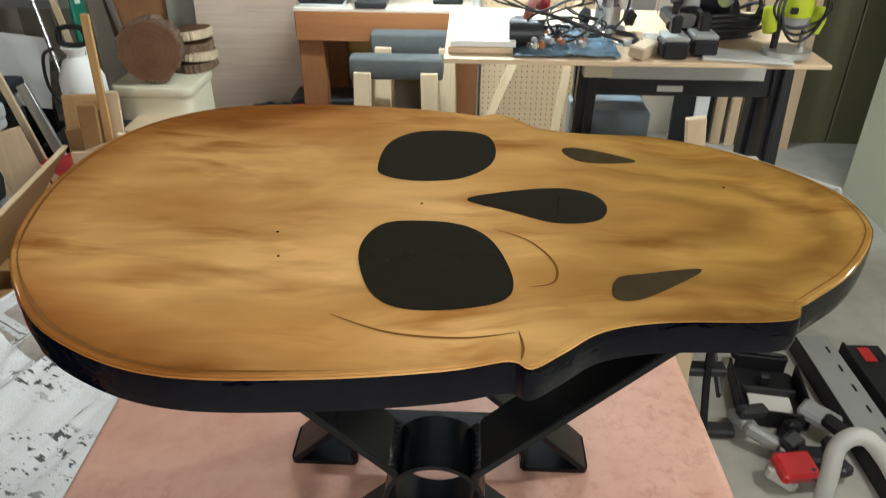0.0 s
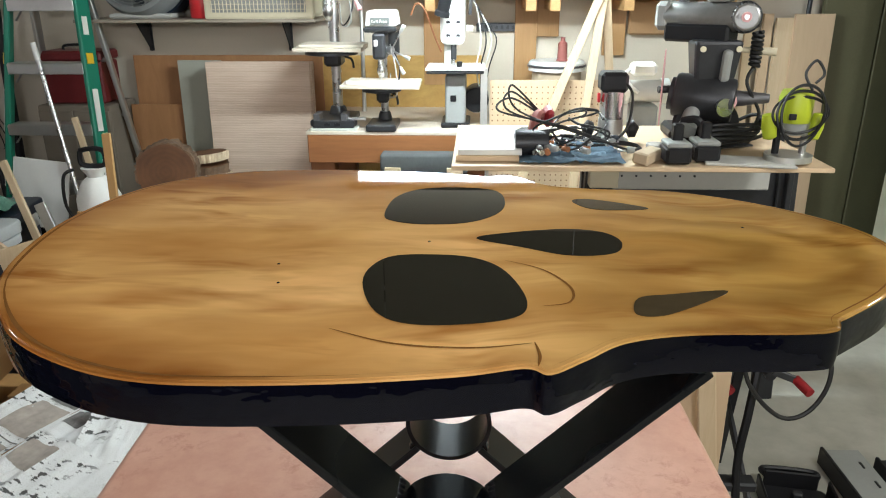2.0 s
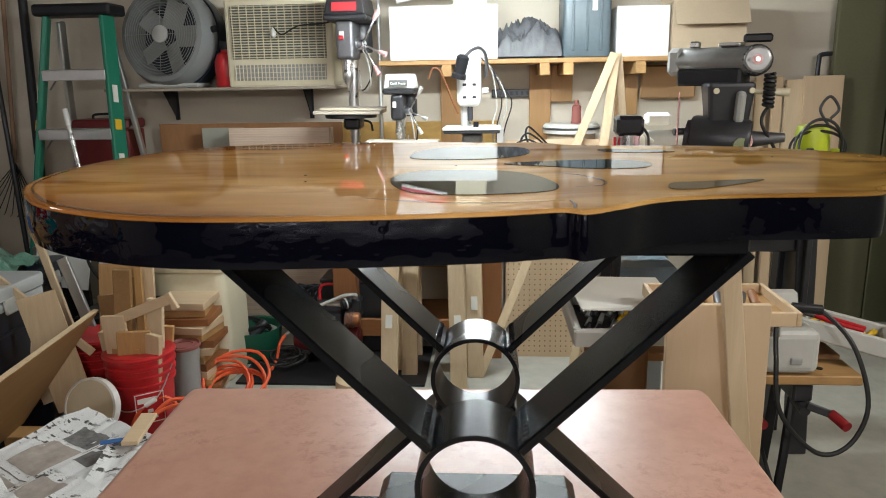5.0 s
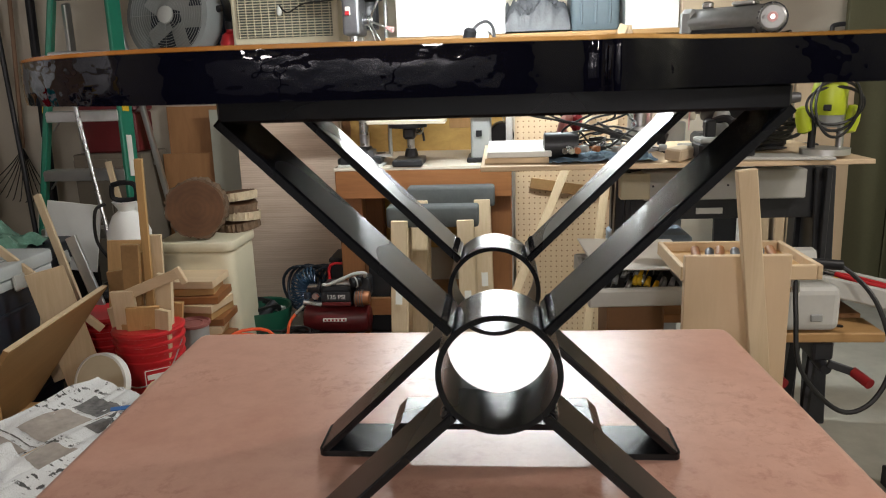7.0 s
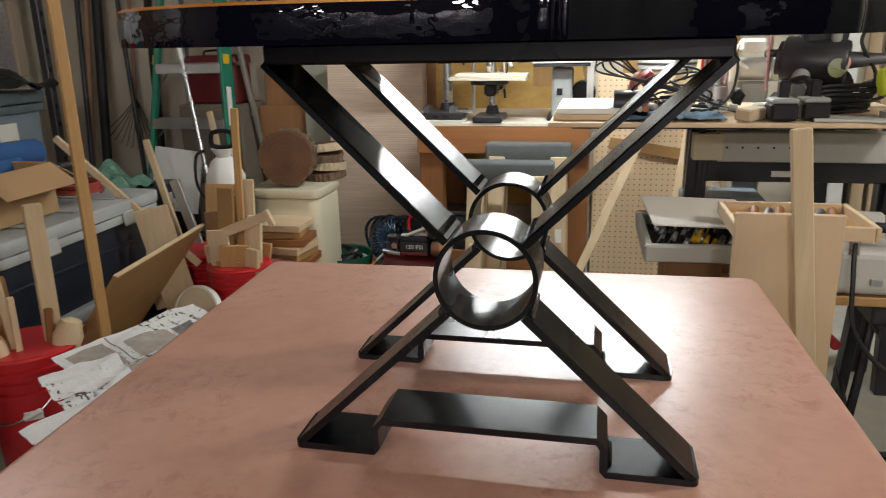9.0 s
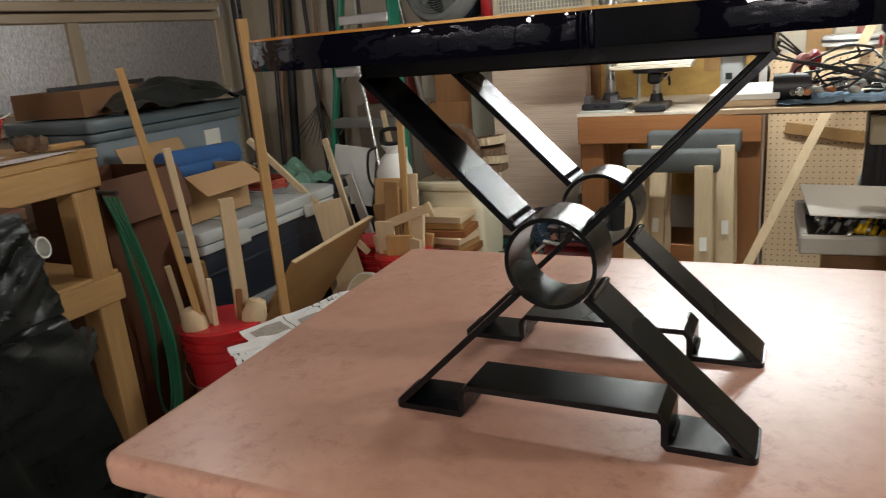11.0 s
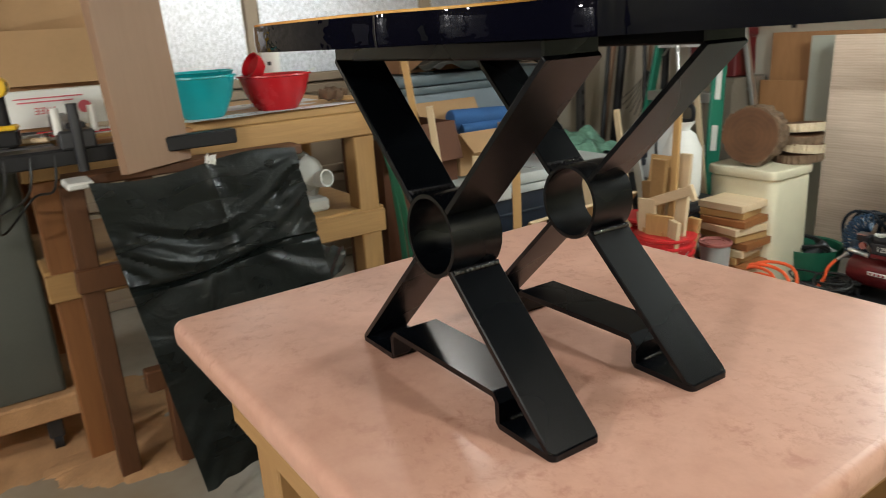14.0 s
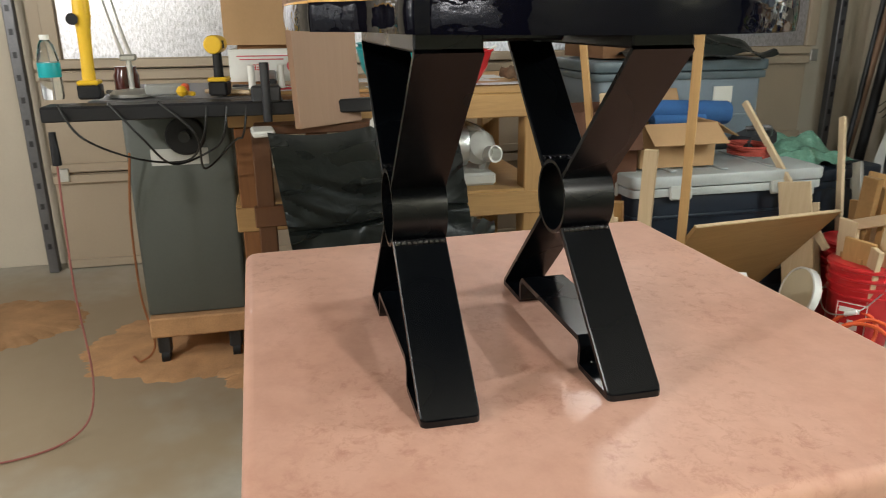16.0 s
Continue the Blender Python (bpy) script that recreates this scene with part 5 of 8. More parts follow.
for z in (0.43, 0.49):
    for x in (-0.035, 0.012):
        part("vent_slot", b1((x, -0.0765, z), (0.018, 0.005, 0.012), bevel=0.001), "dark", uc)
st_ = part("saw_table", b1((0.0, -0.04, 0.283), (0.28, 0.24, 0.014), bevel=0.003), "white", bs, "pale saw table")
part("table_edge", b1((0.0, -0.04, 0.268), (0.27, 0.23, 0.014), bevel=0.003), "dark", st_)
part("blade_guard", b1((-0.01, -0.03, 0.35), (0.026, 0.035, 0.07), bevel=0.004), "dark", bs)
part("blade_guide", r1((-0.01, -0.04, 0.29), (-0.01, -0.04, 0.39), 0.007), "steel", bs)
part("fence_knob", r1((0.02, -0.12, 0.29), (0.02, -0.12, 0.315), 0.013), "black", bs)
part("tension_knob", r1((0.05, -0.03, 0.46), (0.08, -0.03, 0.46), 0.014), "white", bs)
part("motor", r1((0.1, -0.02, 0.12), (0.1, 0.16, 0.12), 0.062, seg=24, bevel=0.008), "black", bs)
part("switch_box", b1((-0.01, -0.103, 0.14), (0.028, 0.012, 0.03), bevel=0.002), "black", bs)
lh = part("lamp_head", l1([(0.036, 0), (0.034, 0.02), (0.028, 0.026), (0.03, 0.1), (0.018, 0.112), (0.001, 0.113)], 24, pose(-0.062, -0.13, 0.52, 8, 14, 0)), "black", bs, "black work lamp head")
part("lamp_neck", h1([(-0.03, -0.11, 0.62), (0.0, -0.08, 0.65), (0.04, -0.04, 0.66), (0.068, 0.0, 0.62), (0.066, 0.02, 0.52)], 0.008), "iron", bs)
for k in range(4):
    part("power_cord", h1([(0.03 + 0.01 * k, 0.03, 0.62), (0.09 + 0.02 * k, 0.03, 0.57 - 0.03 * k), (0.12 + 0.025 * k, 0.02, 0.4), (0.1 + 0.02 * k, 0.02, 0.27), (0.13, 0.05, 0.1)], 0.0035), "cable" if k % 2 else "lightgrey", bs)
part("side_cord", h1([(-0.07, -0.02, 0.35), (-0.1, -0.03, 0.42), (-0.15, -0.04, 0.55), (-0.19, -0.03, 0.57), (-0.215, 0.0, 0.52)], 0.0045), "copper", bs)

# unseen foil added opposite the back bench, for the table edge to reflect
fw = thing("reflection_foil", (0, YF + 0.02, 0), "unseen bubble foil sheet added for reflections in the table edge", "insulation")
for i in range(3):
    g = [[(-1.7 + i * 0.95 + 0.9 * a / 14, 0.012 * noise.noise((a * 0.7, b * 0.7, i + 40)) + 0.012, 0.75 + 1.1 * b / 14) for a in range(15)] for b in range(15)]
    part("foil_sheet", bowl_sheet(bm_new(), g), "foil", fw)

# ---- radial arm saw bench ----
rb = thing("saw_bench", (0.5, 1.93, 0), "plywood-topped bench over a grey steel saw stand", "workbench")
part("worktop", b1((0, 0, 1.023), (1.1, 0.66, 0.014), bevel=0.002), "pale_x", rb, "worn plywood top")
part("stand_front", b1((0.3, 0.16, 0.86), (0.68, 0.02, 0.18), bevel=0.004), "dark", rb, "dark steel stand")
for x in (-0.05, 0.62):
    part("stand_leg", s1((x, 0.16, 0.95), (x + (0.03 if x > 0 else -0.03), 0.13, 0.0), 0.07, 0.05, (0, -1, 0), 0.004), "dark", rb)
    part("rear_leg", s1((x, 0.3, 1.015), (x, 0.32, 0.0), 0.06, 0.05, (0, -1, 0), 0.004), "dark", rb)
    part("side_panel", b1((x, 0.25, 0.7), (0.02, 0.3, 0.5), bevel=0.003), "dark", rb)
dw = part("drawer", b1((0.27, 0.12, 0.9), (0.54, 0.07, 0.1), bevel=0.004), "lightgrey", rb, "light grey drawer front")
for k in range(6):
    part("screw", r1((0.03 + k * 0.05, 0.084, 0.9), (0.03 + k * 0.05, 0.08, 0.9), 0.004, seg=8), "dark", dw)
part("badge", b1((0.24, 0.145, 0.8), (0.09, 0.008, 0.02)), "label", rb, "small white maker's plate")
part("back_box", b1((0.05, 0.25, 0.6), (0.28, 0.2, 0.22), bevel=0.01), "tote", rb)
part("shelf_box", b1((-0.03, 0.13, 0.9), (0.1, 0.1, 0.09), bevel=0.003), "cream", rb)
part("cross_bearer", b1((0.0, 0.2, 0.983), (1.0, 0.06, 0.066), bevel=0.003), "dark", rb)

RZ = 1.031
ras = thing("radial_arm_saw", (0, 0, -0.02), "black and grey radial arm saw with a pink blade", "radial arm saw")
AX, AD = Vector((0.6, 2.06, 1.452)), Vector((0.26, -0.21, 0)).normalized()


def along(d, side=0.0, up=0.0):
    return AX + AD * d + Vector((AD.y, -AD.x, 0)) * -side + Vector((0, 0, up))


part("column", r1((0.86, 2.12, 1.051), (0.86, 2.12, 1.4), 0.036, seg=24), "iron", ras)
part("column_base", b1((0.8, 2.02, 1.075), (0.26, 0.2, 0.046), bevel=0.012), "black", ras)
arm = part("arm", r1(along(0.045), along(0.3), 0.044, seg=28, bevel=0.012), "arm_grey", ras, "dull grey arm casting")
for k in range(3):
    part("arm_rib", s1(along(0.12, 0.046, -0.012 - 0.012 * k), along(0.29, 0.046, -0.012 - 0.012 * k), 0.006, 0.008, (0, 0, 1), 0.001), "alu", arm)
part("arm_keel", s1(along(0.06, 0, -0.05), along(0.27, 0, -0.05), 0.09, 0.055, (0, 0, 1), 0.008), "black", arm)
part("end_block", s1(along(0.02, 0, 0.0), along(0.075, 0, 0.0), 0.085, 0.09, (0, 0, 1), 0.015), "grey", arm, "pale grey rear cover")
part("control_box", s1(along(0.07, 0.045, -0.018), along(0.15, 0.045, -0.018), 0.03, 0.11, (0, 0, 1), 0.008), "iron", arm)
CN = Vector((-0.22, -0.97, 0.05)).normalized()
CC = along(0.3)


def dial(d, side=0.0, up=0.0):
    return CC + CN * d + Vector((-CN.y, CN.x, 0)) * side + Vector((0, 0, up))


part("collar", r1(dial(-0.05), dial(0.012), 0.048, seg=32, bevel=0.006), "black", arm)
cap = part("arm_cap", r1(dial(0.012), dial(0.034), 0.041, seg=36, bevel=0.008), "arm_grey", arm, "round chrome dial with red centre")
part("cap_badge", r1(dial(0.0335), dial(0.037), 0.015, seg=24), "pinkblade", cap)
part("cap_screw", r1(dial(0.037), dial(0.041), 0.007, seg=12), "steel", cap)
for k in range(16):
    q = k * math.pi / 8
    part("cap_notch", r1(dial(0.014, 0.0415 * math.cos(q), 0.0415 * math.sin(q)), dial(0.03, 0.0415 * math.cos(q), 0.0415 * math.sin(q)), 0.003, seg=6), "dark", cap)
part("top_tab", b1(tuple(along(0.3, 0, 0.066)), (0.085, 0.02, 0.026), (0, 0, -8), bevel=0.006), "black", arm)
part("top_plate", b1(tuple(along(0.22, 0, 0.05)), (0.07, 0.05, 0.012), (0, 0, -38), bevel=0.004), "alu", arm)
part("top_clamp", b1(tuple(along(0.1, 0, 0.053)), (0.03, 0.03, 0.022), (0, 0, -38), bevel=0.005), "steel", arm)
yk = bm_new()
lo, hi = [], []
for z, w, d in ((1.205, 0.11, 0.07), (1.385, 0.15, 0.1)):
    for sx, sy in ((-1, -1), (1, -1), (1, 1), (-1, 1)):
        (lo if z < 1.3 else hi).append(yk.verts.new((0.762 + sx * w / 2, 1.9 + sy * d / 2, z)))
yk.faces.new(lo[::-1])
yk.faces.new(hi)
for j in range(4):
    yk.faces.new((lo[j], lo[(j + 1) % 4], hi[(j + 1) % 4], hi[j]))
bmesh.ops.bevel(yk, geom=yk.edges[:], offset=0.012, segments=2, affect="EDGES", profile=0.5)
yoke = part("yoke", yk, "dark", ras, "black motor yoke")
for x in (0.712, 0.82):
    part("yoke_badge", r1((x, 1.853, 1.36), (x, 1.846, 1.36), 0.009, seg=16), "cream", yoke)
part("yoke_rib", b1((0.785, 1.845, 1.31), (0.03, 0.03, 0.1), (8, 0, 0), bevel=0.012, seg=2), "grey", yoke)
part("lock_lever", r1((0.82, 1.88, 1.358), (0.93, 1.84, 1.352), 0.007, 0.013), "cream", yoke, "pale wooden-looking lever")
mo = part("motor", r1((0.655, 1.92, 1.215), (0.83, 1.86, 1.2), 0.07, seg=32, bevel=0.014), "dark", ras, "black motor drum")
part("motor_shield", r1((0.645, 1.925, 1.218), (0.66, 1.919, 1.216), 0.052, seg=28), "dark", mo)
part("bevel_dial", l1([(0.001, 0), (0.024, 0.002), (0.028, 0.012), (0.028, 0.02)], 24, pose(0.78, 1.818, 1.19, 90, 0, 10)), "steel", mo)
part("dial_arc", h1([(0.775, 1.83, 1.245), (0.805, 1.825, 1.235), (0.82, 1.825, 1.205), (0.81, 1.825, 1.18)], 0.006), "pinkblade", mo)
part("chuck_end", r1((0.83, 1.86, 1.21), (0.925, 1.83, 1.215), 0.026, 0.014, bevel=0.004), "iron", mo)
part("dust_chute", r1((0.7, 1.85, 1.17), (0.67, 1.79, 1.12), 0.024, 0.03), "grey", mo)
bl = bm_new()
NT = 44
rim = []
for k in range(NT):
    for f, rr in ((0.0, 0.108), (0.25, 0.12), (0.5, 0.119), (0.62, 0.108)):
        a = 2 * math.pi * (k + f) / NT
        rim.append((rr * math.cos(a), rr * math.sin(a)))
lo, hi = [bl.verts.new((-0.0014, y, z)) for y, z in rim], [bl.verts.new((0.0014, y, z)) for y, z in rim]
bl.faces.new(lo[::-1])
bl.faces.new(hi)
for j in range(len(rim)):
    bl.faces.new((lo[j], lo[(j + 1) % len(rim)], hi[(j + 1) % len(rim)], hi[j]))
bla = part("blade", bl, "pinkblade", ras, "pink toothed saw blade", pose(0.612, 1.9, 1.237, 0, 0, -15))
part("blade_nut", r1((0.6, 1.9, 1.232), (0.645, 1.905, 1.232), 0.012, seg=6), "dark", ras)
part("coil_cord", h1([(0.872 + 0.014 * math.cos(k * 1.3), 1.85 + 0.014 * math.sin(k * 1.3), 1.41 - 0.0026 * k) for k in range(40)], 0.0058, 3, 6), "cable", ras)
part("cord_tail", h1([(0.872, 1.85, 1.31), (0.85, 1.83, 1.26), (0.9, 1.83, 1.16), (0.82, 1.78, 1.1), (0.7, 1.76, 1.09)], 0.0055), "cable", ras)
for k in range(4):
    part("cord_loop", h1([(0.66 + 0.02 * k, 1.79, 1.07 + 0.012 * k), (0.75, 1.76 + 0.01 * k, 1.1 + 0.012 * k), (0.87 + 0.01 * k, 1.79, 1.1 + 0.014 * k), (0.9, 1.84, 1.12 + 0.01 * k)], 0.006), "cable", ras)
part("side_handle", h1([(0.66, 1.8, 1.15), (0.69, 1.76, 1.16), (0.72, 1.76, 1.12), (0.72, 1.78, 1.08)], 0.012), "black", ras)

yr = thing("plunge_router", (0.9, 1.67, RZ), "lime green plunge router on a grey base plate", "router")
yr.scale = (0.78, 0.78, 0.86)
part("base_plate", b1((-0.1, -0.015, 0.005), (0.32, 0.15, 0.01), (0, 0, -10), bevel=0.003), "lightgrey", yr, "grey base plate")
part("base_ring", l1([(0.085, 0.01), (0.085, 0.03), (0.05, 0.032)], 32, pose(0.05, 0, 0)), "alu", yr)
for x in (0.0, 0.1):
    part("plunge_post", r1((x, 0, 0.02), (x, 0, 0.14), 0.013), "steel" if x else "black", yr)
part("motor_lower", l1([(0.045, 0.1), (0.05, 0.13), (0.055, 0.14)], 28, pose(0.05, 0, 0)), "grey", yr)
mh = part("motor_housing", l1([(0.056, 0.14), (0.06, 0.16), (0.06, 0.22), (0.052, 0.245), (0.02, 0.25), (0.001, 0.25)], 32, pose(0.05, 0, 0)), "lime", yr, "lime green motor housing")
for s in (-1, 1):
    part("side_grip", l1([(0.001, -0.05), (0.024, -0.04), (0.028, 0.0), (0.022, 0.04), (0.001, 0.045)], 20, pose(0.05 + s * 0.085, 0, 0.125, 0, s * 12, 0)), "lime", mh, "lime green grip")
part("switch", b1((0.02, -0.062, 0.165), (0.025, 0.012, 0.02), bevel=0.002), "black", mh)
for k in range(3):
    part("power_cord", h1([(0.05 + (0.075 + 0.012 * k) * math.cos(q), -0.072 + 0.01 * k - 0.012 * math.sin(q * 2), 0.17 + (0.1 - 0.02 * k) * math.sin(q)) for q in [j * math.pi / 5 for j in range(10)]], 0.005, 5, 6, True), "cable", yr)
part("cord_tail", h1([(0.08, -0.05, 0.25), (0.06, -0.02, 0.3), (0.1, 0.0, 0.34), (0.13, -0.01, 0.3), (0.1, -0.02, 0.27)], 0.005), "cable", yr)

gr_ = thing("grey_router", (0.465, 1.95, RZ), "older silver and black electric router on its base", "router")
gr_.scale = (0.84, 0.84, 1.0)
part("base", l1([(0.075, 0), (0.075, 0.012), (0.05, 0.02), (0.048, 0.08)], 28), "alu", gr_)
part("motor", l1([(0.046, 0.07), (0.046, 0.17)], 28), "steel", gr_)
part("top_cap", b1((0, 0, 0.2), (0.105, 0.1, 0.065), bevel=0.012), "black", gr_)
for s in (-1, 1):
    part("knob", l1([(0.001, 0), (0.026, 0.01), (0.03, 0.035), (0.001, 0.055)], 18, pose(s * 0.06, 0, 0.04, 0, s * 80, 0)), "black", gr_)
part("cord", h1([(0.04, -0.04, 0.2), (0.065, -0.07, 0.16), (0.05, -0.08, 0.06), (-0.02, -0.1, 0.012), (-0.1, -0.13, 0.012)], 0.005), "cable", gr_)
part("red_switch", b1((-0.055, -0.02, 0.15), (0.01, 0.02, 0.03), bevel=0.002), "red", gr_)

tgl = thing("cord_tangle", (0.33, 1.74, RZ), "tangle of black tool cords lying on the bench", "cord")
random.seed(19)
for k in range(6):
    cx, cy, r = random.uniform(-0.1, 0.1), random.uniform(-0.05, 0.06), random.uniform(0.05, 0.1)
    part("cord_loop", h1([(cx + r * (1 + 0.3 * math.sin(q * 2.3 + k)) * math.cos(q), cy + 0.7 * r * math.sin(q), 0.03 + 0.022 * k * abs(math.sin(q * 0.5 + k)) + 0.02 * random.random()) for q in [j * 0.9 for j in range(9)]], 0.0034, 5, 6), "cable", tgl)
ps = thing("board_pile", (0.06, 1.85, RZ), "neat pile of small white-faced boards on the bench", "boards")
for k in range(2):
    part("board", b1((0.004 * k, 0.006 * (k - 1), 0.009 + k * 0.0175), (0.19, 0.38, 0.017), (0, 0, 1.2 * (k - 1)), bevel=0.002), "white" if k else "pale_x", ps)

sander = thing("belt_sander", (0.19, 1.78, RZ), "small black and red electric sander with its cord", "sander")
part("body", b1((0, 0, 0.045), (0.075, 0.13, 0.06), (0, 0, 20), bevel=0.025, seg=2), "black", sander)
part("front_wheel", r1((-0.05, -0.06, 0.045), (0.05, -0.06, 0.045), 0.04, seg=24), "dark", sander)
part("handle", h1([(0.0, -0.05, 0.07), (0.02, 0.0, 0.12), (0.05, 0.05, 0.1)], 0.015), "duskred", sander)
part("trigger_guard", b1((0.055, 0.03, 0.11), (0.03, 0.05, 0.06), (20, 0, 10), bevel=0.01), "darkred", sander)
for k in range(3):
    part("cord", h1([(0.05, 0.06, 0.1), (-0.06, 0.0, 0.17 + 0.02 * k), (-0.1 + 0.03 * k, -0.06, 0.14), (0.1 + 0.05 * k, -0.1, 0.1 - 0.02 * k), (0.3, -0.05, 0.02), (0.34, 0.05 + 0.02 * k, 0.012), (0.12, 0.08 + 0.03 * k, 0.03)], 0.0032), "cable", sander)

random.seed(4)
g = [[(0.31 * a / 26, 0.3 * b / 20, 0.008 + 0.02 * abs(noise.noise((a * 0.4, b * 0.4, 1))) + 0.012 * abs(noise.noise((a, b, 3)))) for b in range(21)] for a in range(27)]
solid("shop_rag", bowl_sheet(bm_new(), g), "bluerag", "blue-grey patterned rag spread on the bench", "rag", at=pose(0.15, 1.62, RZ - 0.004))
for k in range(34):
    x, y = 0.2 + 0.25 * random.random(), 1.64 + 0.22 * random.random()
    kind = random.random()
    bit = thing("router_bit", (x, y, RZ + 0.03), "small metal router bit lying on the rag", "router bit", "bits on the rag", random.random() * 360)
    part("shank", r1((0, 0, 0.006), (0.03, 0, 0.006), 0.004, seg=8), "steel", bit)
    part("cutter", r1((0.028, 0, 0.009), (0.05, 0, 0.009), 0.007 + 0.006 * random.random(), 0.009, 8), ("steel", "copper", "navy", "steel", "grey")[int(kind * 5)], bit)
for x, y in ((0.61, 1.66), (0.7, 1.69)):
    bt = thing("tool_battery", (x, y, RZ), "black power tool battery pack with grey base", "battery", "batteries on the bench")
    part("pack", b1((0, 0, 0.028), (0.075, 0.095, 0.05), bevel=0.008), "black", bt)
    part("cap", b1((0, 0, 0.058), (0.07, 0.09, 0.014), bevel=0.004), "grey", bt)
    part("stem", b1((0.005, 0.02, 0.085), (0.03, 0.035, 0.055), bevel=0.005), "black", bt)
ch = thing("wood_block", (0.53, 1.66, RZ), "pale sanding block lying on the bench", "block", rz=55)
part("block", b1((0, 0, 0.02), (0.11, 0.05, 0.035), (6, 0, 0), bevel=0.005), "card_pale", ch)
tin = thing("glue_cup", (0.57, 1.74, RZ), "small white plastic cup on the bench", "cup")
part("cup", l1([(0.025, 0), (0.03, 0.04), (0.028, 0.04), (0.023, 0.003)], 20), "white", tin)
cs = thing("circular_saw", (0.8, 1.9, RZ), "black circular saw lying among cords", "circular saw", rz=20)
part("shoe", b1((0, 0, 0.006), (0.2, 0.12, 0.006), bevel=0.002), "dark", cs)
part("guard", r1((0, -0.02, 0.07), (0, 0.02, 0.07), 0.068, seg=28, bevel=0.006), "black", cs)
part("handle", h1([(-0.03, 0.02, 0.1), (-0.09, 0.03, 0.13), (-0.13, 0.03, 0.08), (-0.08, 0.03, 0.05)], 0.018), "dark", cs)
part("motor", r1((0, 0.02, 0.06), (0, 0.1, 0.06), 0.045, seg=20, bevel=0.006), "black", cs)
part("cord", h1([(-0.12, 0.03, 0.06), (-0.2, -0.04, 0.05), (-0.1, -0.1, 0.03), (0.1, -0.1, 0.05), (0.16, 0.02, 0.09), (0.08, 0.1, 0.03)], 0.006), "cable", cs)
gd = thing("bench_grinder", (0.655, 2.35, 0.99), "white bench grinder on a stand behind the saw bench", "bench grinder")
part("motor", r1((-0.1, 0, 0.26), (0.12, 0, 0.26), 0.07, seg=24, bevel=0.01), "lightgrey", gd)
for s in (-1, 1):
    part("wheel_guard", r1((s * 0.1, 0, 0.26), (s * 0.15, 0, 0.26), 0.08, seg=24, bevel=0.006), "white", gd)
part("pedestal", b1((0, 0, -0.72), (0.16, 0.16, 1.8), bevel=0.01), "grey", gd)
gd.scale = (0.6, 0.6, 0.6)
part("head", b1((-0.02, -0.02, 0.4), (0.16, 0.1, 0.08), bevel=0.02), "white", gd)
part("arm", h1([(-0.1, -0.03, 0.4), (-0.14, -0.05, 0.36), (-0.1, -0.07, 0.3), (-0.05, -0.07, 0.26)], 0.012), "white", gd)

# ---- behind the saw bench ----
peg = thing("pegboard_panel", (0.36, 3.0, 0), "tan perforated pegboard panel leaning at the wall", "pegboard")
pg = b1((0, 0, 0.55), (0.56, 0.008, 1.1))
part("panel", pg, "birch", peg, "", pose(0, 0, 0, -4, 0, 0))
hb = bm_new()
for a in range(21):
    for b in range(40):
        x, z = -0.266 + a * 0.0266, 0.03 + b * 0.0266
        box(hb, (x, -0.0045, z), (0.006, 0.002, 0.006))
tagged(part("hole", hb, "card_dark", peg, "", pose(0, 0, 0, -4, 0, 0)), kind="stuff")
leaning("steel_edge_strip", 0.035, 0.068, 2.98, 1.16, 0.02, "alu", "silver metal edge strip leaning at the workbench", "strip", 2.0)
for i, (xb, yb) in enumerate(((-0.05, 2.72), (0.39, 2.74), (0.8, 3.3))):
    st = solid("wood_strip", s1((xb, yb, 0.0), (0.6 + 0.012 * i, 3.14 + 0.02 * i, 1.5), 0.04, 0.018, (0, -1, 0.2)), "pale_z", "pale wooden strip standing in a tripod", "wood strip", group="tripod of strips")
part("cross_batten", b1((0.01, -0.016, 0.735), (0.44, 0.02, 0.055), (0, 9, 0), bevel=0.003), "oak_panel", peg, "brown batten", pose(0, 0, 0, -4, 0, 0))
dr = thing("fibre_drum", (0.44, 3.5, 0), "tall round drum with a pale rim", "drum")
part("drum", l1([(0.13, 0), (0.13, 1.11), (0.12, 1.12)], 36), "card_pale", dr)
part("lid", l1([(0.15, 1.1), (0.15, 1.14), (0.14, 1.15), (0.001, 1.15)], 36), "white", dr)
part("lid_ring", h1([(0.151 * math.cos(k * math.pi / 6), 0.151 * math.sin(k * math.pi / 6), 1.125) for k in range(12)], 0.006, 4, 6, True), "iron", dr)
sp = thing("thread_spool", (0.46, 3.44, 1.152), "brown spool standing on the drum", "spool")
part("spool", l1([(0.03, 0), (0.03, 0.008), (0.026, 0.01), (0.024, 0.09), (0.012, 0.1), (0.012, 0.12)], 20), "duskred", sp)
for i, (x, w, h, mt) in enumerate(((1.46, 0.06, 1.38, "pale_z"), (1.54, 0.05, 1.38, "birch"), (1.62, 0.09, 1.36, "pale_z"), (1.76, 0.2, 1.38, "birch"), (1.33, 0.07, 1.32, "white"))):
    leaning("lumber_board", x - w / 2, x + w / 2, 3.55 - 0.02 * i, h, 0.025, mt, "tall offcut board standing at the back wall", "board", 2.0, group="boards at the back wall")
lp = thing("pipe_rack", (1.78, 3.62, 1.25), "bent dark pipe bracket on the wall", "pipe")
part("pipe", h1([(-0.02, 0, 0), (-0.02, 0, 0.2), (0.0, 0, 0.24), (0.12, 0, 0.24)], 0.012), "dark", lp)
solid("tool_board", b1((0.98, 3.66, 1.36), (0.3, 0.03, 0.18), bevel=0.01), "card", "tan backing board with red tool cases on the wall", "board")
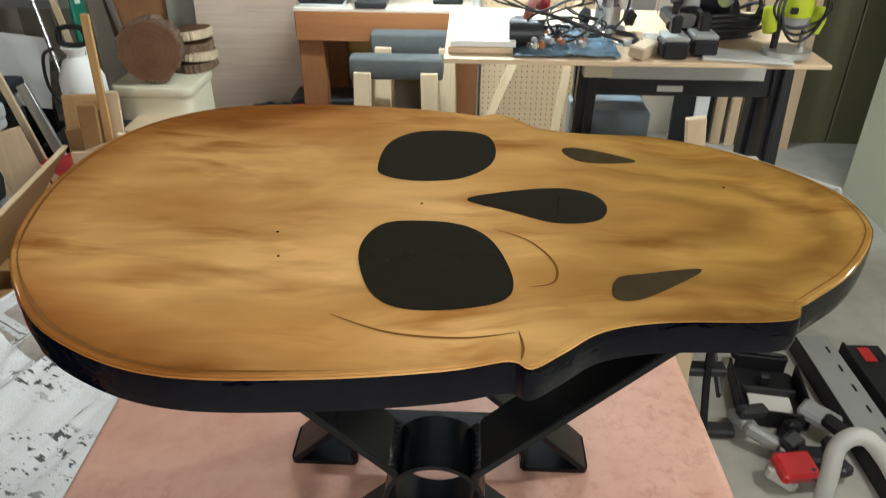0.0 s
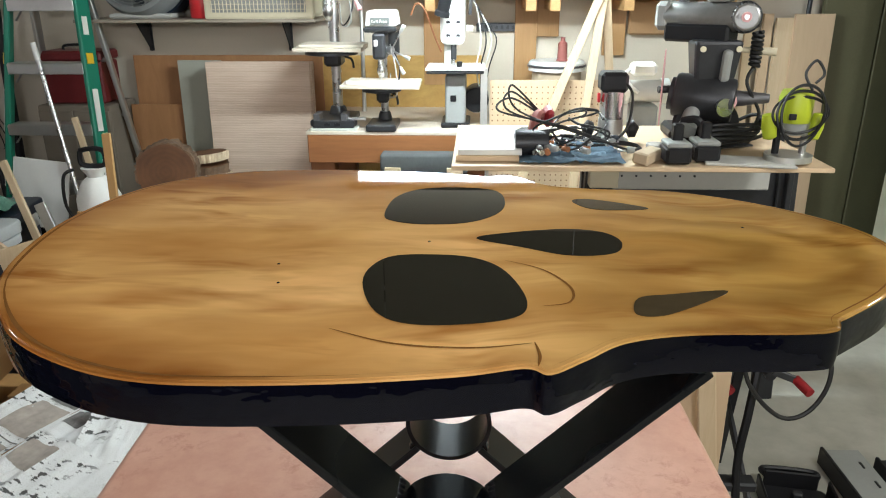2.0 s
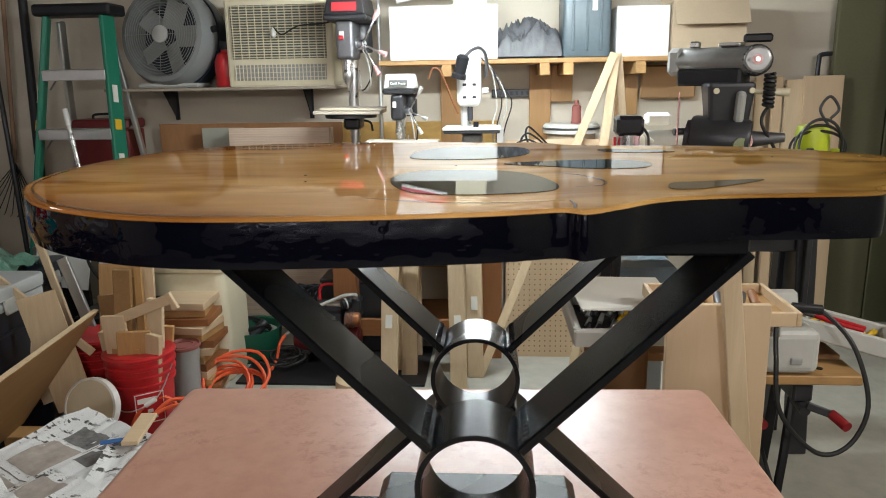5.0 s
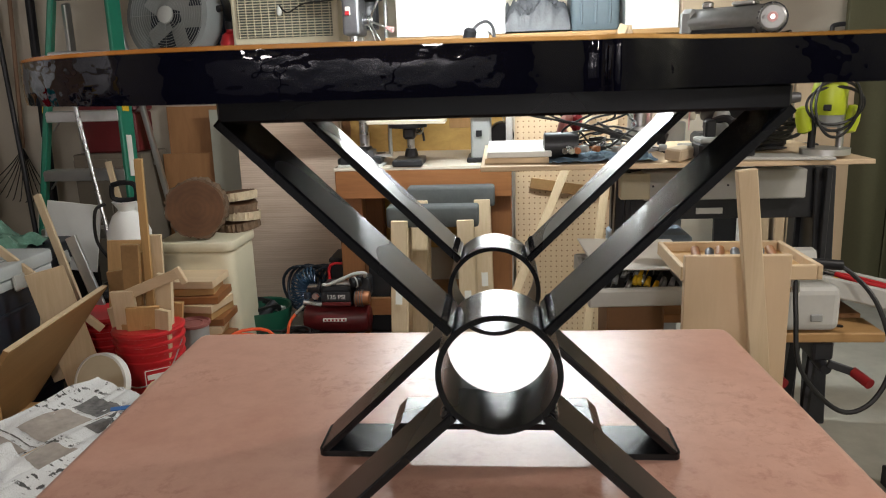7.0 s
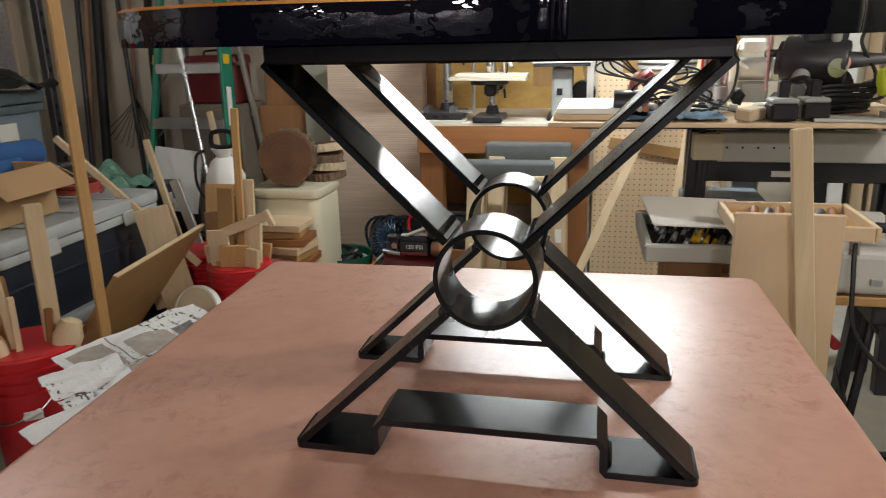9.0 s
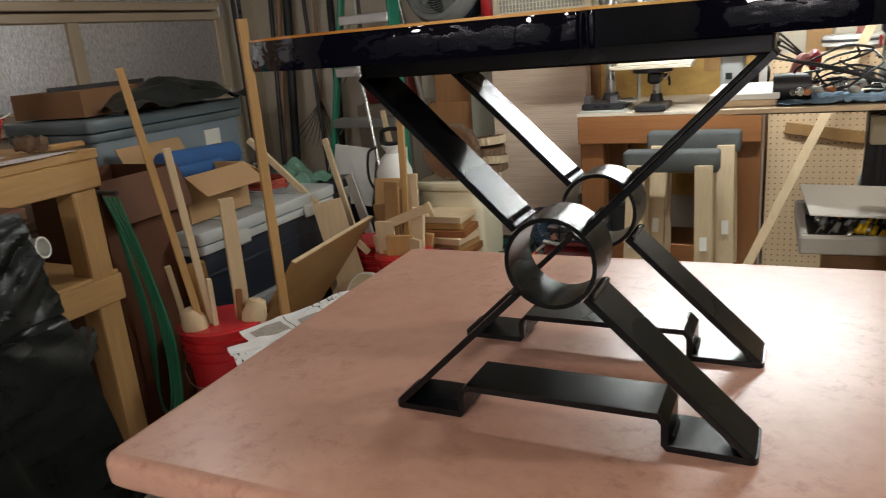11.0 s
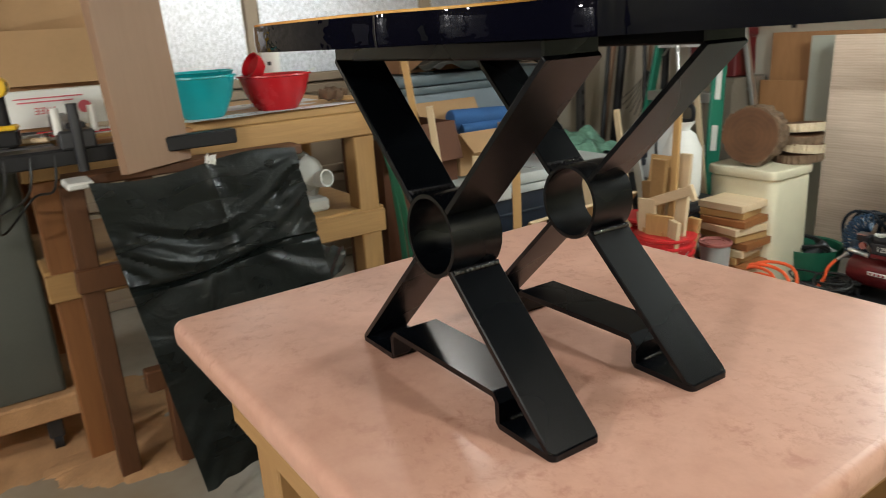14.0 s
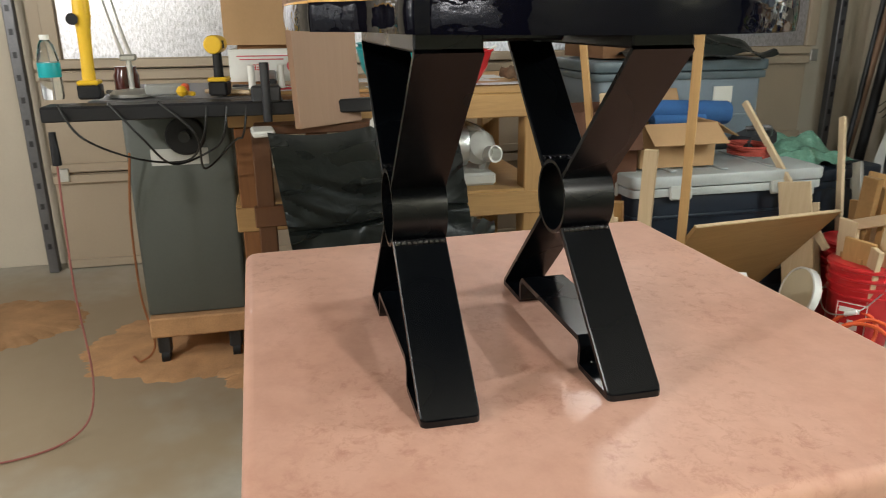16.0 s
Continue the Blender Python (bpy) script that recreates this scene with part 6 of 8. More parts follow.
leaning("slate_board", 1.18, 1.4, 3.5, 0.95, 0.03, "black", "black board standing behind the saw bench", "board", 3.0)

# ---- padded saw horses ----
for i, (x, y, z) in enumerate(((-0.295, 2.66, 0.735), (-0.225, 2.86, 0.79))):
    sh = thing("saw_horse", (x, y, 0), "pine saw horse with a grey felt-padded top", "saw horse", "padded saw horses")
    g = slab(bm_new(), rounded([(-0.205, -0.05), (0.205, -0.05), (0.205, 0.05), (-0.205, 0.05)], 0.015), z - 0.095, z, 0.014, 3)
    part("padding", g, "felt", sh, "grey felt padding")
    for sx in (-1, 1):
        for sy in (-1, 1):
            lg = part("leg", s1((sx * 0.145, sy * 0.05, z - 0.06), (sx * 0.16, sy * 0.13, 0), 0.075, 0.036, (0, sy, 0.2), 0.003), "pale_z", sh)
            if sy < 0:
                part("label", s1((sx * 0.153, sy * 0.089 - 0.0195, z * 0.5), (sx * 0.155, sy * 0.1 - 0.0195, z * 0.42), 0.03, 0.002, (0, -1, 0.2), 0), "label", lg)

# ---- air compressor ----
co = thing("air_compressor", (-0.82, 2.92, 0), "dark red portable air compressor with black motor cover", "air compressor")
co.scale = (0.84, 0.84, 0.8)
part("tank", r1((-0.2, 0, 0.15), (0.2, 0, 0.15), 0.09, seg=32, bevel=0.03), "tankred", co)
part("tank_badge", b1((0, -0.09, 0.165), (0.14, 0.006, 0.02)), "label", co)
for k in range(6):
    part("badge_mark", b1((-0.055 + k * 0.022, -0.0945, 0.165), (0.01, 0.004, 0.012)), "darkred", co)
part("motor_cover", b1((0.018, 0.0, 0.315), (0.19, 0.18, 0.135), bevel=0.022, seg=2), "black", co, "black motor cover")
part("pressure_panel", b1((0.018, -0.092, 0.315), (0.17, 0.008, 0.055), bevel=0.002), "dark", co)
part("cover_stripe", b1((0.018, -0.092, 0.27), (0.17, 0.006, 0.022), bevel=0.002), "tankred", co)
for x, z, w in ((0.062, 0.39, 0.1), (-0.032, 0.372, 0.08)):
    part("top_cap", r1((x - w / 2, -0.05, z), (x + w / 2, -0.05, z), 0.019, seg=18, bevel=0.008), "lightgrey", co)
part("handle", h1([(-0.063, -0.06, 0.37), (-0.03, -0.07, 0.385), (0.06, -0.07, 0.425), (0.13, -0.07, 0.455), (0.19, -0.06, 0.455), (0.185, -0.05, 0.43)], 0.011), "lightgrey", co, "pale grey carrying handle")
part("intake_elbow", r1((0.11, -0.09, 0.4), (0.16, -0.06, 0.41), 0.032, 0.03, 20, 0.006), "black", co)
for k in range(3):
    part("elbow_ring", r1((0.115 + 0.016 * k, -0.088 + 0.009 * k, 0.401 + 0.003 * k), (0.121 + 0.016 * k, -0.084 + 0.009 * k, 0.402 + 0.003 * k), 0.035, seg=20), "lightgrey" if k == 1 else "black", co)
part("filter_can", r1((0.125, -0.07, 0.3), (0.215, -0.07, 0.3), 0.05, 0.042, 24, 0.012), "copper", co, "dusty brown filter can")
for k in range(4):
    part("can_fin", r1((0.13 + 0.014 * k, -0.07, 0.3), (0.134 + 0.014 * k, -0.07, 0.3), 0.054, seg=22), "iron", co)
part("pump_block", b1((0.17, 0.0, 0.36), (0.09, 0.1, 0.13), bevel=0.012), "dark", co)
part("switch_box", b1((-0.115, -0.06, 0.35), (0.07, 0.06, 0.05), bevel=0.006), "black", co)
part("switch_lid", b1((-0.125, -0.06, 0.378), (0.055, 0.05, 0.012), bevel=0.003), "steel", co)
part("regulator_knob", r1((-0.15, -0.1, 0.31), (-0.15, -0.1, 0.345), 0.022, 0.019, 18, 0.004), "navy", co, "dark blue regulator knob")
part("gauge", r1((-0.1, -0.095, 0.325), (-0.1, -0.115, 0.325), 0.02, seg=20), "steel", co)
part("manifold", h1([(-0.175, -0.1, 0.285), (-0.13, -0.105, 0.28), (-0.07, -0.1, 0.27)], 0.014), "steel", co)
part("hose_coupling", r1((-0.175, -0.1, 0.262), (-0.225, -0.12, 0.215), 0.011, 0.009, 14), "steel", co)
part("outlet_hose", h1([(-0.225, -0.12, 0.215), (-0.26, -0.135, 0.16), (-0.275, -0.15, 0.08), (-0.3, -0.2, 0.012)], 0.009), "orange", co, "orange outlet hose")
part("grip_bar", h1([(-0.055, 0.08, 0.36), (-0.058, 0.09, 0.44), (-0.03, 0.09, 0.475), (0.04, 0.09, 0.478)], 0.009), "red", co)
for k in range(14):
    a = radians(100 + 9 * k)
    c = Vector((-0.13, 0.03, 0.3))
    d = Vector((math.cos(a), 0.15, math.sin(a)))
    part("hose_turn", h1([c + d * 0.07, c + d * 0.12 + Vector((0, -0.035, 0)), c + d * 0.165, c + d * 0.12 + Vector((0, 0.035, 0))], 0.0055, 5, 6, True), "bluehose", co, "turn of coiled blue hose" if k == 0 else "")
for x in (-0.13, 0.13):
    part("foot", b1((x, 0, 0.03), (0.04, 0.16, 0.06), bevel=0.008), "black", co)
tx = bpy.data.curves.new("pressure_text", "FONT")
tx.body, tx.size, tx.extrude, tx.align_x = "125 PSI", 0.038, 0.0006, "CENTER"
tob = new("pressure_text", tx)
tob.parent, tob.matrix_basis = co, pose(0.018, -0.0965, 0.302, 90)
tx.materials.append(M["label"])
dbx = thing("dark_chest", (-0.7, 3.13, 0), "plain dark grey chest under the workbench", "chest")
part("body", b1((0, 0, 0.19), (0.34, 0.2, 0.378), bevel=0.006), "dark", dbx)
part("lid", b1((0, 0, 0.39), (0.35, 0.21, 0.02), bevel=0.004), "dark", dbx)
hc = thing("blue_air_hose", (-1.07, 3.12, 0), "coiled dark blue air hose on the floor", "air hose")
part("coil", h1([(0.1 * math.cos(k * 0.9) + 0.004 * k, 0.02 * math.sin(k * 2.1), 0.2 + 0.12 * math.sin(k * 0.9) + 0.02) for k in range(64)], 0.008, 4, 6), "navy", hc)
gb = thing("green_tray", (-1.24, 2.98, 0), "dark green plastic tub with cords inside", "tub")
part("tub", l1([(0.13, 0), (0.15, 0.16), (0.16, 0.165), (0.16, 0.15), (0.14, 0.02), (0.001, 0.018)], 32), "tubgreen", gb)
part("cord", h1([(0.1 * math.cos(k * 1.1), 0.09 * math.sin(k * 1.1), 0.14 + 0.02 * (k % 3)) for k in range(14)], 0.008, 5, 6), "cable", gb)
for k, (x, y, z, rx, rz) in enumerate(((-1.29, 2.95, 0.1, 35, 60), (-1.2, 3.02, 0.11, 30, -40))):
    at_ = thing("air_tool", (x, y, z), "grey and black air tool lying in the green tub", "air tool", "air tools in the tub", m=pose(x, y, z, rx, 0, rz))
    part("barrel", r1((0, -0.09, 0.02), (0, 0.05, 0.03), 0.024, 0.028, 18, 0.005), "dark", at_)
    part("grip", r1((0, 0.03, 0.02), (0, 0.08, -0.06), 0.019, 0.016, 14, 0.004), "lightgrey", at_)
    part("nozzle", r1((0, -0.09, 0.02), (0, -0.13, 0.018), 0.012, 0.009, 12), "steel", at_)
    part("lever", h1([(0, 0.0, 0.0), (0, 0.02, -0.03), (0, 0.04, -0.04)], 0.004), "steel", at_)
jmb = thing("cord_heap", (-1.02, 2.78, 0.012), "heap of thin black cords on the rubber mat", "cord")
random.seed(53)
for k in range(5):
    cx, cy, r = random.uniform(-0.06, 0.06), random.uniform(-0.05, 0.05), random.uniform(0.05, 0.09)
    part("cord_loop", h1([(cx + r * (1 + 0.25 * math.sin(q * 1.7 + k)) * math.cos(q), cy + r * math.sin(q), 0.008 + 0.05 * abs(math.sin(q * 0.5 + k)) + 0.008 * k) for q in [n_ * 0.85 for n_ in range(10)]], 0.005, 5, 6), "cable", jmb)
oc = thing("orange_cord", (-1.15, 2.42, 0), "coiled orange extension cord on the concrete floor", "extension cord", "orange cords")
part("coil", h1([((0.125 + 0.03 * math.sin(q * 0.31)) * math.cos(q * 1.05) + 0.03 * math.cos(q * 0.23), (0.11 + 0.025 * math.cos(q * 0.27)) * math.sin(q * 1.05), 0.012 + (0.11 + 0.11 * math.sin(q * 1.05)) * (0.3 + 0.45 * math.sin(q * 0.19) ** 2) + 0.0008 * q) for q in range(42)], 0.0075, 4, 7), "orange", oc)
solid("black_floor_mat", b1((-0.75, 2.85, 0.006), (0.9, 0.5, 0.012), (0, 0, 0), bevel=0.003), "black", "black rubber mat on the floor", "mat")
sl = thing("wood_slice", (-0.6, 2.56, 0), "round pale wood slice lying on the floor", "wood slice")
part("slice", r1((0, 0, 0), (0, 0, 0.06), 0.11, 0.105, 28), "pale_x", sl)

# ---- log slices and bin ----
bn = thing("cream_bin", (-1.4, 2.78, 0), "cream oval storage bin under the log slices", "bin")
part("bin", slab(bm_new(), rounded([(-0.18, -0.16), (0.18, -0.16), (0.18, 0.16), (-0.18, 0.16)], 0.06, 8), 0, 0.54, 0.02, 3), "cream", bn)
part("lid", slab(bm_new(), rounded([(-0.19, -0.17), (0.19, -0.17), (0.19, 0.17), (-0.19, 0.17)], 0.065, 8), 0.54, 0.585, 0.01, 2), "cream", bn)


def log_slice(r, th, m, seed, label, face="endgrain"):
    """A cut round with a lumpy, split bark ring and two sawn faces."""
    t = thing("log_slice", (0, 0, 0), label, "log slice", "log slices", m=m)
    n, rows = 72, max(3, int(th / 0.012))
    bk_ = bm_new()
    rings = []
    for j in range(rows + 1):
        z = th * j / rows
        ring = []
        for k in range(n):
            a = 2 * math.pi * k / n
            c, s = math.cos(a), math.sin(a)
            rr = r * (1 + 0.05 * noise.noise((c * 1.5, s * 1.5, seed)) + 0.06 * noise.noise((c * 9, s * 9, z * 20 + seed)) + 0.05 * noise.noise((c * 20, s * 24, z * 12 + seed)))
            rr -= r * 0.05 * max(0, noise.noise((c * 14, s * 14, seed + 3)) - 0.2) * 3
            ring.append(bk_.verts.new((rr * c, rr * s, z)))
        rings.append(ring)
    for a, b in zip(rings, rings[1:]):
        for k in range(n):
            bk_.faces.new((a[k], a[(k + 1) % n], b[(k + 1) % n], b[k]))
    bk_.faces.new(rings[0][::-1])
    bk_.faces.new(rings[-1])
    part("bark", bk_, "bark" if seed % 2 else "pale_bark", t, "rough split bark edge")
    o = [(r * 0.93 * (1 + 0.05 * noise.noise((math.cos(q) * 1.5, math.sin(q) * 1.5, seed))) * math.cos(q), r * 0.93 * (1 + 0.05 * noise.noise((math.cos(q) * 1.5, math.sin(q) * 1.5, seed))) * math.sin(q)) for q in [2 * math.pi * k / 48 for k in range(48)]]
    for z0, z1 in ((-0.002, 0.004), (th - 0.004, th + 0.002)):
        part("cut_face", slab(bm_new(), o, z0, z1), face, t, "sawn face with growth rings")
    return t


log_slice(0.137, 0.13, pose(-1.42, 2.79, 0.725, 86, 0, 14), 3, "thick dark-faced log round standing on edge on the bin")
for k in range(4):
    log_slice((0.112, 0.105, 0.11, 0.098)[k], 0.04, pose(-1.3 + (0.0, 0.012, -0.008, 0.01)[k], 2.93, 0.588 + 0.047 * k, (3, -2, 4, -3)[k], (-3, 4, -2, 5)[k], 40 * k), 5 + k, "bark-edged log slice lying in a stack on the bin")

sy = thing("pump_sprayer", (-1.6, 2.45, 0.44), "white plastic pump sprayer with a black handle", "sprayer")
part("tank", l1([(0.075, 0), (0.088, 0.02), (0.092, 0.12), (0.09, 0.24), (0.06, 0.31), (0.035, 0.33)], 32), "white", sy)
part("funnel", l1([(0.03, 0.32), (0.035, 0.34), (0.055, 0.37), (0.05, 0.372), (0.03, 0.345)], 28), "white", sy)
part("pump_handle", h1([(-0.05, 0, 0.44), (-0.052, 0, 0.385), (0.0, 0, 0.375), (0.052, 0, 0.385), (0.05, 0, 0.44), (0.0, 0, 0.45), (-0.05, 0, 0.44)], 0.011), "black", sy)
part("wand_hose", h1([(-0.08, -0.02, 0.1), (-0.14, -0.02, 0.2), (-0.13, -0.02, 0.33), (-0.09, 0, 0.36)], 0.007), "cable", sy)
ct = thing("dark_crate", (-1.62, 2.47, 0), "dark plastic crate under the sprayer", "crate")
part("crate", b1((0, 0, 0.22), (0.3, 0.28, 0.438), bevel=0.012), "black", ct)
part("rim", b1((0, 0, 0.41), (0.32, 0.3, 0.03), bevel=0.008), "black", ct)
part("recess", b1((0, -0.141, 0.25), (0.2, 0.006, 0.18), bevel=0.003), "dark", ct)

# ---- scrap buckets ----
def bucket(x, y, label, r=0.15, h=0.41):
    t = thing("red_bucket", (x, y, 0), label, "bucket", "red buckets")
    part("shell", l1([(r * 0.84, 0), (r * 0.86, 0.005), (r, h), (r * 0.97, h), (r * 0.83, 0.012), (0.001, 0.012)], 36), "red", t)
    for k in range(4):
        part("rib", l1([(r * 0.98 - 0.004 * k, h - 0.022 - 0.036 * k), (r * 1.09 - 0.003 * k, h - 0.016 - 0.036 * k), (r * 1.1 - 0.003 * k, h - 0.006 - 0.036 * k), (r * 0.985 - 0.004 * k, h - 0.001 - 0.036 * k)], 36), "red", t)
    part("bail", h1([(-r * 1.04, 0, h - 0.06), (-r * 0.8, -r * 0.75, h - 0.16), (0, -r * 1.12, h - 0.2), (r * 0.8, -r * 0.75, h - 0.16), (r * 1.04, 0, h - 0.06)], 0.0028), "steel", t)
    part("grip", r1((r * 0.5, -r * 0.96, h - 0.185), (r * 0.78, -r * 0.78, h - 0.165), 0.009, seg=12, bevel=0.002), "white", t, "white plastic bail grip")
    return t


bk = bucket(-1.345, 2.03, "red plastic bucket full of wood scraps", 0.122, 0.4)
LBL = pose(0.069, -0.095, 0.2, 3, 0, 36)
lab = part("printed_label", b1((0, 0, 0), (0.112, 0.003, 0.13), bevel=0.001), "red", bk, "red label printed with white bars", m=LBL)
for x, z, w, h in ((0, 0.06, 0.104, 0.003), (0, -0.06, 0.104, 0.003), (-0.05, 0, 0.003, 0.12), (0.05, 0, 0.003, 0.12), (-0.008, 0.033, 0.07, 0.02), (0, -0.012, 0.02, 0.012), (-0.005, -0.035, 0.06, 0.02)):
    part("label_bar", b1((x, -0.0025, z), (w, 0.003, h)), "label", lab)
bucket(-1.6, 2.2, "red plastic bucket standing behind the scrap bucket", 0.122, 0.4)


def scrap(x, y, z0, dx, dy, length, w, th, mat, up=(0.2, -1, 0), label="wood offcut standing in a red bucket", group="offcuts in the bucket", name="wood_offcut"):
    for cx, cy in ((-1.345, 2.03), (-1.615, 1.155)):
        off = Vector((x - cx, y - cy))
        if off.length < 0.2:
            off *= min(1.0, max(0.01, 0.098 - w * 0.5) / max(off.length, 0.001))
            x, y = cx + off.x, cy + off.y
    d = Vector((dx, dy, 1)).normalized() * length
    return solid(name, s1((x, y, z0), (x + d.x, y + d.y, z0 + d.z), w, th, up, 0.002), mat, label, "offcut", group=group)


scrap(-1.42, 2.0, 0.06, 0.06, 0.02, 0.66, 0.062, 0.03, "oak_panel")
scrap(-1.36, 2.07, 0.06, 0.04, 0.0, 0.97, 0.028, 0.022, "pine_z")
scrap(-1.48, 2.02, 0.06, -0.1, 0.02, 0.42, 0.1, 0.018, "pale_z")
scrap(-1.4, 1.96, 0.06, 0.02, -0.05, 0.36, 0.11, 0.016, "pine_z", (0, -1, 0.2))
scrap(-1.3, 1.98, 0.06, 0.1, -0.02, 0.42, 0.1, 0.02, "pale_z", (-0.3, -1, 0))
scrap(-1.46, 1.97, 0.08, 0.25, 0.0, 0.38, 0.035, 0.02, "pine_z")
scrap(-1.33, 2.0, 0.08, -0.22, -0.02, 0.4, 0.03, 0.02, "pale_z")
scrap(-1.5, 2.08, 0.06, -0.05, 0.08, 0.5, 0.09, 0.02, "pale_z")
scrap(-1.32, 2.1, 0.06, 0.12, 0.1, 0.4, 0.05, 0.03, "pine_z")
for k, (x, y, dx, dy, ln, w, th, mt) in enumerate(((-1.44, 1.94, -0.04, -0.03, 0.5, 0.09, 0.018, "pale_z"), (-1.36, 1.94, 0.05, -0.04, 0.44, 0.12, 0.016, "pine_z"), (-1.31, 2.04, 0.09, 0.0, 0.55, 0.06, 0.02, "pale_z"),
                                                   (-1.4, 2.1, -0.02, 0.06, 0.62, 0.1, 0.018, "pine_z"), (-1.46, 2.06, -0.1, 0.03, 0.56, 0.08, 0.02, "oak_panel"), (-1.35, 2.12, 0.03, 0.05, 0.68, 0.05, 0.022, "pale_z"), (-1.48, 1.98, -0.12, -0.02, 0.43, 0.11, 0.014, "pale_z"))):
    scrap(x, y, 0.05, dx, dy, ln, w, th, mt, (0.3 * math.sin(k * 1.7), -1, 0.1))
for x, y, dx, dy, ln, w, mt in ((-1.66, 2.02, -0.35, 0.1, 0.34, 0.16, "pale_z"), (-1.56, 1.93, -0.18, -0.06, 0.46, 0.13, "pale_z"), (-1.5, 2.14, 0.05, 0.1, 0.5, 0.14, "pine_z")):
    solid("flat_offcut", s1((x, y, 0.2), Vector((x, y, 0.2)) + Vector((dx, dy, 1)).normalized() * ln, w, 0.012, (0.5, -1, 0.2), 0.001), mt, "thin flat offcut leaning behind the scrap bucket", "offcut", group="flat offcuts")
ll = thing("lever_offcut", (-1.3, 1.99, 0.52), "forked pale wood offcut lying across the bucket", "offcut")
part("stick", s1((-0.12, 0, 0.0), (0.13, -0.02, 0.1), 0.04, 0.02, (0, -1, 0.1)), "pale_x", ll)
part("fork", s1((0.12, -0.02, 0.12), (0.15, -0.02, 0.06), 0.022, 0.02, (0, -1, 0.1)), "pale_x", ll)

wl = thing("bucket_cover", (-1.43, 1.85, 0.28), "round off-white plastic bucket lid leaning on a bucket", "lid", m=pose(-1.44, 1.825, 0.25, 72, 0, -9))
part("disc", r1((0, 0, -0.012), (0, 0, 0.006), 0.104, seg=40, bevel=0.003), "cream", wl)
part("rim", l1([(0.1, -0.022), (0.108, -0.022), (0.108, 0.008), (0.1, 0.01), (0.098, 0.004), (0.1, -0.022)], 40), "white", wl)
bp = thing("plank_pile", (-1.38, 1.62, 0), "pile of loose pine planks on the floor", "planks")
random.seed(8)
for k in range(9):
    part("plank", b1((0.02 * (k % 3) - 0.02, -0.1 + 0.11 * (k % 3), 0.022 + 0.05 * (k // 3)), (0.5 - 0.05 * (k // 3), 0.095, 0.042), (0, 0, random.uniform(-7, 7)), bevel=0.003), ("pine_x", "pale_x", "oak_panel")[k % 3], bp)
sk = thing("offcut_stack", (-1.36, 2.52, 0), "stack of short brown boards beside the bucket", "boards")
for k in range(13):
    part("board", b1((0.015 * math.sin(k * 2.1), 0.012 * math.cos(k * 1.7), 0.0175 + k * 0.0352), (0.24 + 0.02 * math.sin(k), 0.2, 0.033), (0, 0, 9 * math.sin(k * 1.3)), bevel=0.002), ("pale_x", "stain_x", "pine_x")[k % 3], sk)
for px, py, pr, ph in ((-1.315, 2.343, 0.07, 0.29), (-1.485, 2.365, 0.058, 0.285)):
    sq = thing("lidded_pail", (px, py, 0), "grey pail with a dusty dark red lid on the floor", "pail", "lidded pails")
    part("shell", l1([(pr * 0.78, 0), (pr * 0.95, ph), (pr * 0.9, ph), (pr * 0.74, 0.01), (0.001, 0.01)], 28), "grey", sq)
    ldp = part("lid", l1([(pr, ph - 0.004), (pr * 1.06, ph), (pr * 1.06, ph + 0.01), (pr * 0.97, ph + 0.013), (pr * 0.9, ph + 0.004), (0.001, ph + 0.004)], 28), "duskred", sq, "dusty dark red lid")
    part("lid_ring", h1([(pr * 0.62 * math.cos(k * math.pi / 4), pr * 0.62 * math.sin(k * math.pi / 4), ph + 0.006) for k in range(8)], 0.003, 4, 6, True), "duskred", ldp)

ocl = thing("orange_cord", (-1.2, 1.92, 0), "loose loops of orange cord beside the bucket", "extension cord", "orange cords")
part("cord_loop", h1([((0.085 + 0.03 * math.sin(q * 0.37)) * math.cos(q * 0.95) + 0.05 * math.sin(q * 0.29), -0.02 + 0.06 * math.sin(q * 0.95 + 0.8) + 0.02 * math.cos(q * 0.4), 0.13 + (0.095 + 0.03 * math.cos(q * 0.31)) * math.sin(q * 0.95) - 0.025 * math.cos(q * 0.29)) for q in range(21)], 0.0075, 5, 7), "orange", ocl)
part("tail", h1([(0.1, 0.0, 0.03), (0.16, 0.06, 0.01), (0.1, 0.2, 0.01), (0.0, 0.3, 0.01)], 0.0085), "orange", ocl)

bk2 = bucket(-1.615, 1.155, "red plastic bucket holding dowels and paddles", 0.142, 0.4)
part("sticker", b1((0.09, -0.118, 0.22), (0.05, 0.003, 0.03), (6, 0, 36)), "label", bk2)
for x, y, dx, dy, L, w, mt in ((-1.63, 1.12, 0.008, -0.15, 1.255, 0.024, "pine_z"), (-1.65, 1.17, 0.075, -0.16, 1.0, 0.024, "pale_z"), (-1.53, 1.2, 0.0, 0.02, 0.78, 0.05, "pale_z"), (-1.56, 1.22, -0.02, 0.01, 0.76, 0.018, "pine_z"),
                               (-1.66, 1.16, -0.03, -0.04, 0.56, 0.06, "pine_z"), (-1.68, 1.1, -0.05, -0.1, 0.58, 0.02, "pale_z"), (-1.55, 1.14, 0.03, 0.08, 0.46, 0.02, "stain_z"), (-1.6, 1.1, 0.02, 0.0, 0.52, 0.018, "pale_z")):
    scrap(x, y, 0.05, dx, dy, L, w, w * 0.6 if w > 0.03 else w, mt, (0.8, -0.6, 0), "long wooden stick standing in a red bucket", "sticks in the bucket", "wood_stick")
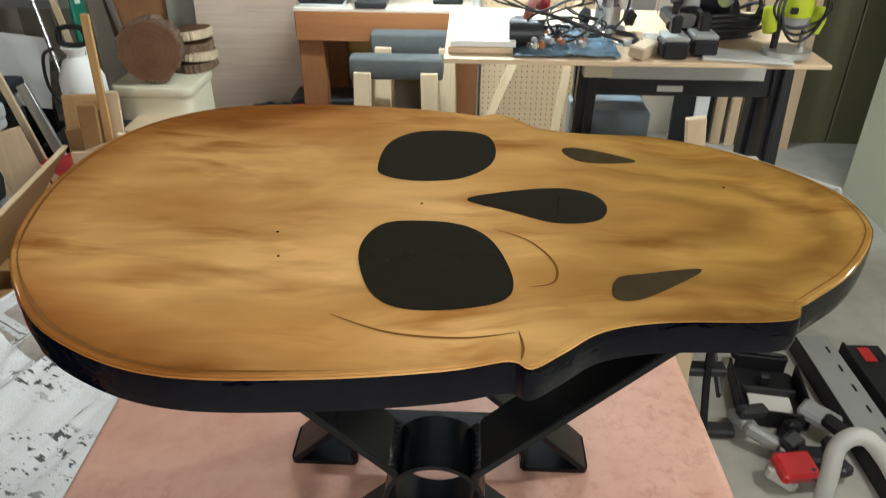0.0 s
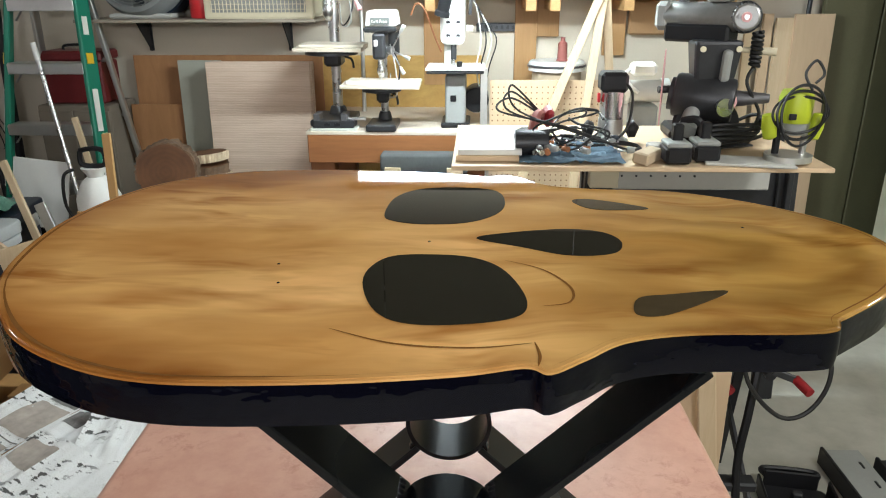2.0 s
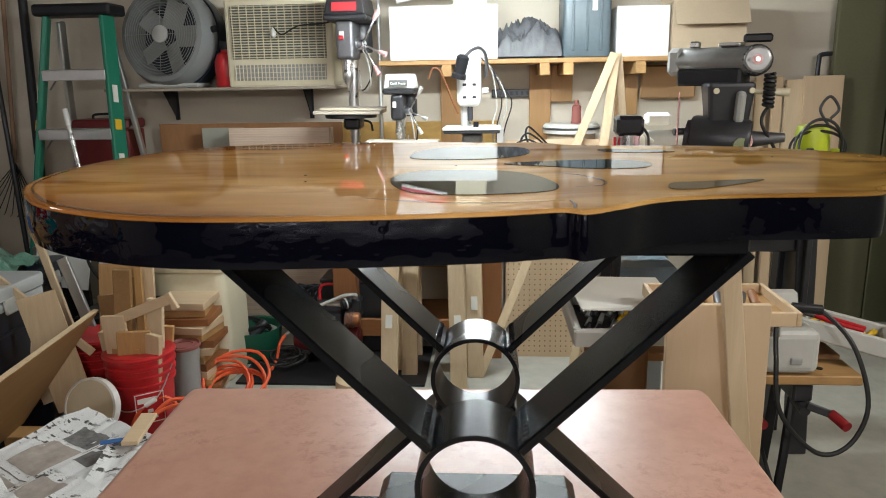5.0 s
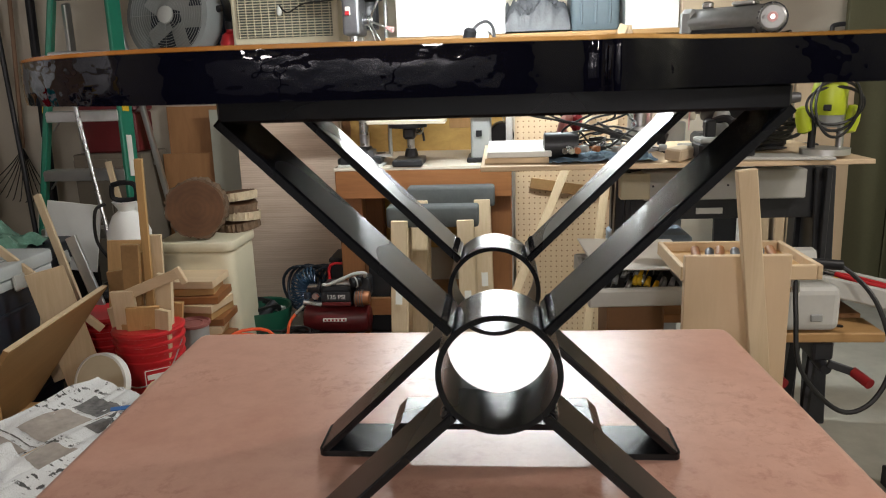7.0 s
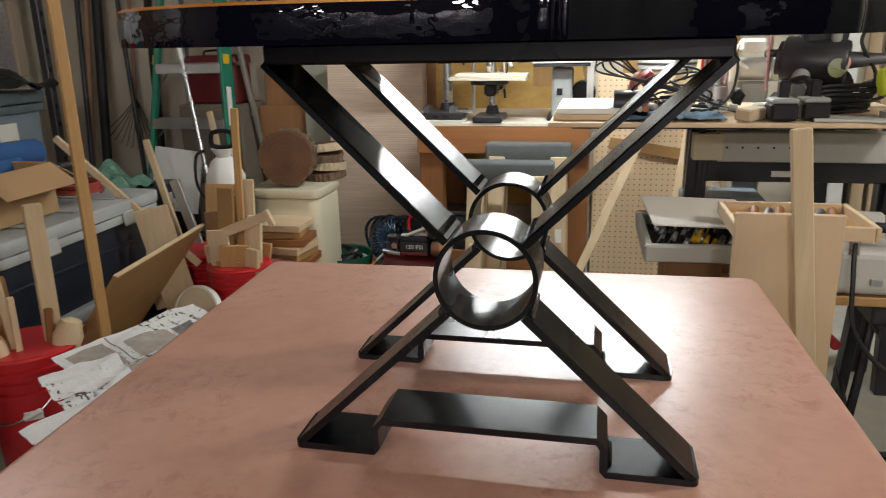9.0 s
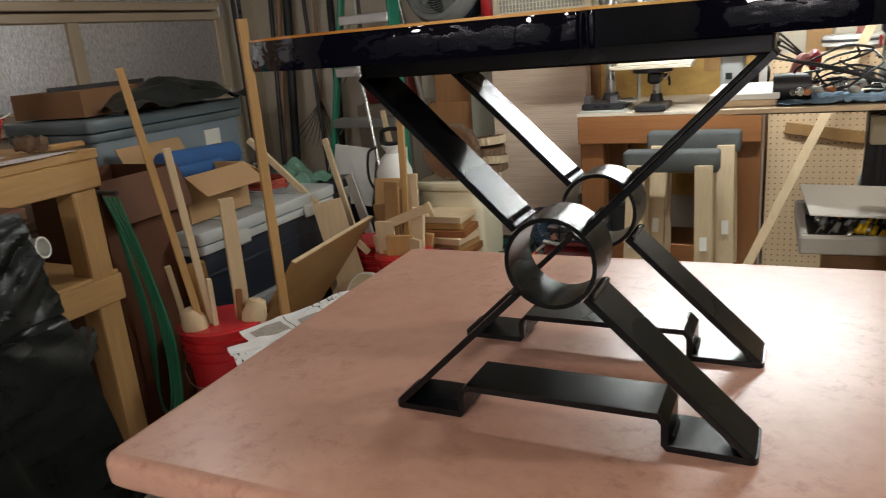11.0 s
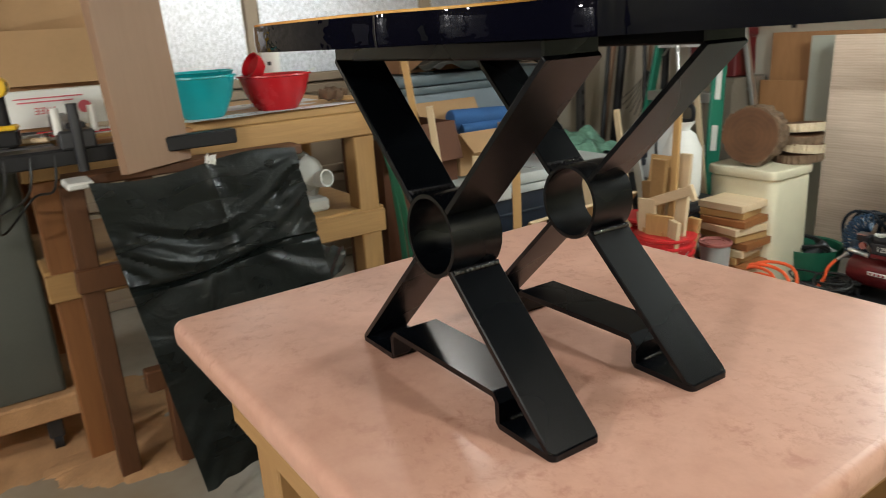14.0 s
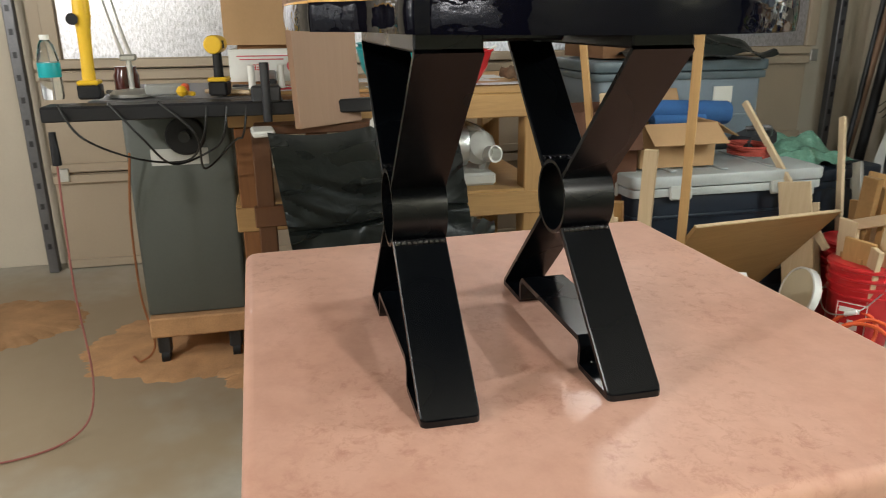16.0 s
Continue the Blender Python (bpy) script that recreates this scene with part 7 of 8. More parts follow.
for x, y, a in ((-1.6, 1.1, 10), (-1.56, 1.13, -14)):
    pd = thing("wooden_paddle", (x, y, 0.16), "turned pale wooden paddle standing in the bucket", "paddle", "paddles in the bucket")
    part("paddle", l1([(0.012, 0), (0.014, 0.12), (0.035, 0.2), (0.045, 0.27), (0.03, 0.32), (0.001, 0.33)], 20, pose(0, 0, 0, a, -a, 0)), "pale_z", pd)
tall = solid("tall_stick", s1((-1.45, 1.3, 0.0), (-1.42, 1.276, 1.41), 0.032, 0.026, (0.8, -0.6, 0)), "pine_z", "tall square pine stick standing by the totes", "stick")

# ---- leaning panel, totes and boxes ----
pn = thing("oak_panel", (0, 0, 0), "oak plywood panel tilted against the scrap bucket", "panel")
TR, TL, BL, BR = Vector((-1.475, 1.985, 0.572)), Vector((-1.392, 1.31, 0.578)), Vector((-1.65, 1.24, 0.2)), Vector((-1.722, 1.83, 0.19))
pn_n = (TL - TR).cross(BR - TR).normalized() * 0.016
pp = bm_new()
lo = [pp.verts.new(p) for p in (TR, TL, BL, BR)]
hi = [pp.verts.new(p + pn_n) for p in (TR, TL, BL, BR)]
pp.faces.new(lo)
pp.faces.new(hi[::-1])
for j in range(4):
    pp.faces.new((lo[j], hi[j], hi[(j + 1) % 4], lo[(j + 1) % 4]))
bmesh.ops.recalc_face_normals(pp, faces=pp.faces)
part("sheet", pp, "oak_panel", pn)
part("edge_strip", s1(TR + pn_n / 2 + Vector((0, 0, 0.002)), TL + pn_n / 2 + Vector((0, 0, 0.002)), 0.017, 0.004, (0.2, 0, 1), 0.0), "pale_x", pn, "pale sawn top edge")
for y in (1.32, 1.76):
    solid("floor_block", b1((0, 0, 0.092), (0.12, 0.09, 0.184), bevel=0.003), "pine_y", "short pine block under the tilted panel", "block", group="blocks under the panel", at=pose(-1.65, y, 0))


def tote(x, y, z, w, d, h, body, lid, label, rz=0.0, latches=True):
    t = thing("storage_tote", (x, y, z), label, "storage bin", "storage totes", rz)
    part("body", slab(bm_new(), rounded([(-w / 2, -d / 2), (w / 2, -d / 2), (w / 2, d / 2), (-w / 2, d / 2)], 0.04), 0, h - 0.05, 0.012, 2), body, t)
    ld = part("lid", slab(bm_new(), rounded([(-w / 2 - 0.025, -d / 2 - 0.025), (w / 2 + 0.025, -d / 2 - 0.025), (w / 2 + 0.025, d / 2 + 0.025), (-w / 2 - 0.025, d / 2 + 0.025)], 0.05), h - 0.05, h, 0.008, 2), lid, t, "snap-on lid")
    for k in (-1, 0, 1):
        part("lid_rib", b1((0, k * d * 0.27, h + 0.004), (w * 0.85, 0.03, 0.008), bevel=0.003), lid, ld)
    def ring(out, z0, z1, mat, name, label=""):
        e = [(-w / 2 - out, -d / 2 - out), (w / 2 + out, -d / 2 - out), (w / 2 + out, d / 2 + out), (-w / 2 - out, d / 2 + out)]
        part(name, slab(bm_new(), rounded(e, 0.045), z0, z1, 0.004), mat, t, label)
    ring(0.019, h - 0.088, h - 0.054, lid, "body_rim", "moulded rim under the lid")
    ring(0.006, h * 0.45, h * 0.45 + 0.016, body, "band")
    for s in (-1, 1) if latches else ():
        part("latch", b1((w / 2 + 0.026, s * d * 0.27, h - 0.07), (0.014, 0.1, 0.06), (0, -8, 0), bevel=0.006), "lightgrey", t, "pale grey latch")
        part("latch", b1((s * w * 0.2, -d / 2 - 0.026, h - 0.07), (0.1, 0.014, 0.06), bevel=0.006), "lightgrey", t, "pale grey latch")
    return t


tote(-2.0, 1.69, 0, 0.46, 0.86, 0.34, "navy", "tote_rim", "large dark blue storage tote with grey lid")
tote(-2.0, 1.69, 0.34, 0.46, 0.86, 0.34, "navy", "tote_rim", "dark blue storage tote with a pale grey rimmed lid")
tote(-2.2, 2.3, 0, 0.5, 0.6, 0.62, "navy", "navy", "dark blue storage tote by the ladder", 8)
big_tote = tote(-2.55, 1.75, 0.6, 0.5, 0.86, 0.5, "tote", "slate", "big blue-grey storage tote with a dark flat lid", 0.0, False)
bx = carton("support_box", -2.55, 1.75, 0, 0.5, 0.82, 0.595, "card_dark", "closed brown carton under a blue-grey tote")
part("sticker", b1((0.2525, 0.22, 0.32), (0.004, 0.1, 0.11)), "label", big_tote, "white paper label")
part("sticker_band", b1((0.256, 0.22, 0.285), (0.003, 0.07, 0.04)), "yellow", big_tote, "yellow patch on the label")
cb1 = carton("tall_carton", -2.05, 1.14, 0, 0.36, 0.36, 0.93, "card_brown", "tall dark brown cardboard carton", (("r", -70),))
cb2 = carton("open_carton", -2.0, 1.5, 0.691, 0.28, 0.34, 0.18, "card", "open tan cardboard carton on a tote", (("r", -35), ("l", 60), ("b", -30)))
bl_ = thing("blue_roll", (-2.1, 1.62, 0.9), "rolled blue tarpaulin lying over the cartons", "tarpaulin")
part("roll", r1((0, -0.17, 0), (0.02, 0.24, -0.02), 0.048, 0.052, 20, 0.01), "blue", bl_)
part("loose_end", r1((0.04, -0.14, -0.045), (0.05, 0.1, -0.05), 0.03, 0.035, 14), "blue", bl_)
fl = carton("flat_carton", -2.62, 1.68, 1.108, 0.4, 0.62, 0.1, "card_dark", "flat brown carton lying on the tote", rz=4)
g = [[(0.44 * a / 20 - 0.2, 0.7 * b / 20 - 0.35, 0.1 * math.sin(math.pi * a / 20) * math.sin(math.pi * b / 20) + 0.04 * noise.noise((a * 0.3, b * 0.3, 0)) + 0.015) for b in range(21)] for a in range(21)]
solid("black_bag", bowl_sheet(bm_new(), g), "bag", "black plastic bag heaped on the tote", "bag", at=pose(-2.4, 1.8, 1.11))
solid("steel_strip", b1((0, 0, 0), (0.02, 0.5, 0.02)), "dark", "dark steel bar lying on the cartons", "bar", at=pose(-2.62, 1.66, 1.2225))
g = [[(0.36 * a / 18 - 0.18, 0.5 * b / 18 - 0.25, 0.11 * math.sin(math.pi * a / 18) * math.sin(math.pi * b / 18) + 0.05 * noise.noise((a * 0.35, b * 0.35, 7)) + 0.012) for b in range(19)] for a in range(19)]
solid("green_bag", bowl_sheet(bm_new(), g), "wrapped_green", "green item wrapped in clear plastic on a tote", "bag", at=pose(-2.15, 2.25, 0.63))
oc2 = thing("extension_lead", (-1.95, 1.9, 0.702), "coiled dull red cord lying on a tote", "extension cord")
part("coil", h1([((0.1 + 0.012 * math.sin(q)) * math.cos(q * 1.1), (0.08 + 0.01 * math.cos(q * 1.4)) * math.sin(q * 1.1), 0.01 + 0.0014 * q) for q in range(34)], 0.005, 4, 6), "cord_red", oc2)
jk = thing("black_tool", (-2.1, 2.02, 0.687), "dark metal tool bundle lying on a tote", "tool")
part("body", b1((0, 0, 0.06), (0.14, 0.2, 0.08), (10, 0, 20), bevel=0.02), "dark", jk)
part("handle", h1([(0.05, 0.05, 0.09), (0.1, 0.0, 0.13), (0.05, -0.08, 0.12)], 0.012), "iron", jk)
wp = thing("display_board", (-2.12, 2.86, 0.0), "small white board standing behind the scraps", "board")
part("sheet", s1((-0.04, 0, 0.4), (0.0, 0.06, 0.73), 0.27, 0.012, (0.1, -1, 0.2)), "white", wp)
part("prop", b1((0, 0.05, 0.25), (0.16, 0.03, 0.5), bevel=0.003), "black", wp)
for i, (p, q, w, mt) in enumerate((((-1.66, 2.2, 0.2), (-1.905, 2.32, 0.865), 0.03, "pale_z"), ((-1.6, 2.25, 0.2), (-1.8, 2.34, 0.68), 0.045, "alu"), ((-1.5, 1.98, 0.4), (-2.02, 1.9, 0.93), 0.028, "pale_z"), ((-1.8, 2.95, 0.05), (-1.98, 3.03, 0.92), 0.03, "pale_z"))):
    solid("loose_stick", s1(p, q, w, 0.018, (0.1, -1, 0.1)), mt, "loose stick leaning among the scraps", "stick", group="loose sticks")

# ---- newspapers beside the bench ----
bxn = carton("news_box", -0.88, 0.95, 0, 0.42, 0.72, 0.4, "card_dark", "brown carton under the newspapers", rz=20)


def sheet_of_news(x, y, z, w, d, rz, seed, tilt=(0, 0), pictures=()):
    """A spread of two pages; pictures are (page, u0, u1, v0, v1, material) blocks of print on them."""
    t = thing("newspaper", (x, y, z), "crumpled spread of old newspaper", "newspaper", "newspapers", m=pose(x, y, z, tilt[0], tilt[1], rz))

    def at(s, u, v, up=0.0):
        a, b = u * 24, v * 16
        lift = 0.012 + 0.014 * noise.noise((a * 0.13 + s * 3, b * 0.2, seed)) + 0.005 * noise.noise((a * 0.4, b * 0.5, seed + s)) + 0.02 * (u if s else 1 - u) ** 2
        return (w * (u - 0.5) * 0.5 + (s - 0.5) * w * 0.5, d * (v - 0.5), lift + up)
    pages = [part("page", bowl_sheet(bm_new(), [[at(s, a / 24, b / 16) for b in range(17)] for a in range(25)]), "news", t) for s in (0, 1)]
    for s, u0, u1, v0, v1, mt in pictures:
        part("printed_block", bowl_sheet(bm_new(), [[at(s, u0 + (u1 - u0) * a / 12, v0 + (v1 - v0) * b / 12, 0.0012) for b in range(13)] for a in range(13)]), mt, pages[s])
    return t


sheet_of_news(-1.1, 1.1, 0.425, 0.36, 0.46, -24, 1, (2, 2), ((0, 0.4, 0.97, 0.7, 0.86, "photo"), (1, 0.06, 0.42, 0.74, 0.86, "photo"), (1, 0.06, 0.42, 0.58, 0.71, "photo"), (0, 0.35, 0.97, 0.38, 0.67, "tint"), (0, 0.03, 0.97, 0.33, 0.338, "photo"), (0, 0.1, 0.9, 0.06, 0.3, "tint"), (1, 0.1, 0.8, 0.2, 0.4, "tint")))
sheet_of_news(-0.86, 0.72, 0.43, 0.4, 0.44, -20, 4, (0, 3))
sheet_of_news(-1.14, 0.86, 0.425, 0.22, 0.2, -30, 9, (0, 6))
sheet_of_news(-0.8, 1.04, 0.425, 0.34, 0.34, 10, 14, (2, 2))
solid("blue_tape", b1((0, 0, 0), (0.06, 0.022, 0.002)), "blue", "strip of blue tape on the newspaper", "tape", at=pose(-0.985, 1.175, 0.472, 0, 4, 30))
solid("pine_scrap", b1((0, 0, 0), (0.045, 0.15, 0.012), bevel=0.002), "pale_x", "flat pale offcut lying on the newspaper", "offcut", at=pose(-0.94, 1.235, 0.478, 4, 0, 6))
for k in range(3):
    solid("long_board", b1((0, 0, 0.016), (0.95, 0.09, 0.032), bevel=0.003), ("pale_x", "pine_x", "oak_panel")[k], "long loose board lying beside the bench", "board", group="boards on the floor", at=pose(-1.1, 1.46 + 0.1 * k, 0.18 + 0.001 * k, 0, 0, 10 - 4 * k))
solid("floor_box", b1((0, 0, 0.09), (0.5, 0.36, 0.179), bevel=0.004), "black", "flat black box under the loose boards", "box", at=pose(-1.1, 1.56, 0.0))

# ---- the pine side bench ----
lb = thing("pine_bench", (-2.1, 0.3, 0), "rough pine workbench along the garage door", "workbench")
part("worktop", b1((0, 0, 1.045), (0.7, 1.2, 0.03), bevel=0.003), "pine_y", lb)
part("front_rail", b1((0.335, 0, 0.985), (0.036, 1.18, 0.088), bevel=0.004), "pine_y", lb)
part("end_rail", b1((0, 0.56, 0.985), (0.62, 0.036, 0.088), bevel=0.004), "pine_x", lb)
for x in (-0.3, 0.3):
    for y in (-0.53, 0.53):
        # saw-side legs take a redder, darker wood, partly for the shade they stand in
        part("leg", b1((x, y, 0.47), (0.085, 0.085, 0.94), bevel=0.005), "stain_z" if y < 0 else "pine_z", lb)
part("shelf", b1((0, 0, 0.655), (0.68, 1.18, 0.02), bevel=0.003), "pine_y", lb)
part("shelf_rail", b1((0.335, 0, 0.61), (0.036, 1.18, 0.088), bevel=0.004), "pine_y", lb)
part("shelf_end_rail", b1((0, 0.575, 0.61), (0.66, 0.036, 0.088), bevel=0.004), "pine_x", lb)


def mixing_bowl(x, y, r, h, mat, label):
    t = thing("mixing_bowl", (x, y, 1.061), label, "bowl", "bowls on the bench")
    part("bowl", l1([(r * 0.55, 0), (r * 0.62, 0.01), (r * 0.86, h * 0.5), (r, h), (r * 1.06, h + 0.002), (r * 1.05, h + 0.008), (r * 0.96, h + 0.006), (r * 0.82, h * 0.5), (r * 0.5, 0.012), (0.001, 0.012)], 40), mat, t)
    return t


mixing_bowl(-1.86, 0.29, 0.115, 0.13, "teal", "teal plastic mixing bowl on the pine bench")
part("inner_bowl", l1([(0.06, 0.04), (0.11, 0.145), (0.118, 0.15), (0.112, 0.152), (0.055, 0.05), (0.001, 0.05)], 40), "teal", [o for o in scene.objects if o.name.startswith("mixing_bowl")][-1])
rbw = mixing_bowl(-1.88, 0.56, 0.125, 0.115, "redbowl", "red plastic mixing bowl with a ladle inside")
part("ladle", l1([(0.001, -0.03), (0.03, -0.025), (0.045, 0.0), (0.047, 0.02), (0.043, 0.02), (0.04, 0.0), (0.001, -0.02)], 24, pose(-0.02, -0.06, 0.15, 60, 25, 0)), "redbowl", rbw)
part("spatula", s1((0.03, 0.02, 0.08), (0.09, 0.12, 0.135), 0.03, 0.004), "white", rbw)
cn = thing("printed_can", (-2.05, 0.62, 1.061), "tall spotted white can on the pine bench", "can")
part("can", r1((0, 0, 0), (0, 0, 0.25), 0.033, seg=24, bevel=0.003), "white", cn)
for k in range(9):
    a = k * 2.4
    part("spot", l1([(0.001, 0.0), (0.008, 0.0), (0.008, 0.002)], 12, Matrix.Translation((0.0325 * math.cos(a), 0.0325 * math.sin(a), 0.03 + 0.025 * k)) @ Vector((math.cos(a), math.sin(a), 0)).to_track_quat("Z", "Y").to_matrix().to_4x4()), "ink", cn)
sheet_of_news(-1.95, 0.5, 1.056, 0.46, 0.62, 4, 12).scale = (1, 1, 0.25)
for x, y in ((-1.86, 0.76), (-1.94, 0.82)):
    rt = thing("root_offcut", (x, y, 1.063), "gnarled brown wood offcut on the bench", "offcut", "offcuts on the bench", rz=x * 70)
    part("wood", l1([(0.001, 0), (0.014, 0.003), (0.022, 0.02), (0.015, 0.036), (0.024, 0.055), (0.017, 0.075), (0.02, 0.09), (0.001, 0.095)], 14, pose(-0.05, 0, 0.024, 0, 84, 0)), "bark", rt)
solid("thin_offcut", b1((0, 0, 0), (0.05, 0.15, 0.014), bevel=0.002), "pine_y", "thin pine offcut on the bench", "offcut", at=pose(-1.85, 0.84, 1.075, 0, 0, -30))
jig = thing("chop_saw", (-1.95, 0.55, 0.667), "grey metal chop saw stored on the lower shelf", "saw")
part("base", b1((0, 0, 0.025), (0.24, 0.3, 0.05), bevel=0.01), "lightgrey", jig)
part("guard", r1((0.02, -0.02, 0.15), (0.02, 0.05, 0.15), 0.085, seg=28, bevel=0.01), "alu", jig)
part("motor", r1((0.02, 0.05, 0.14), (0.02, 0.16, 0.14), 0.045, seg=20, bevel=0.008), "grey", jig)
part("gear_case", l1([(0.001, -0.05), (0.05, -0.04), (0.068, 0.0), (0.06, 0.04), (0.03, 0.06), (0.001, 0.062)], 24, pose(0.05, 0.09, 0.14, 0, 70, 20)), "lightgrey", jig)
part("arm", h1([(0.03, 0.12, 0.05), (0.05, 0.13, 0.12), (0.04, 0.1, 0.2), (0.0, 0.02, 0.23)], 0.02), "alu", jig)
part("dust_port", l1([(0.03, 0), (0.034, 0.05), (0.028, 0.05), (0.024, 0.0)], 22, pose(0.1, 0.12, 0.12, 0, 80, 20)), "white", jig)
part("handle", h1([(0.02, -0.04, 0.22), (0.05, -0.1, 0.25), (0.06, -0.13, 0.2)], 0.014), "black", jig)
jar = thing("clear_jar", (-1.84, 0.32, 0.667), "small clear plastic jar on the lower shelf", "jar")
part("jar", l1([(0.03, 0), (0.032, 0.08), (0.026, 0.09), (0.026, 0.1)], 20), "clear", jar)
gh = thing("garden_hose", (-1.76, 0.92, 0.35), "green garden hose hanging on the bench leg", "garden hose")
for k in range(4):
    part("hose_loop", h1([(0.02 * k - 0.02, -0.01, 0.55), (0.03 + 0.012 * k, 0.03, 0.3), (0.05 + 0.015 * k, 0.05, 0.0), (0.03 + 0.01 * k, 0.04, -0.22 - 0.02 * k), (-0.03, 0.05, -0.22), (-0.04 + 0.01 * k, 0.06, 0.1), (-0.03, 0.02, 0.5)], 0.005), "hose_green", gh)
part("peg", r1((-0.1, 0.0, 0.56), (0.03, 0.0, 0.56), 0.008), "dark", gh)

# ---- black bag over a chair, and the plank on it ----
g = []
for b in range(101):
    v = b / 100
    row = []
    for a in range(61):
        u = a / 60
        yl = -0.155 + 0.12 * v
        y = yl + (0.465 + 0.1 * v - yl) * u
        z = 0.965 - 0.89 * v - 0.016 * math.sin(u * 6.2) * (1 - v) + 0.03 * u * v
        x = -1.435 - 0.085 * u + 0.2 * v - 0.11 * u * v
        soft = noise.noise((u * 1.6, v * 2.2, 3))
        if v < 0.335:
            # swags that hang between the upper corners
            q = v / 0.335
            sag = q - 0.42 * (1 - (2 * u - 0.9) ** 2) * min(1, 2.5 * q)
            mask = max(0, min(1, 0.55 + 1.4 * noise.noise((u * 2.6, q * 2.0, 6)))) * min(1, 5 * q) * min(1, 7 * (1 - q))
            x += mask * (0.0075 * math.sin(15 * sag + 2 * soft) + 0.0045 * math.sin(36 * sag + 5 * soft + 1) + 0.002 * math.sin(80 * sag + 9 * soft))
        else:
            # pleats fanning down from the crease, a slack middle and puckers at the hem
            q = (v - 0.335) / 0.665
            fan = math.atan2(u - 0.42, q + 0.14)
            mask = max(0, min(1, 0.5 + 1.5 * noise.noise((fan * 2.2, q, 8)))) * min(1, 10 * q)
            x += 0.012 * math.sin(15 * fan + 3 * soft) * mask * max(0, 1 - 2.2 * q)
            hem = max(0, 1 - abs(u - 0.06) / 0.1) * max(0, q - 0.3) + max(0, q - 0.86) * 5
            x += 0.006 * hem * math.sin(44 * q + 40 * u + 4 * soft)
            x -= 0.016 * math.sin(math.pi * min(1, q * 1.15)) * math.sin(math.pi * u)
        x += 0.01 * noise.noise((u * 1.6 + v, v * 2.4 - u, 0.3)) + 0.0022 * noise.noise((u * 6 + v * 4, v * 10 - u * 3, 2))
        crease = max(0, 1 - abs(v - 0.335 - 0.006 * math.sin(4 * u)) / 0.011)
        x -= 0.02 * crease
        x += 0.006 * max(0, 1 - abs(u - 0.52 - 0.01 * math.sin(9 * v)) / 0.02)
        row.append((x, y, z))
    g.append(row)
drape = bowl_sheet(bm_new(), g)
bmesh.ops.solidify(drape, geom=drape.faces[:], thickness=0.003)
bg = thing("covered_stand", (0, 0, 0), "machine stand draped in wrinkled black plastic sheet", "covered stand")
part("plastic_sheet", drape, "bag", bg, "wrinkled shiny black plastic")
for y in (0.0, 0.38):
    part("post", b1((-1.6, y, 0.47), (0.07, 0.07, 0.94), bevel=0.004), "shaded_post", bg)
part("top_rail", b1((-1.6, 0.15, 0.955), (0.1, 0.7, 0.03), bevel=0.004), "shaded_post", bg)
part("low_rail", b1((-1.6, 0.15, 0.3), (0.05, 0.48, 0.07), bevel=0.004), "shaded_post", bg)
part("rear_post", b1((-1.62, -0.18, 0.47), (0.06, 0.06, 0.94), bevel=0.004), "shaded_post", bg)
part("post_rail", b1((-1.6, -0.12, 0.66), (0.04, 0.2, 0.07), bevel=0.004), "shaded_post", bg)
part("white_tie", b1((-1.53, -0.17, 0.955), (0.06, 0.07, 0.02), (0, 12, 10), bevel=0.005), "white", bg)
g = [[(-1.485 + 0.02 * a / 8 + 0.012 * noise.noise((a, b, 2)), 0.165 + 0.032 * b / 8 + 0.012 * noise.noise((a, b, 5)), 0.962 + 0.03 * (a / 8) ** 2 + 0.014 * noise.noise((a * 0.8, b * 0.8, 8))) for b in range(9)] for a in range(9)]
part("knot", bowl_sheet(bm_new(), g), "white", bg, "crumpled white plastic tie")
g = [[(-1.49 - 0.06 * a / 10 + 0.006 * math.sin(a * 1.7 + b * 0.8), 0.46 + 0.15 * a / 10, 0.65 - 0.05 * a / 10 - (0.17 - 0.1 * a / 10) * b / 10 + 0.004 * math.sin(a * 2)) for b in range(11)] for a in range(11)]
part("side_flap", bowl_sheet(bm_new(), g), "bag", bg, "loose end of the plastic sheet")
solid("tall_plank", s1((-1.5, 0.04, 0.974), (-1.53, -0.01, 2.3), 0.236, 0.03, (0.86, 0.5, 0)), "plank", "broad brown plank standing on the covered stand", "plank")

# ---- table saw ----
ts = thing("table_saw", (-1.97, -0.45, 0), "grey-green cabinet table saw on a wheeled plywood base", "table saw")
part("mobile_base", b1((-0.12, 0.02, 0.165), (0.4, 0.46, 0.08), bevel=0.006), "dust", ts, "plywood mobile base coated in sawdust")
for x in (-0.27, 0.03):
    for y in (-0.17, 0.1):
        cw = part("caster", r1((x, y - 0.015, 0.032), (x, y + 0.015, 0.032), 0.032, seg=20), "black", ts)
        part("caster_fork", b1((x, y, 0.085), (0.045, 0.05, 0.075), bevel=0.006), "dark", cw)
tcab = bm_new()
slab(tcab, rounded([(-0.33, -0.215), (0.04, -0.215), (0.04, 0.16), (-0.33, 0.16)], 0.02), 0.208, 1.005, 0.004, 2)
cabn = part("cabinet", tcab, "saw_grey", ts, "grey-green steel cabinet")
part("plate", b1((0.042, -0.03, 0.82), (0.004, 0.2, 0.06)), "lightgrey", cabn)
hw = part("handwheel", r1((0.04, 0.0, 0.9), (0.085, 0.0, 0.9), 0.07, seg=28, bevel=0.008), "black", cabn)
part("wheel_hub", r1((0.08, 0.0, 0.9), (0.11, 0.0, 0.9), 0.02), "dark", hw)
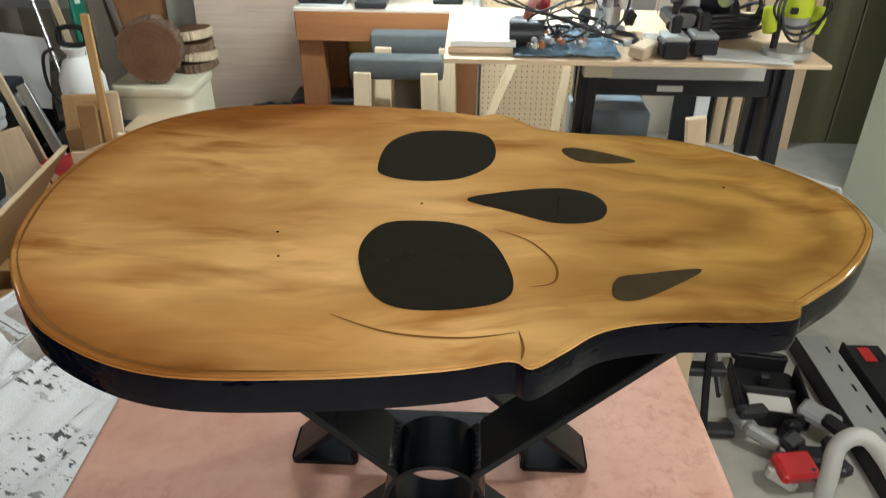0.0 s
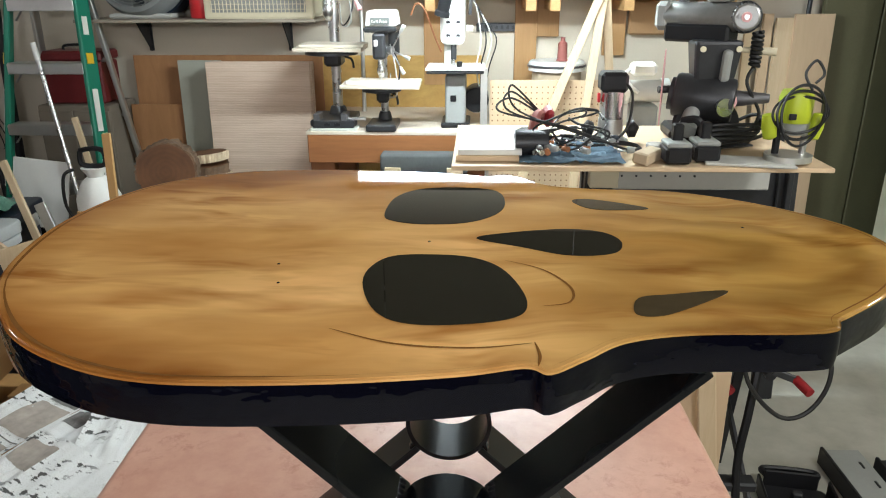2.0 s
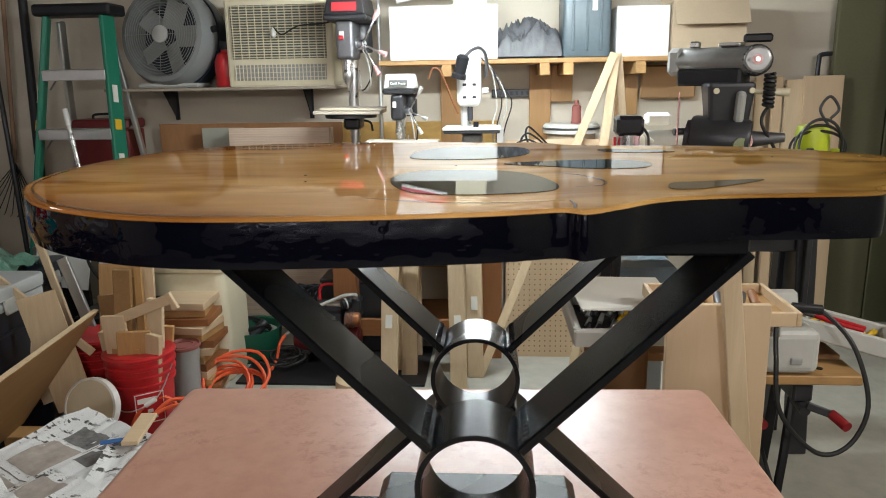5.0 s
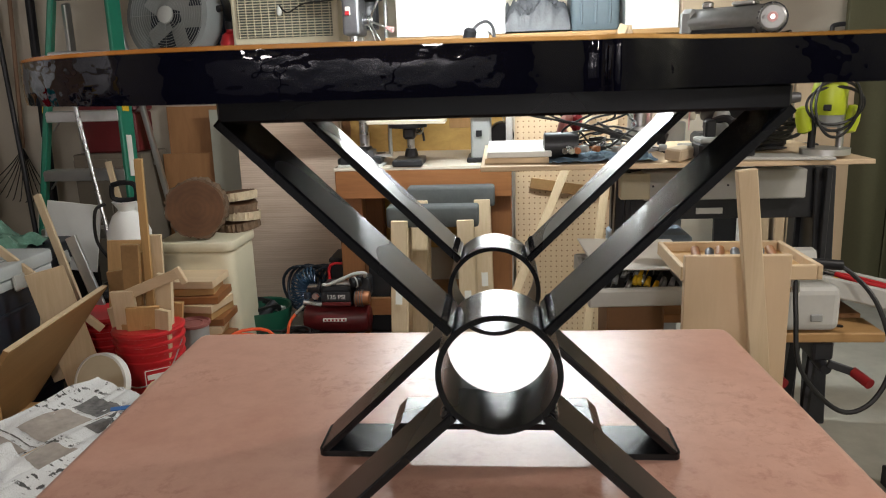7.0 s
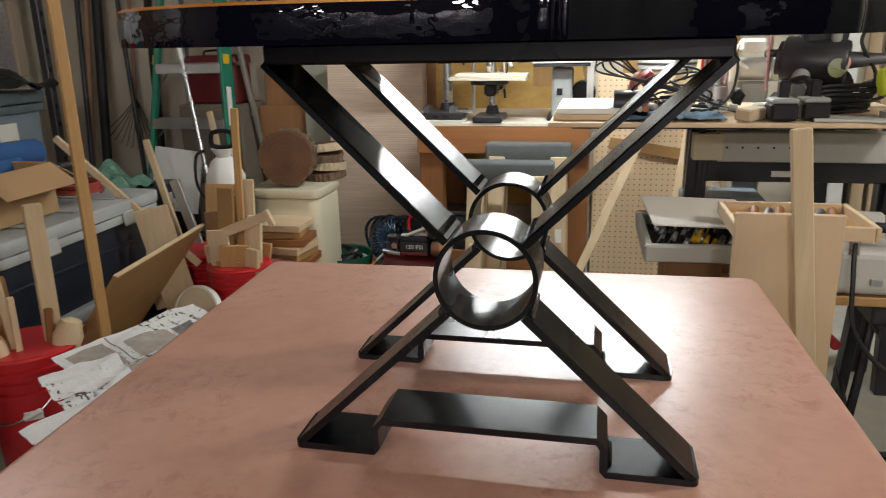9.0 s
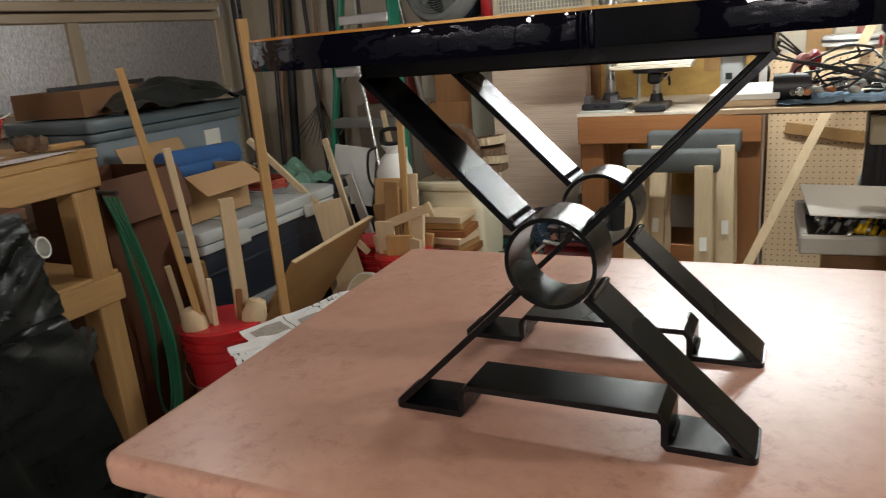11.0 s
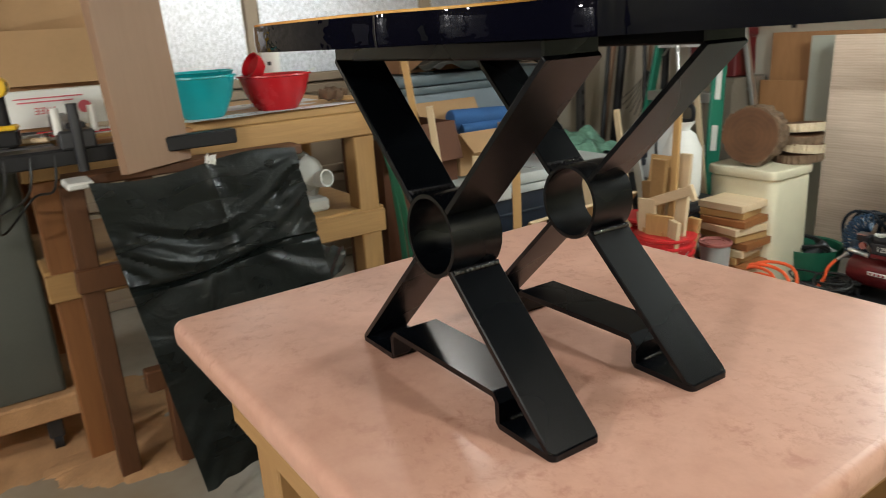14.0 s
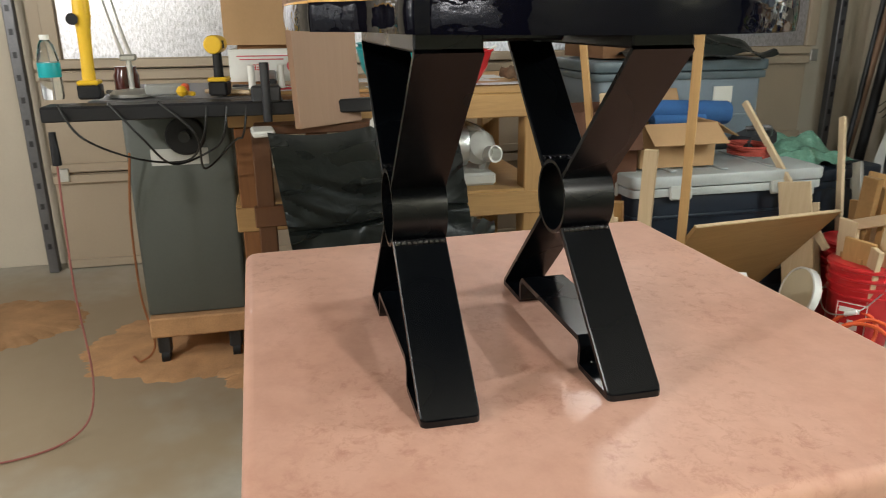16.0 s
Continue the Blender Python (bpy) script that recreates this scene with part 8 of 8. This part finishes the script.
part("side_handle", h1([(0.1, 0.19, 0.92), (0.12, 0.23, 0.92), (0.14, 0.23, 0.96)], 0.012), "black", cabn)
part("lock_knob", r1((0.12, 0.23, 0.9), (0.16, 0.23, 0.9), 0.026), "black", cabn)
part("saw_top", b1((-0.05, 0.0, 1.03), (0.66, 0.52, 0.04), bevel=0.004), "iron", ts, "cast iron saw table")
part("wing", b1((-0.05, 0.46, 1.03), (0.66, 0.39, 0.036), bevel=0.004), "ply_brown", ts)
part("front_rail", b1((0.44, 0.19, 1.03), (0.05, 1.08, 0.042), bevel=0.004), "black", ts, "black steel fence rail")
part("rail_face", b1((0.41, 0.0, 1.045), (0.1, 0.7, 0.018), bevel=0.003), "black", ts)
fe = part("fence_head", b1((0.43, 0.3, 1.075), (0.09, 0.09, 0.05), bevel=0.006), "dark", ts)
for y in (0.26, 0.35):
    part("fence_knob", r1((0.44, y, 1.09), (0.44, y, 1.16), 0.011), "white", fe)
part("fence_clamp", r1((0.47, 0.3, 0.99), (0.47, 0.3, 1.17), 0.014), "dark", fe)
part("fence_bar", b1((0.05, 0.31, 1.085), (0.7, 0.05, 0.06), bevel=0.004), "dark", ts)
for k in range(3):
    part("power_cord", h1([(0.46, -0.3 + 0.14 * k, 1.06), (0.475, -0.24 + 0.16 * k, 0.96), (0.3, -0.12 + 0.1 * k, 0.86 - 0.02 * k), (0.24, 0.02 + 0.08 * k, 0.84 + 0.03 * k), (0.46, 0.1 + 0.06 * k, 0.95), (0.46, 0.12 + 0.06 * k, 1.05)], 0.0035), "cable", ts)
part("floor_cord", h1([(0.1, -0.19, 0.85), (0.06, -0.225, 0.6), (0.05, -0.23, 0.3), (0.07, -0.2, 0.1), (0.05, -0.26, 0.025), (0.0, -0.3, 0.024)], 0.0045), "copper", ts)
rc = thing("red_wire", (-1.52, -0.78, 0), "thin red cord hanging from the saw to the floor", "cord")
part("cord", h1([(0, 0, 0.9), (0.01, -0.01, 0.5), (0.02, -0.0, 0.15), (0.1, -0.05, 0.02), (0.2, -0.25, 0.008), (0.15, -0.6, 0.008)], 0.0034), "duskred", rc)
part("plug", r1((0, 0, 0.88), (0, 0, 0.98), 0.014, 0.01), "black", rc)

SZ = 1.055
for x, y, torch in ((-1.72, -0.7, True), (-1.72, -0.3, False)):
    dl = thing("cordless_torch" if torch else "cordless_drill", (x, y, SZ), "yellow cordless work light standing on the saw" if torch else "yellow and black cordless drill standing on the saw", "work light" if torch else "drill", rz=0 if torch else 80)
    dl.scale = (0.82, 0.82, 0.82)
    part("battery", b1((0, 0, 0.03), (0.075, 0.085, 0.058), bevel=0.008), "black", dl)
    part("battery_clip", b1((0, 0, 0.064), (0.078, 0.08, 0.018), bevel=0.006), "yellow", dl)
    if torch:
        part("handle", l1([(0.025, 0), (0.023, 0.1), (0.026, 0.2), (0.032, 0.24), (0.03, 0.3), (0.001, 0.305)], 20, pose(0, 0, 0.07, -2, 0, 0)), "yellow", dl)
        part("lens", l1([(0.001, 0), (0.02, 0.001), (0.022, 0.008)], 16, pose(0.03, -0.02, 0.3, 0, 90, 0)), "black", dl)
    else:
        part("grip", l1([(0.02, 0), (0.018, 0.1)], 16, pose(0, 0, 0.07)), "black", dl)
        part("motor_body", r1((0, -0.06, 0.2), (0, 0.05, 0.2), 0.036, 0.034, 20, 0.006), "yellow", dl)
        part("chuck", r1((0, 0.05, 0.2), (0, 0.1, 0.2), 0.024, 0.016), "dark", dl)
        part("vent", b1((0.03, -0.03, 0.2), (0.012, 0.03, 0.03), bevel=0.002), "black", dl)
wbt = thing("water_bottle", (-1.75, -0.82, SZ), "clear plastic water bottle with a blue label", "bottle")
part("bottle", l1([(0.03, 0), (0.033, 0.01), (0.033, 0.12), (0.022, 0.17), (0.013, 0.185)], 24), "clear", wbt)
part("wrapper", l1([(0.0335, 0.07), (0.034, 0.075), (0.034, 0.11), (0.0335, 0.115)], 24), "teal", wbt)
part("cap", r1((0, 0, 0.185), (0, 0, 0.2), 0.014), "white", wbt)
lmp = thing("desk_lamp", (-1.78, -0.585, SZ), "chrome swing lamp clamped on a round base", "lamp")
part("base", l1([(0.07, 0), (0.072, 0.01), (0.06, 0.02), (0.012, 0.025)], 32), "alu", lmp)
part("stem", r1((0, 0, 0.02), (0, 0, 0.12), 0.009), "alu", lmp)
part("bracket", b1((0, 0, 0.125), (0.03, 0.05, 0.02), bevel=0.004), "alu", lmp)
for s in (-1, 1):
    part("arm", h1([(0.0, 0.012 * s, 0.12), (-0.02, -0.03 + 0.012 * s, 0.22), (-0.05, -0.06 + 0.014 * s, 0.36), (-0.05, -0.05 + 0.014 * s, 0.55)], 0.006), "alu", lmp)
mug = thing("brown_jar", (-1.9, -0.62, SZ), "dark brown jar standing on the saw", "jar")
part("jar", l1([(0.04, 0), (0.042, 0.06), (0.036, 0.075), (0.036, 0.09)], 24), "jar_brown", mug)
ball = thing("yellow_ball", (-1.7, -0.42, SZ), "small yellow foam ball on the saw", "ball")
part("ball", l1([(0.001, 0), (0.011, 0.004), (0.019, 0.018), (0.011, 0.033), (0.001, 0.037)], 20), "yellow", ball)
tmz = thing("tape_case", (-1.76, -0.48, SZ), "grey and orange tool case on the saw", "tool")
part("case", b1((0, 0, 0.02), (0.06, 0.12, 0.036), bevel=0.006), "grey", tmz)
part("end_cap", b1((0, 0.06, 0.02), (0.058, 0.03, 0.034), bevel=0.006), "orange", tmz)
for i in range(9):
    random.seed(30 + i)
    solid("loose_tool", b1((0, 0, 0.008), (0.018, 0.12 + 0.08 * random.random(), 0.014), bevel=0.004), ("dark", "yellow", "pale_x", "steel", "red")[i % 5], "small loose tool lying on the saw table", "tool", group="tools on the saw", at=pose(-1.72 - 0.26 * random.random(), -0.66 + 0.62 * random.random(), SZ + 0.001, 0, 0, random.random() * 180))

fb = carton("printed_box", -2.12, -0.1, SZ + 0.02, 0.24, 0.34, 0.11, "white", "white printed box with red lettering on the saw", rz=-6)
ft = bpy.data.curves.new("box_text", "FONT")
ft.body, ft.size, ft.extrude, ft.align_x = "FREE", 0.03, 0.0005, "CENTER"
fto = new("box_text", ft)
fto.parent, fto.matrix_basis = fb, pose(0.1212, -0.055, 0.062, 90, 180, 90)
ft.materials.append(M["redink"])
part("seal", l1([(0.001, 0), (0.02, 0.0005), (0.02, 0.0015)], 24, pose(0.1205, 0.06, 0.055, 0, 90, 0)), "pinkink", fb, "round pink seal")
part("print_bar", b1((0.121, -0.04, 0.092), (0.002, 0.2, 0.004)), "pinkink", fb)
part("print_bar", b1((0.121, -0.05, 0.08), (0.002, 0.16, 0.004)), "pinkink", fb)
carton("open_flap_box", -2.2, -0.1, SZ + 0.15, 0.3, 0.36, 0.17, "card", "open brown cardboard box with raised flaps", (("b", 35), ("f", 30), ("l", 60)), rz=-6)
for i in range(4):
    solid("paper_sheet", b1((0, 0, 0), (0.2, 0.28, 0.003)), ("label", "redink", "label", "card_pale")[i], "loose printed paper on the saw wing", "paper", group="papers on the saw", at=pose(-1.86 - 0.03 * i, -0.08 + 0.03 * i, SZ + 0.004 + 0.0045 * i, 0, 0, 12 - 9 * i))
for k in range(2):
    solid("support_block", b1((0, 0, 0.009), (0.22, 0.3, 0.018), bevel=0.002), "ply_brown", "thin plywood block under the boxes", "block", group="blocks under boxes", at=pose(-2.12, -0.1, SZ) if k == 0 else pose(-2.2, -0.1, SZ + 0.1305))

# sawdust spilled round the saw
def dust_patch(name, x, y, rx, ry, seed):
    o = []
    for k in range(180):
        a = 2 * math.pi * k / 180
        r = 1 + 0.22 * noise.noise((math.cos(a) * 2.2, math.sin(a) * 2.2, seed)) + 0.1 * noise.noise((math.cos(a) * 7, math.sin(a) * 7, seed)) + 0.05 * noise.noise((math.cos(a) * 18, math.sin(a) * 18, seed)) + 0.035 * noise.noise((math.cos(a) * 45, math.sin(a) * 45, seed))
        o.append((rx * r * math.cos(a), ry * r * math.sin(a)))
    bm = bm_new()
    c = bm.verts.new((0, 0, 0.02))
    rings = [[bm.verts.new((p[0] * s, p[1] * s, z + 0.004 * noise.noise((p[0] * 9 * s, p[1] * 9 * s, seed)))) for p in o] for s, z in ((0.35, 0.018), (0.7, 0.012), (0.92, 0.006), (1.0, -0.002))]
    for k in range(180):
        bm.faces.new((c, rings[0][k], rings[0][(k + 1) % 180]))
    for a, b in zip(rings, rings[1:]):
        for k in range(180):
            bm.faces.new((a[k], b[k], b[(k + 1) % 180], a[(k + 1) % 180]))
    for f in bm.faces:
        f.smooth = True
    tagged(solid(name, bm, "dust", "pale sawdust spilled on the concrete floor", "sawdust", "stuff"), "", "", "", "stuff").matrix_basis = pose(x, y, 0.002)


dust_patch("sawdust", -2.12, -0.45, 0.36, 0.52, 1.0)
dust_patch("sawdust", -2.5, -1.4, 0.3, 0.35, 5.0)
dust_patch("sawdust", -1.75, -0.1, 0.2, 0.3, 8.0)

# ---- right of the bench: leaning ply, work stand and tool trays ----
leaning("birch_board", 0.4, 0.622, 1.03, 0.9, 0.018, "birch", "smooth birch plywood board standing by the bench", "board", 1.0)
solid("pale_batten", s1((0.595, 0.98, 0.3), (0.5, 0.995, 1.09), 0.04, 0.02, (0, -1, 0)), "pale_z", "pale batten leaning on the birch board", "batten")
solid("batten_block", b1((0, 0, 0.148), (0.08, 0.06, 0.296), bevel=0.003), "pale_z", "pale block under the leaning batten", "block", at=pose(0.6, 0.96, 0))
cr = thing("wooden_crate", (0.57, 1.25, 0.82), "shallow wooden crate with loose parts", "crate")
part("floor_panel", b1((0, 0, 0.006), (0.3, 0.24, 0.01)), "pine_x", cr)
for x in (-0.15, 0.15):
    part("end", b1((x, 0, 0.017), (0.012, 0.25, 0.034), bevel=0.002), "pale_x", cr)
for y in (-0.12, 0.12):
    part("side", b1((0, y, 0.017), (0.286, 0.012, 0.034), bevel=0.002), "pale_x", cr)
for k in range(7):
    part("loose_part", r1((-0.1 + 0.03 * k, -0.06 + 0.02 * (k % 3), 0.02), (-0.08 + 0.03 * k, 0.05 - 0.02 * (k % 2), 0.03), 0.011), "iron" if k % 2 else "stain_x", cr)
wm = thing("work_stand", (0.71, 1.45, 0), "folding work stand with wooden jaws and black steel legs", "work stand")
part("front_jaw", b1((0.04, -0.13, 0.63), (0.4, 0.12, 0.025), bevel=0.003), "pine_x", wm)
part("rear_jaw", b1((-0.05, 0.06, 0.63), (0.6, 0.2, 0.025), bevel=0.003), "ply_brown", wm)
for k in range(4):
    part("dog_hole", r1((-0.06 + 0.07 * k, -0.14, 0.643), (-0.06 + 0.07 * k, -0.14, 0.645), 0.009), "black", wm)
for s in (-1, 1):
    part("jaw_frame", b1((s * 0.1, -0.03, 0.59), (0.05, 0.3, 0.05), bevel=0.006), "dark", wm)
    part("front_leg", h1([(s * 0.1, -0.12, 0.57), (s * 0.07, -0.17, 0.42), (s * 0.05, -0.2, 0.25), (s * 0.06, -0.26, 0.01)], 0.012), "black", wm)
    part("rear_leg", s1((s * 0.12, 0.05, 0.58), (s * 0.14, 0.2, 0.0), 0.05, 0.03, (1, 0, 0)), "dark", wm)
    part("cross_leg", s1((s * 0.12, 0.15, 0.3), (s * 0.1, -0.22, 0.12), 0.03, 0.012, (1, 0, 0)), "dark", wm)
    part("vise_screw", r1((s * 0.1, -0.2, 0.55), (s * 0.1, -0.05, 0.57), 0.014), "dark", wm)
    cra = part("crank_arm", s1((s * 0.1, -0.205, 0.57), (s * 0.1 + 0.06, -0.215, 0.55), 0.02, 0.01, (0, -1, 0)), "dark", wm)
    part("crank_knob", r1((s * 0.1 + 0.06, -0.21, 0.55), (s * 0.1 + 0.078, -0.26, 0.538), 0.013), "darkred", cra, "red plastic crank knob")
part("foot_bar", b1((0, -0.26, 0.02), (0.3, 0.05, 0.03), bevel=0.006), "dark", wm)
part("step", b1((0, -0.19, 0.2), (0.22, 0.05, 0.03), bevel=0.006), "dark", wm)
gc = thing("grey_tool_case", (0.757, 1.33, 0.645), "grey plastic tool case on the work stand", "tool case")
part("case", b1((0, 0, 0.06), (0.16, 0.15, 0.115), bevel=0.02, seg=3), "lightgrey", gc)
part("case_lid", b1((0, 0.08, 0.12), (0.16, 0.03, 0.12), (-25, 0, 0), bevel=0.01), "lightgrey", gc)
part("clip", b1((0.02, -0.077, 0.04), (0.03, 0.008, 0.02), bevel=0.003), "grey", gc)
for cx, cy, w, d, rz, nm in ((0.88, 1.5, 0.42, 0.26, -28, 0), (0.36, 1.42, 0.26, 0.22, 4, 1)):
    tr_ = thing("bit_tray", (cx, cy, 0.69 if nm == 0 else 0.72), "grey tray of small router bits and parts", "tool tray", "bit trays", m=pose(cx, cy, 0.69 if nm == 0 else 0.72, -9 if nm == 0 else 10, 8 if nm == 0 else 0, rz))
    part("tray_floor", b1((0, 0, 0.006), (w, d, 0.012), bevel=0.003), "dark", tr_)
    for s in (-1, 1):
        part("tray_side", b1((0, s * d / 2, 0.025), (w + 0.02, 0.02, 0.05), bevel=0.005), "lightgrey", tr_)
        part("tray_end", b1((s * w / 2, 0, 0.025), (0.02, d - 0.02, 0.05), bevel=0.005), "lightgrey", tr_)
    random.seed(40 + nm)
    for k in range(46):
        x, y = (random.random() - 0.5) * (w - 0.06), (random.random() - 0.5) * (d - 0.06)
        part("bit", r1((x, y, 0.014), (x + 0.012, y + 0.02, 0.03), 0.009, 0.006, 8), (("yellow", "steel", "yellow", "yellow", "dark") if nm == 0 else ("steel", "dark", "grey", "yellow", "dark"))[k % 5], tr_)
part_box = carton("tray_support", 0.36, 1.44, 0, 0.15, 0.16, 0.71, "card_dark", "dark brown carton under the bit tray")
solid("flat_card", b1((0, 0, 0), (0.27, 0.21, 0.004), bevel=0.0), "label", "sheet of white card lying on the tray", "card", at=pose(0.37, 1.44, 0.806, 9, 3, 8))
pl = thing("red_pliers", (0.98, 1.44, 0.74), "red-handled pliers lying on the bit tray", "pliers", m=pose(0.92, 1.42, 0.735, 0, 8, -35))
part("jaw", b1((-0.05, 0, 0.005), (0.05, 0.018, 0.01), bevel=0.003), "steel", pl)
for s in (-1, 1):
    part("grip", h1([(-0.03, 0.004 * s, 0.006), (0.02, 0.014 * s, 0.006), (0.09, 0.012 * s, 0.006)], 0.006), "red", pl)
sh_ = thing("flex_shaft", (0.73, 1.2, 0.7), "black flexible shaft hose looping off the work stand", "hose")
part("shaft", h1([(-0.02, 0.03, 0.1), (-0.025, 0.0, 0.02), (-0.01, -0.02, -0.12), (0.08, -0.03, -0.22), (0.155, -0.03, -0.2), (0.195, -0.02, -0.1), (0.17, 0.02, 0.03), (0.12, 0.08, 0.1), (0.06, 0.1, 0.12)], 0.006), "cable", sh_)
part("collar", r1((-0.02, 0.03, 0.06), (-0.02, 0.035, 0.12), 0.012), "steel", sh_)
part("grip", r1((0.04, 0.09, 0.115), (0.11, 0.085, 0.11), 0.013), "black", sh_)

# open black case and rails on the floor
oc3 = thing("open_tool_case", (1.02, 1.36, 0), "open black plastic power tool case on the floor", "tool case", rz=-8)
oc3.scale = (0.82, 0.76, 0.9)
part("shell", slab(bm_new(), rounded([(-0.13, -0.18), (0.13, -0.18), (0.13, 0.18), (-0.13, 0.18)], 0.04), 0, 0.012, 0.003), "black", oc3)
for s in (-1, 1):
    part("side_wall", b1((s * 0.128, 0, 0.04), (0.01, 0.3, 0.07), bevel=0.004), "black", oc3)
    part("end_wall", b1((0, s * 0.178, 0.04), (0.2, 0.01, 0.07), bevel=0.004), "black", oc3)
part("manual", b1((0.0, -0.06, 0.02), (0.16, 0.1, 0.01), bevel=0.002), "label", oc3, "white booklet")
part("divider", b1((0, 0.0, 0.03), (0.2, 0.012, 0.04), bevel=0.003), "dark", oc3)
part("post", b1((0.0, 0.08, 0.03), (0.04, 0.03, 0.05), bevel=0.006), "dark", oc3)
part("handle", h1([(-0.09, 0.18, 0.05), (-0.09, 0.23, 0.05), (0.09, 0.23, 0.05), (0.09, 0.18, 0.05)], 0.012), "black", oc3)
oc4 = thing("tool_parts", (1.02, 1.1, 0), "heap of grey and black tool parts on the floor", "tool parts")
random.seed(77)
for k in range(14):
    part("piece", b1((random.uniform(-0.14, 0.14), random.uniform(-0.12, 0.12), 0.03 + 0.05 * random.random()), (0.05 + 0.07 * random.random(), 0.04 + 0.05 * random.random(), 0.04), (random.uniform(-20, 20), random.uniform(-20, 20), random.uniform(0, 180)), bevel=0.01), ("dark", "grey", "black", "lightgrey", "black", "dark", "grey", "black", "dark", "red", "black")[k % 11], oc4)
for i, (x, y, L, w, mt) in enumerate(((1.265, 1.27, 0.74, 0.12, "grey"), (1.42, 1.27, 0.64, 0.12, "black"), (1.56, 1.2, 0.56, 0.08, "dark"))):
    rl_ = thing("saw_rail", (x, y, 0), "long slotted steel saw rail lying on the floor", "rail", "saw rails", rz=1)
    part("rail", b1((0, 0, 0.03), (w, L, 0.055), bevel=0.006), mt, rl_)
    part("rail_edge", b1((-w / 2 - 0.006, 0, 0.035), (0.012, L, 0.065), bevel=0.003), "black", rl_)
    if i == 1:
        part("red_badge", b1((-0.01, 0.26, 0.06), (0.04, 0.07, 0.004)), "red", rl_)
    for k in range(7):
        part("slot", b1((w * 0.2, -L * 0.4 + k * L * 0.13, 0.059), (0.006, 0.03, 0.003)), "black", rl_)

vc = thing("vacuum_tube", (0.98, 0.9, 0), "pale grey plastic vacuum pipe bent over at the top", "pipe")
part("pipe", h1([(0.3, -0.1, 0.0), (0.2, -0.075, 0.12), (0.08, -0.06, 0.29), (0.02, -0.045, 0.34), (-0.03, -0.05, 0.31), (-0.04, -0.075, 0.22), (-0.03, -0.09, 0.0)], 0.022, 8, 14), "lightgrey", vc)
wbx = carton("white_sack_box", 0.1, 0.78, 0, 0.4, 0.3, 0.52, "card_dark", "dark carton behind the laminate bench")
g = [[(0.36 * a / 18 - 0.18, 0.28 * b / 18 - 0.14, 0.1 * math.sin(math.pi * a / 18) * math.sin(math.pi * b / 18) + 0.05 * noise.noise((a * 0.35, b * 0.35, 17)) + 0.01) for b in range(19)] for a in range(19)]
solid("white_sack", bowl_sheet(bm_new(), g), "white", "crumpled white plastic sack", "bag", at=pose(0.1, 0.78, 0.53))
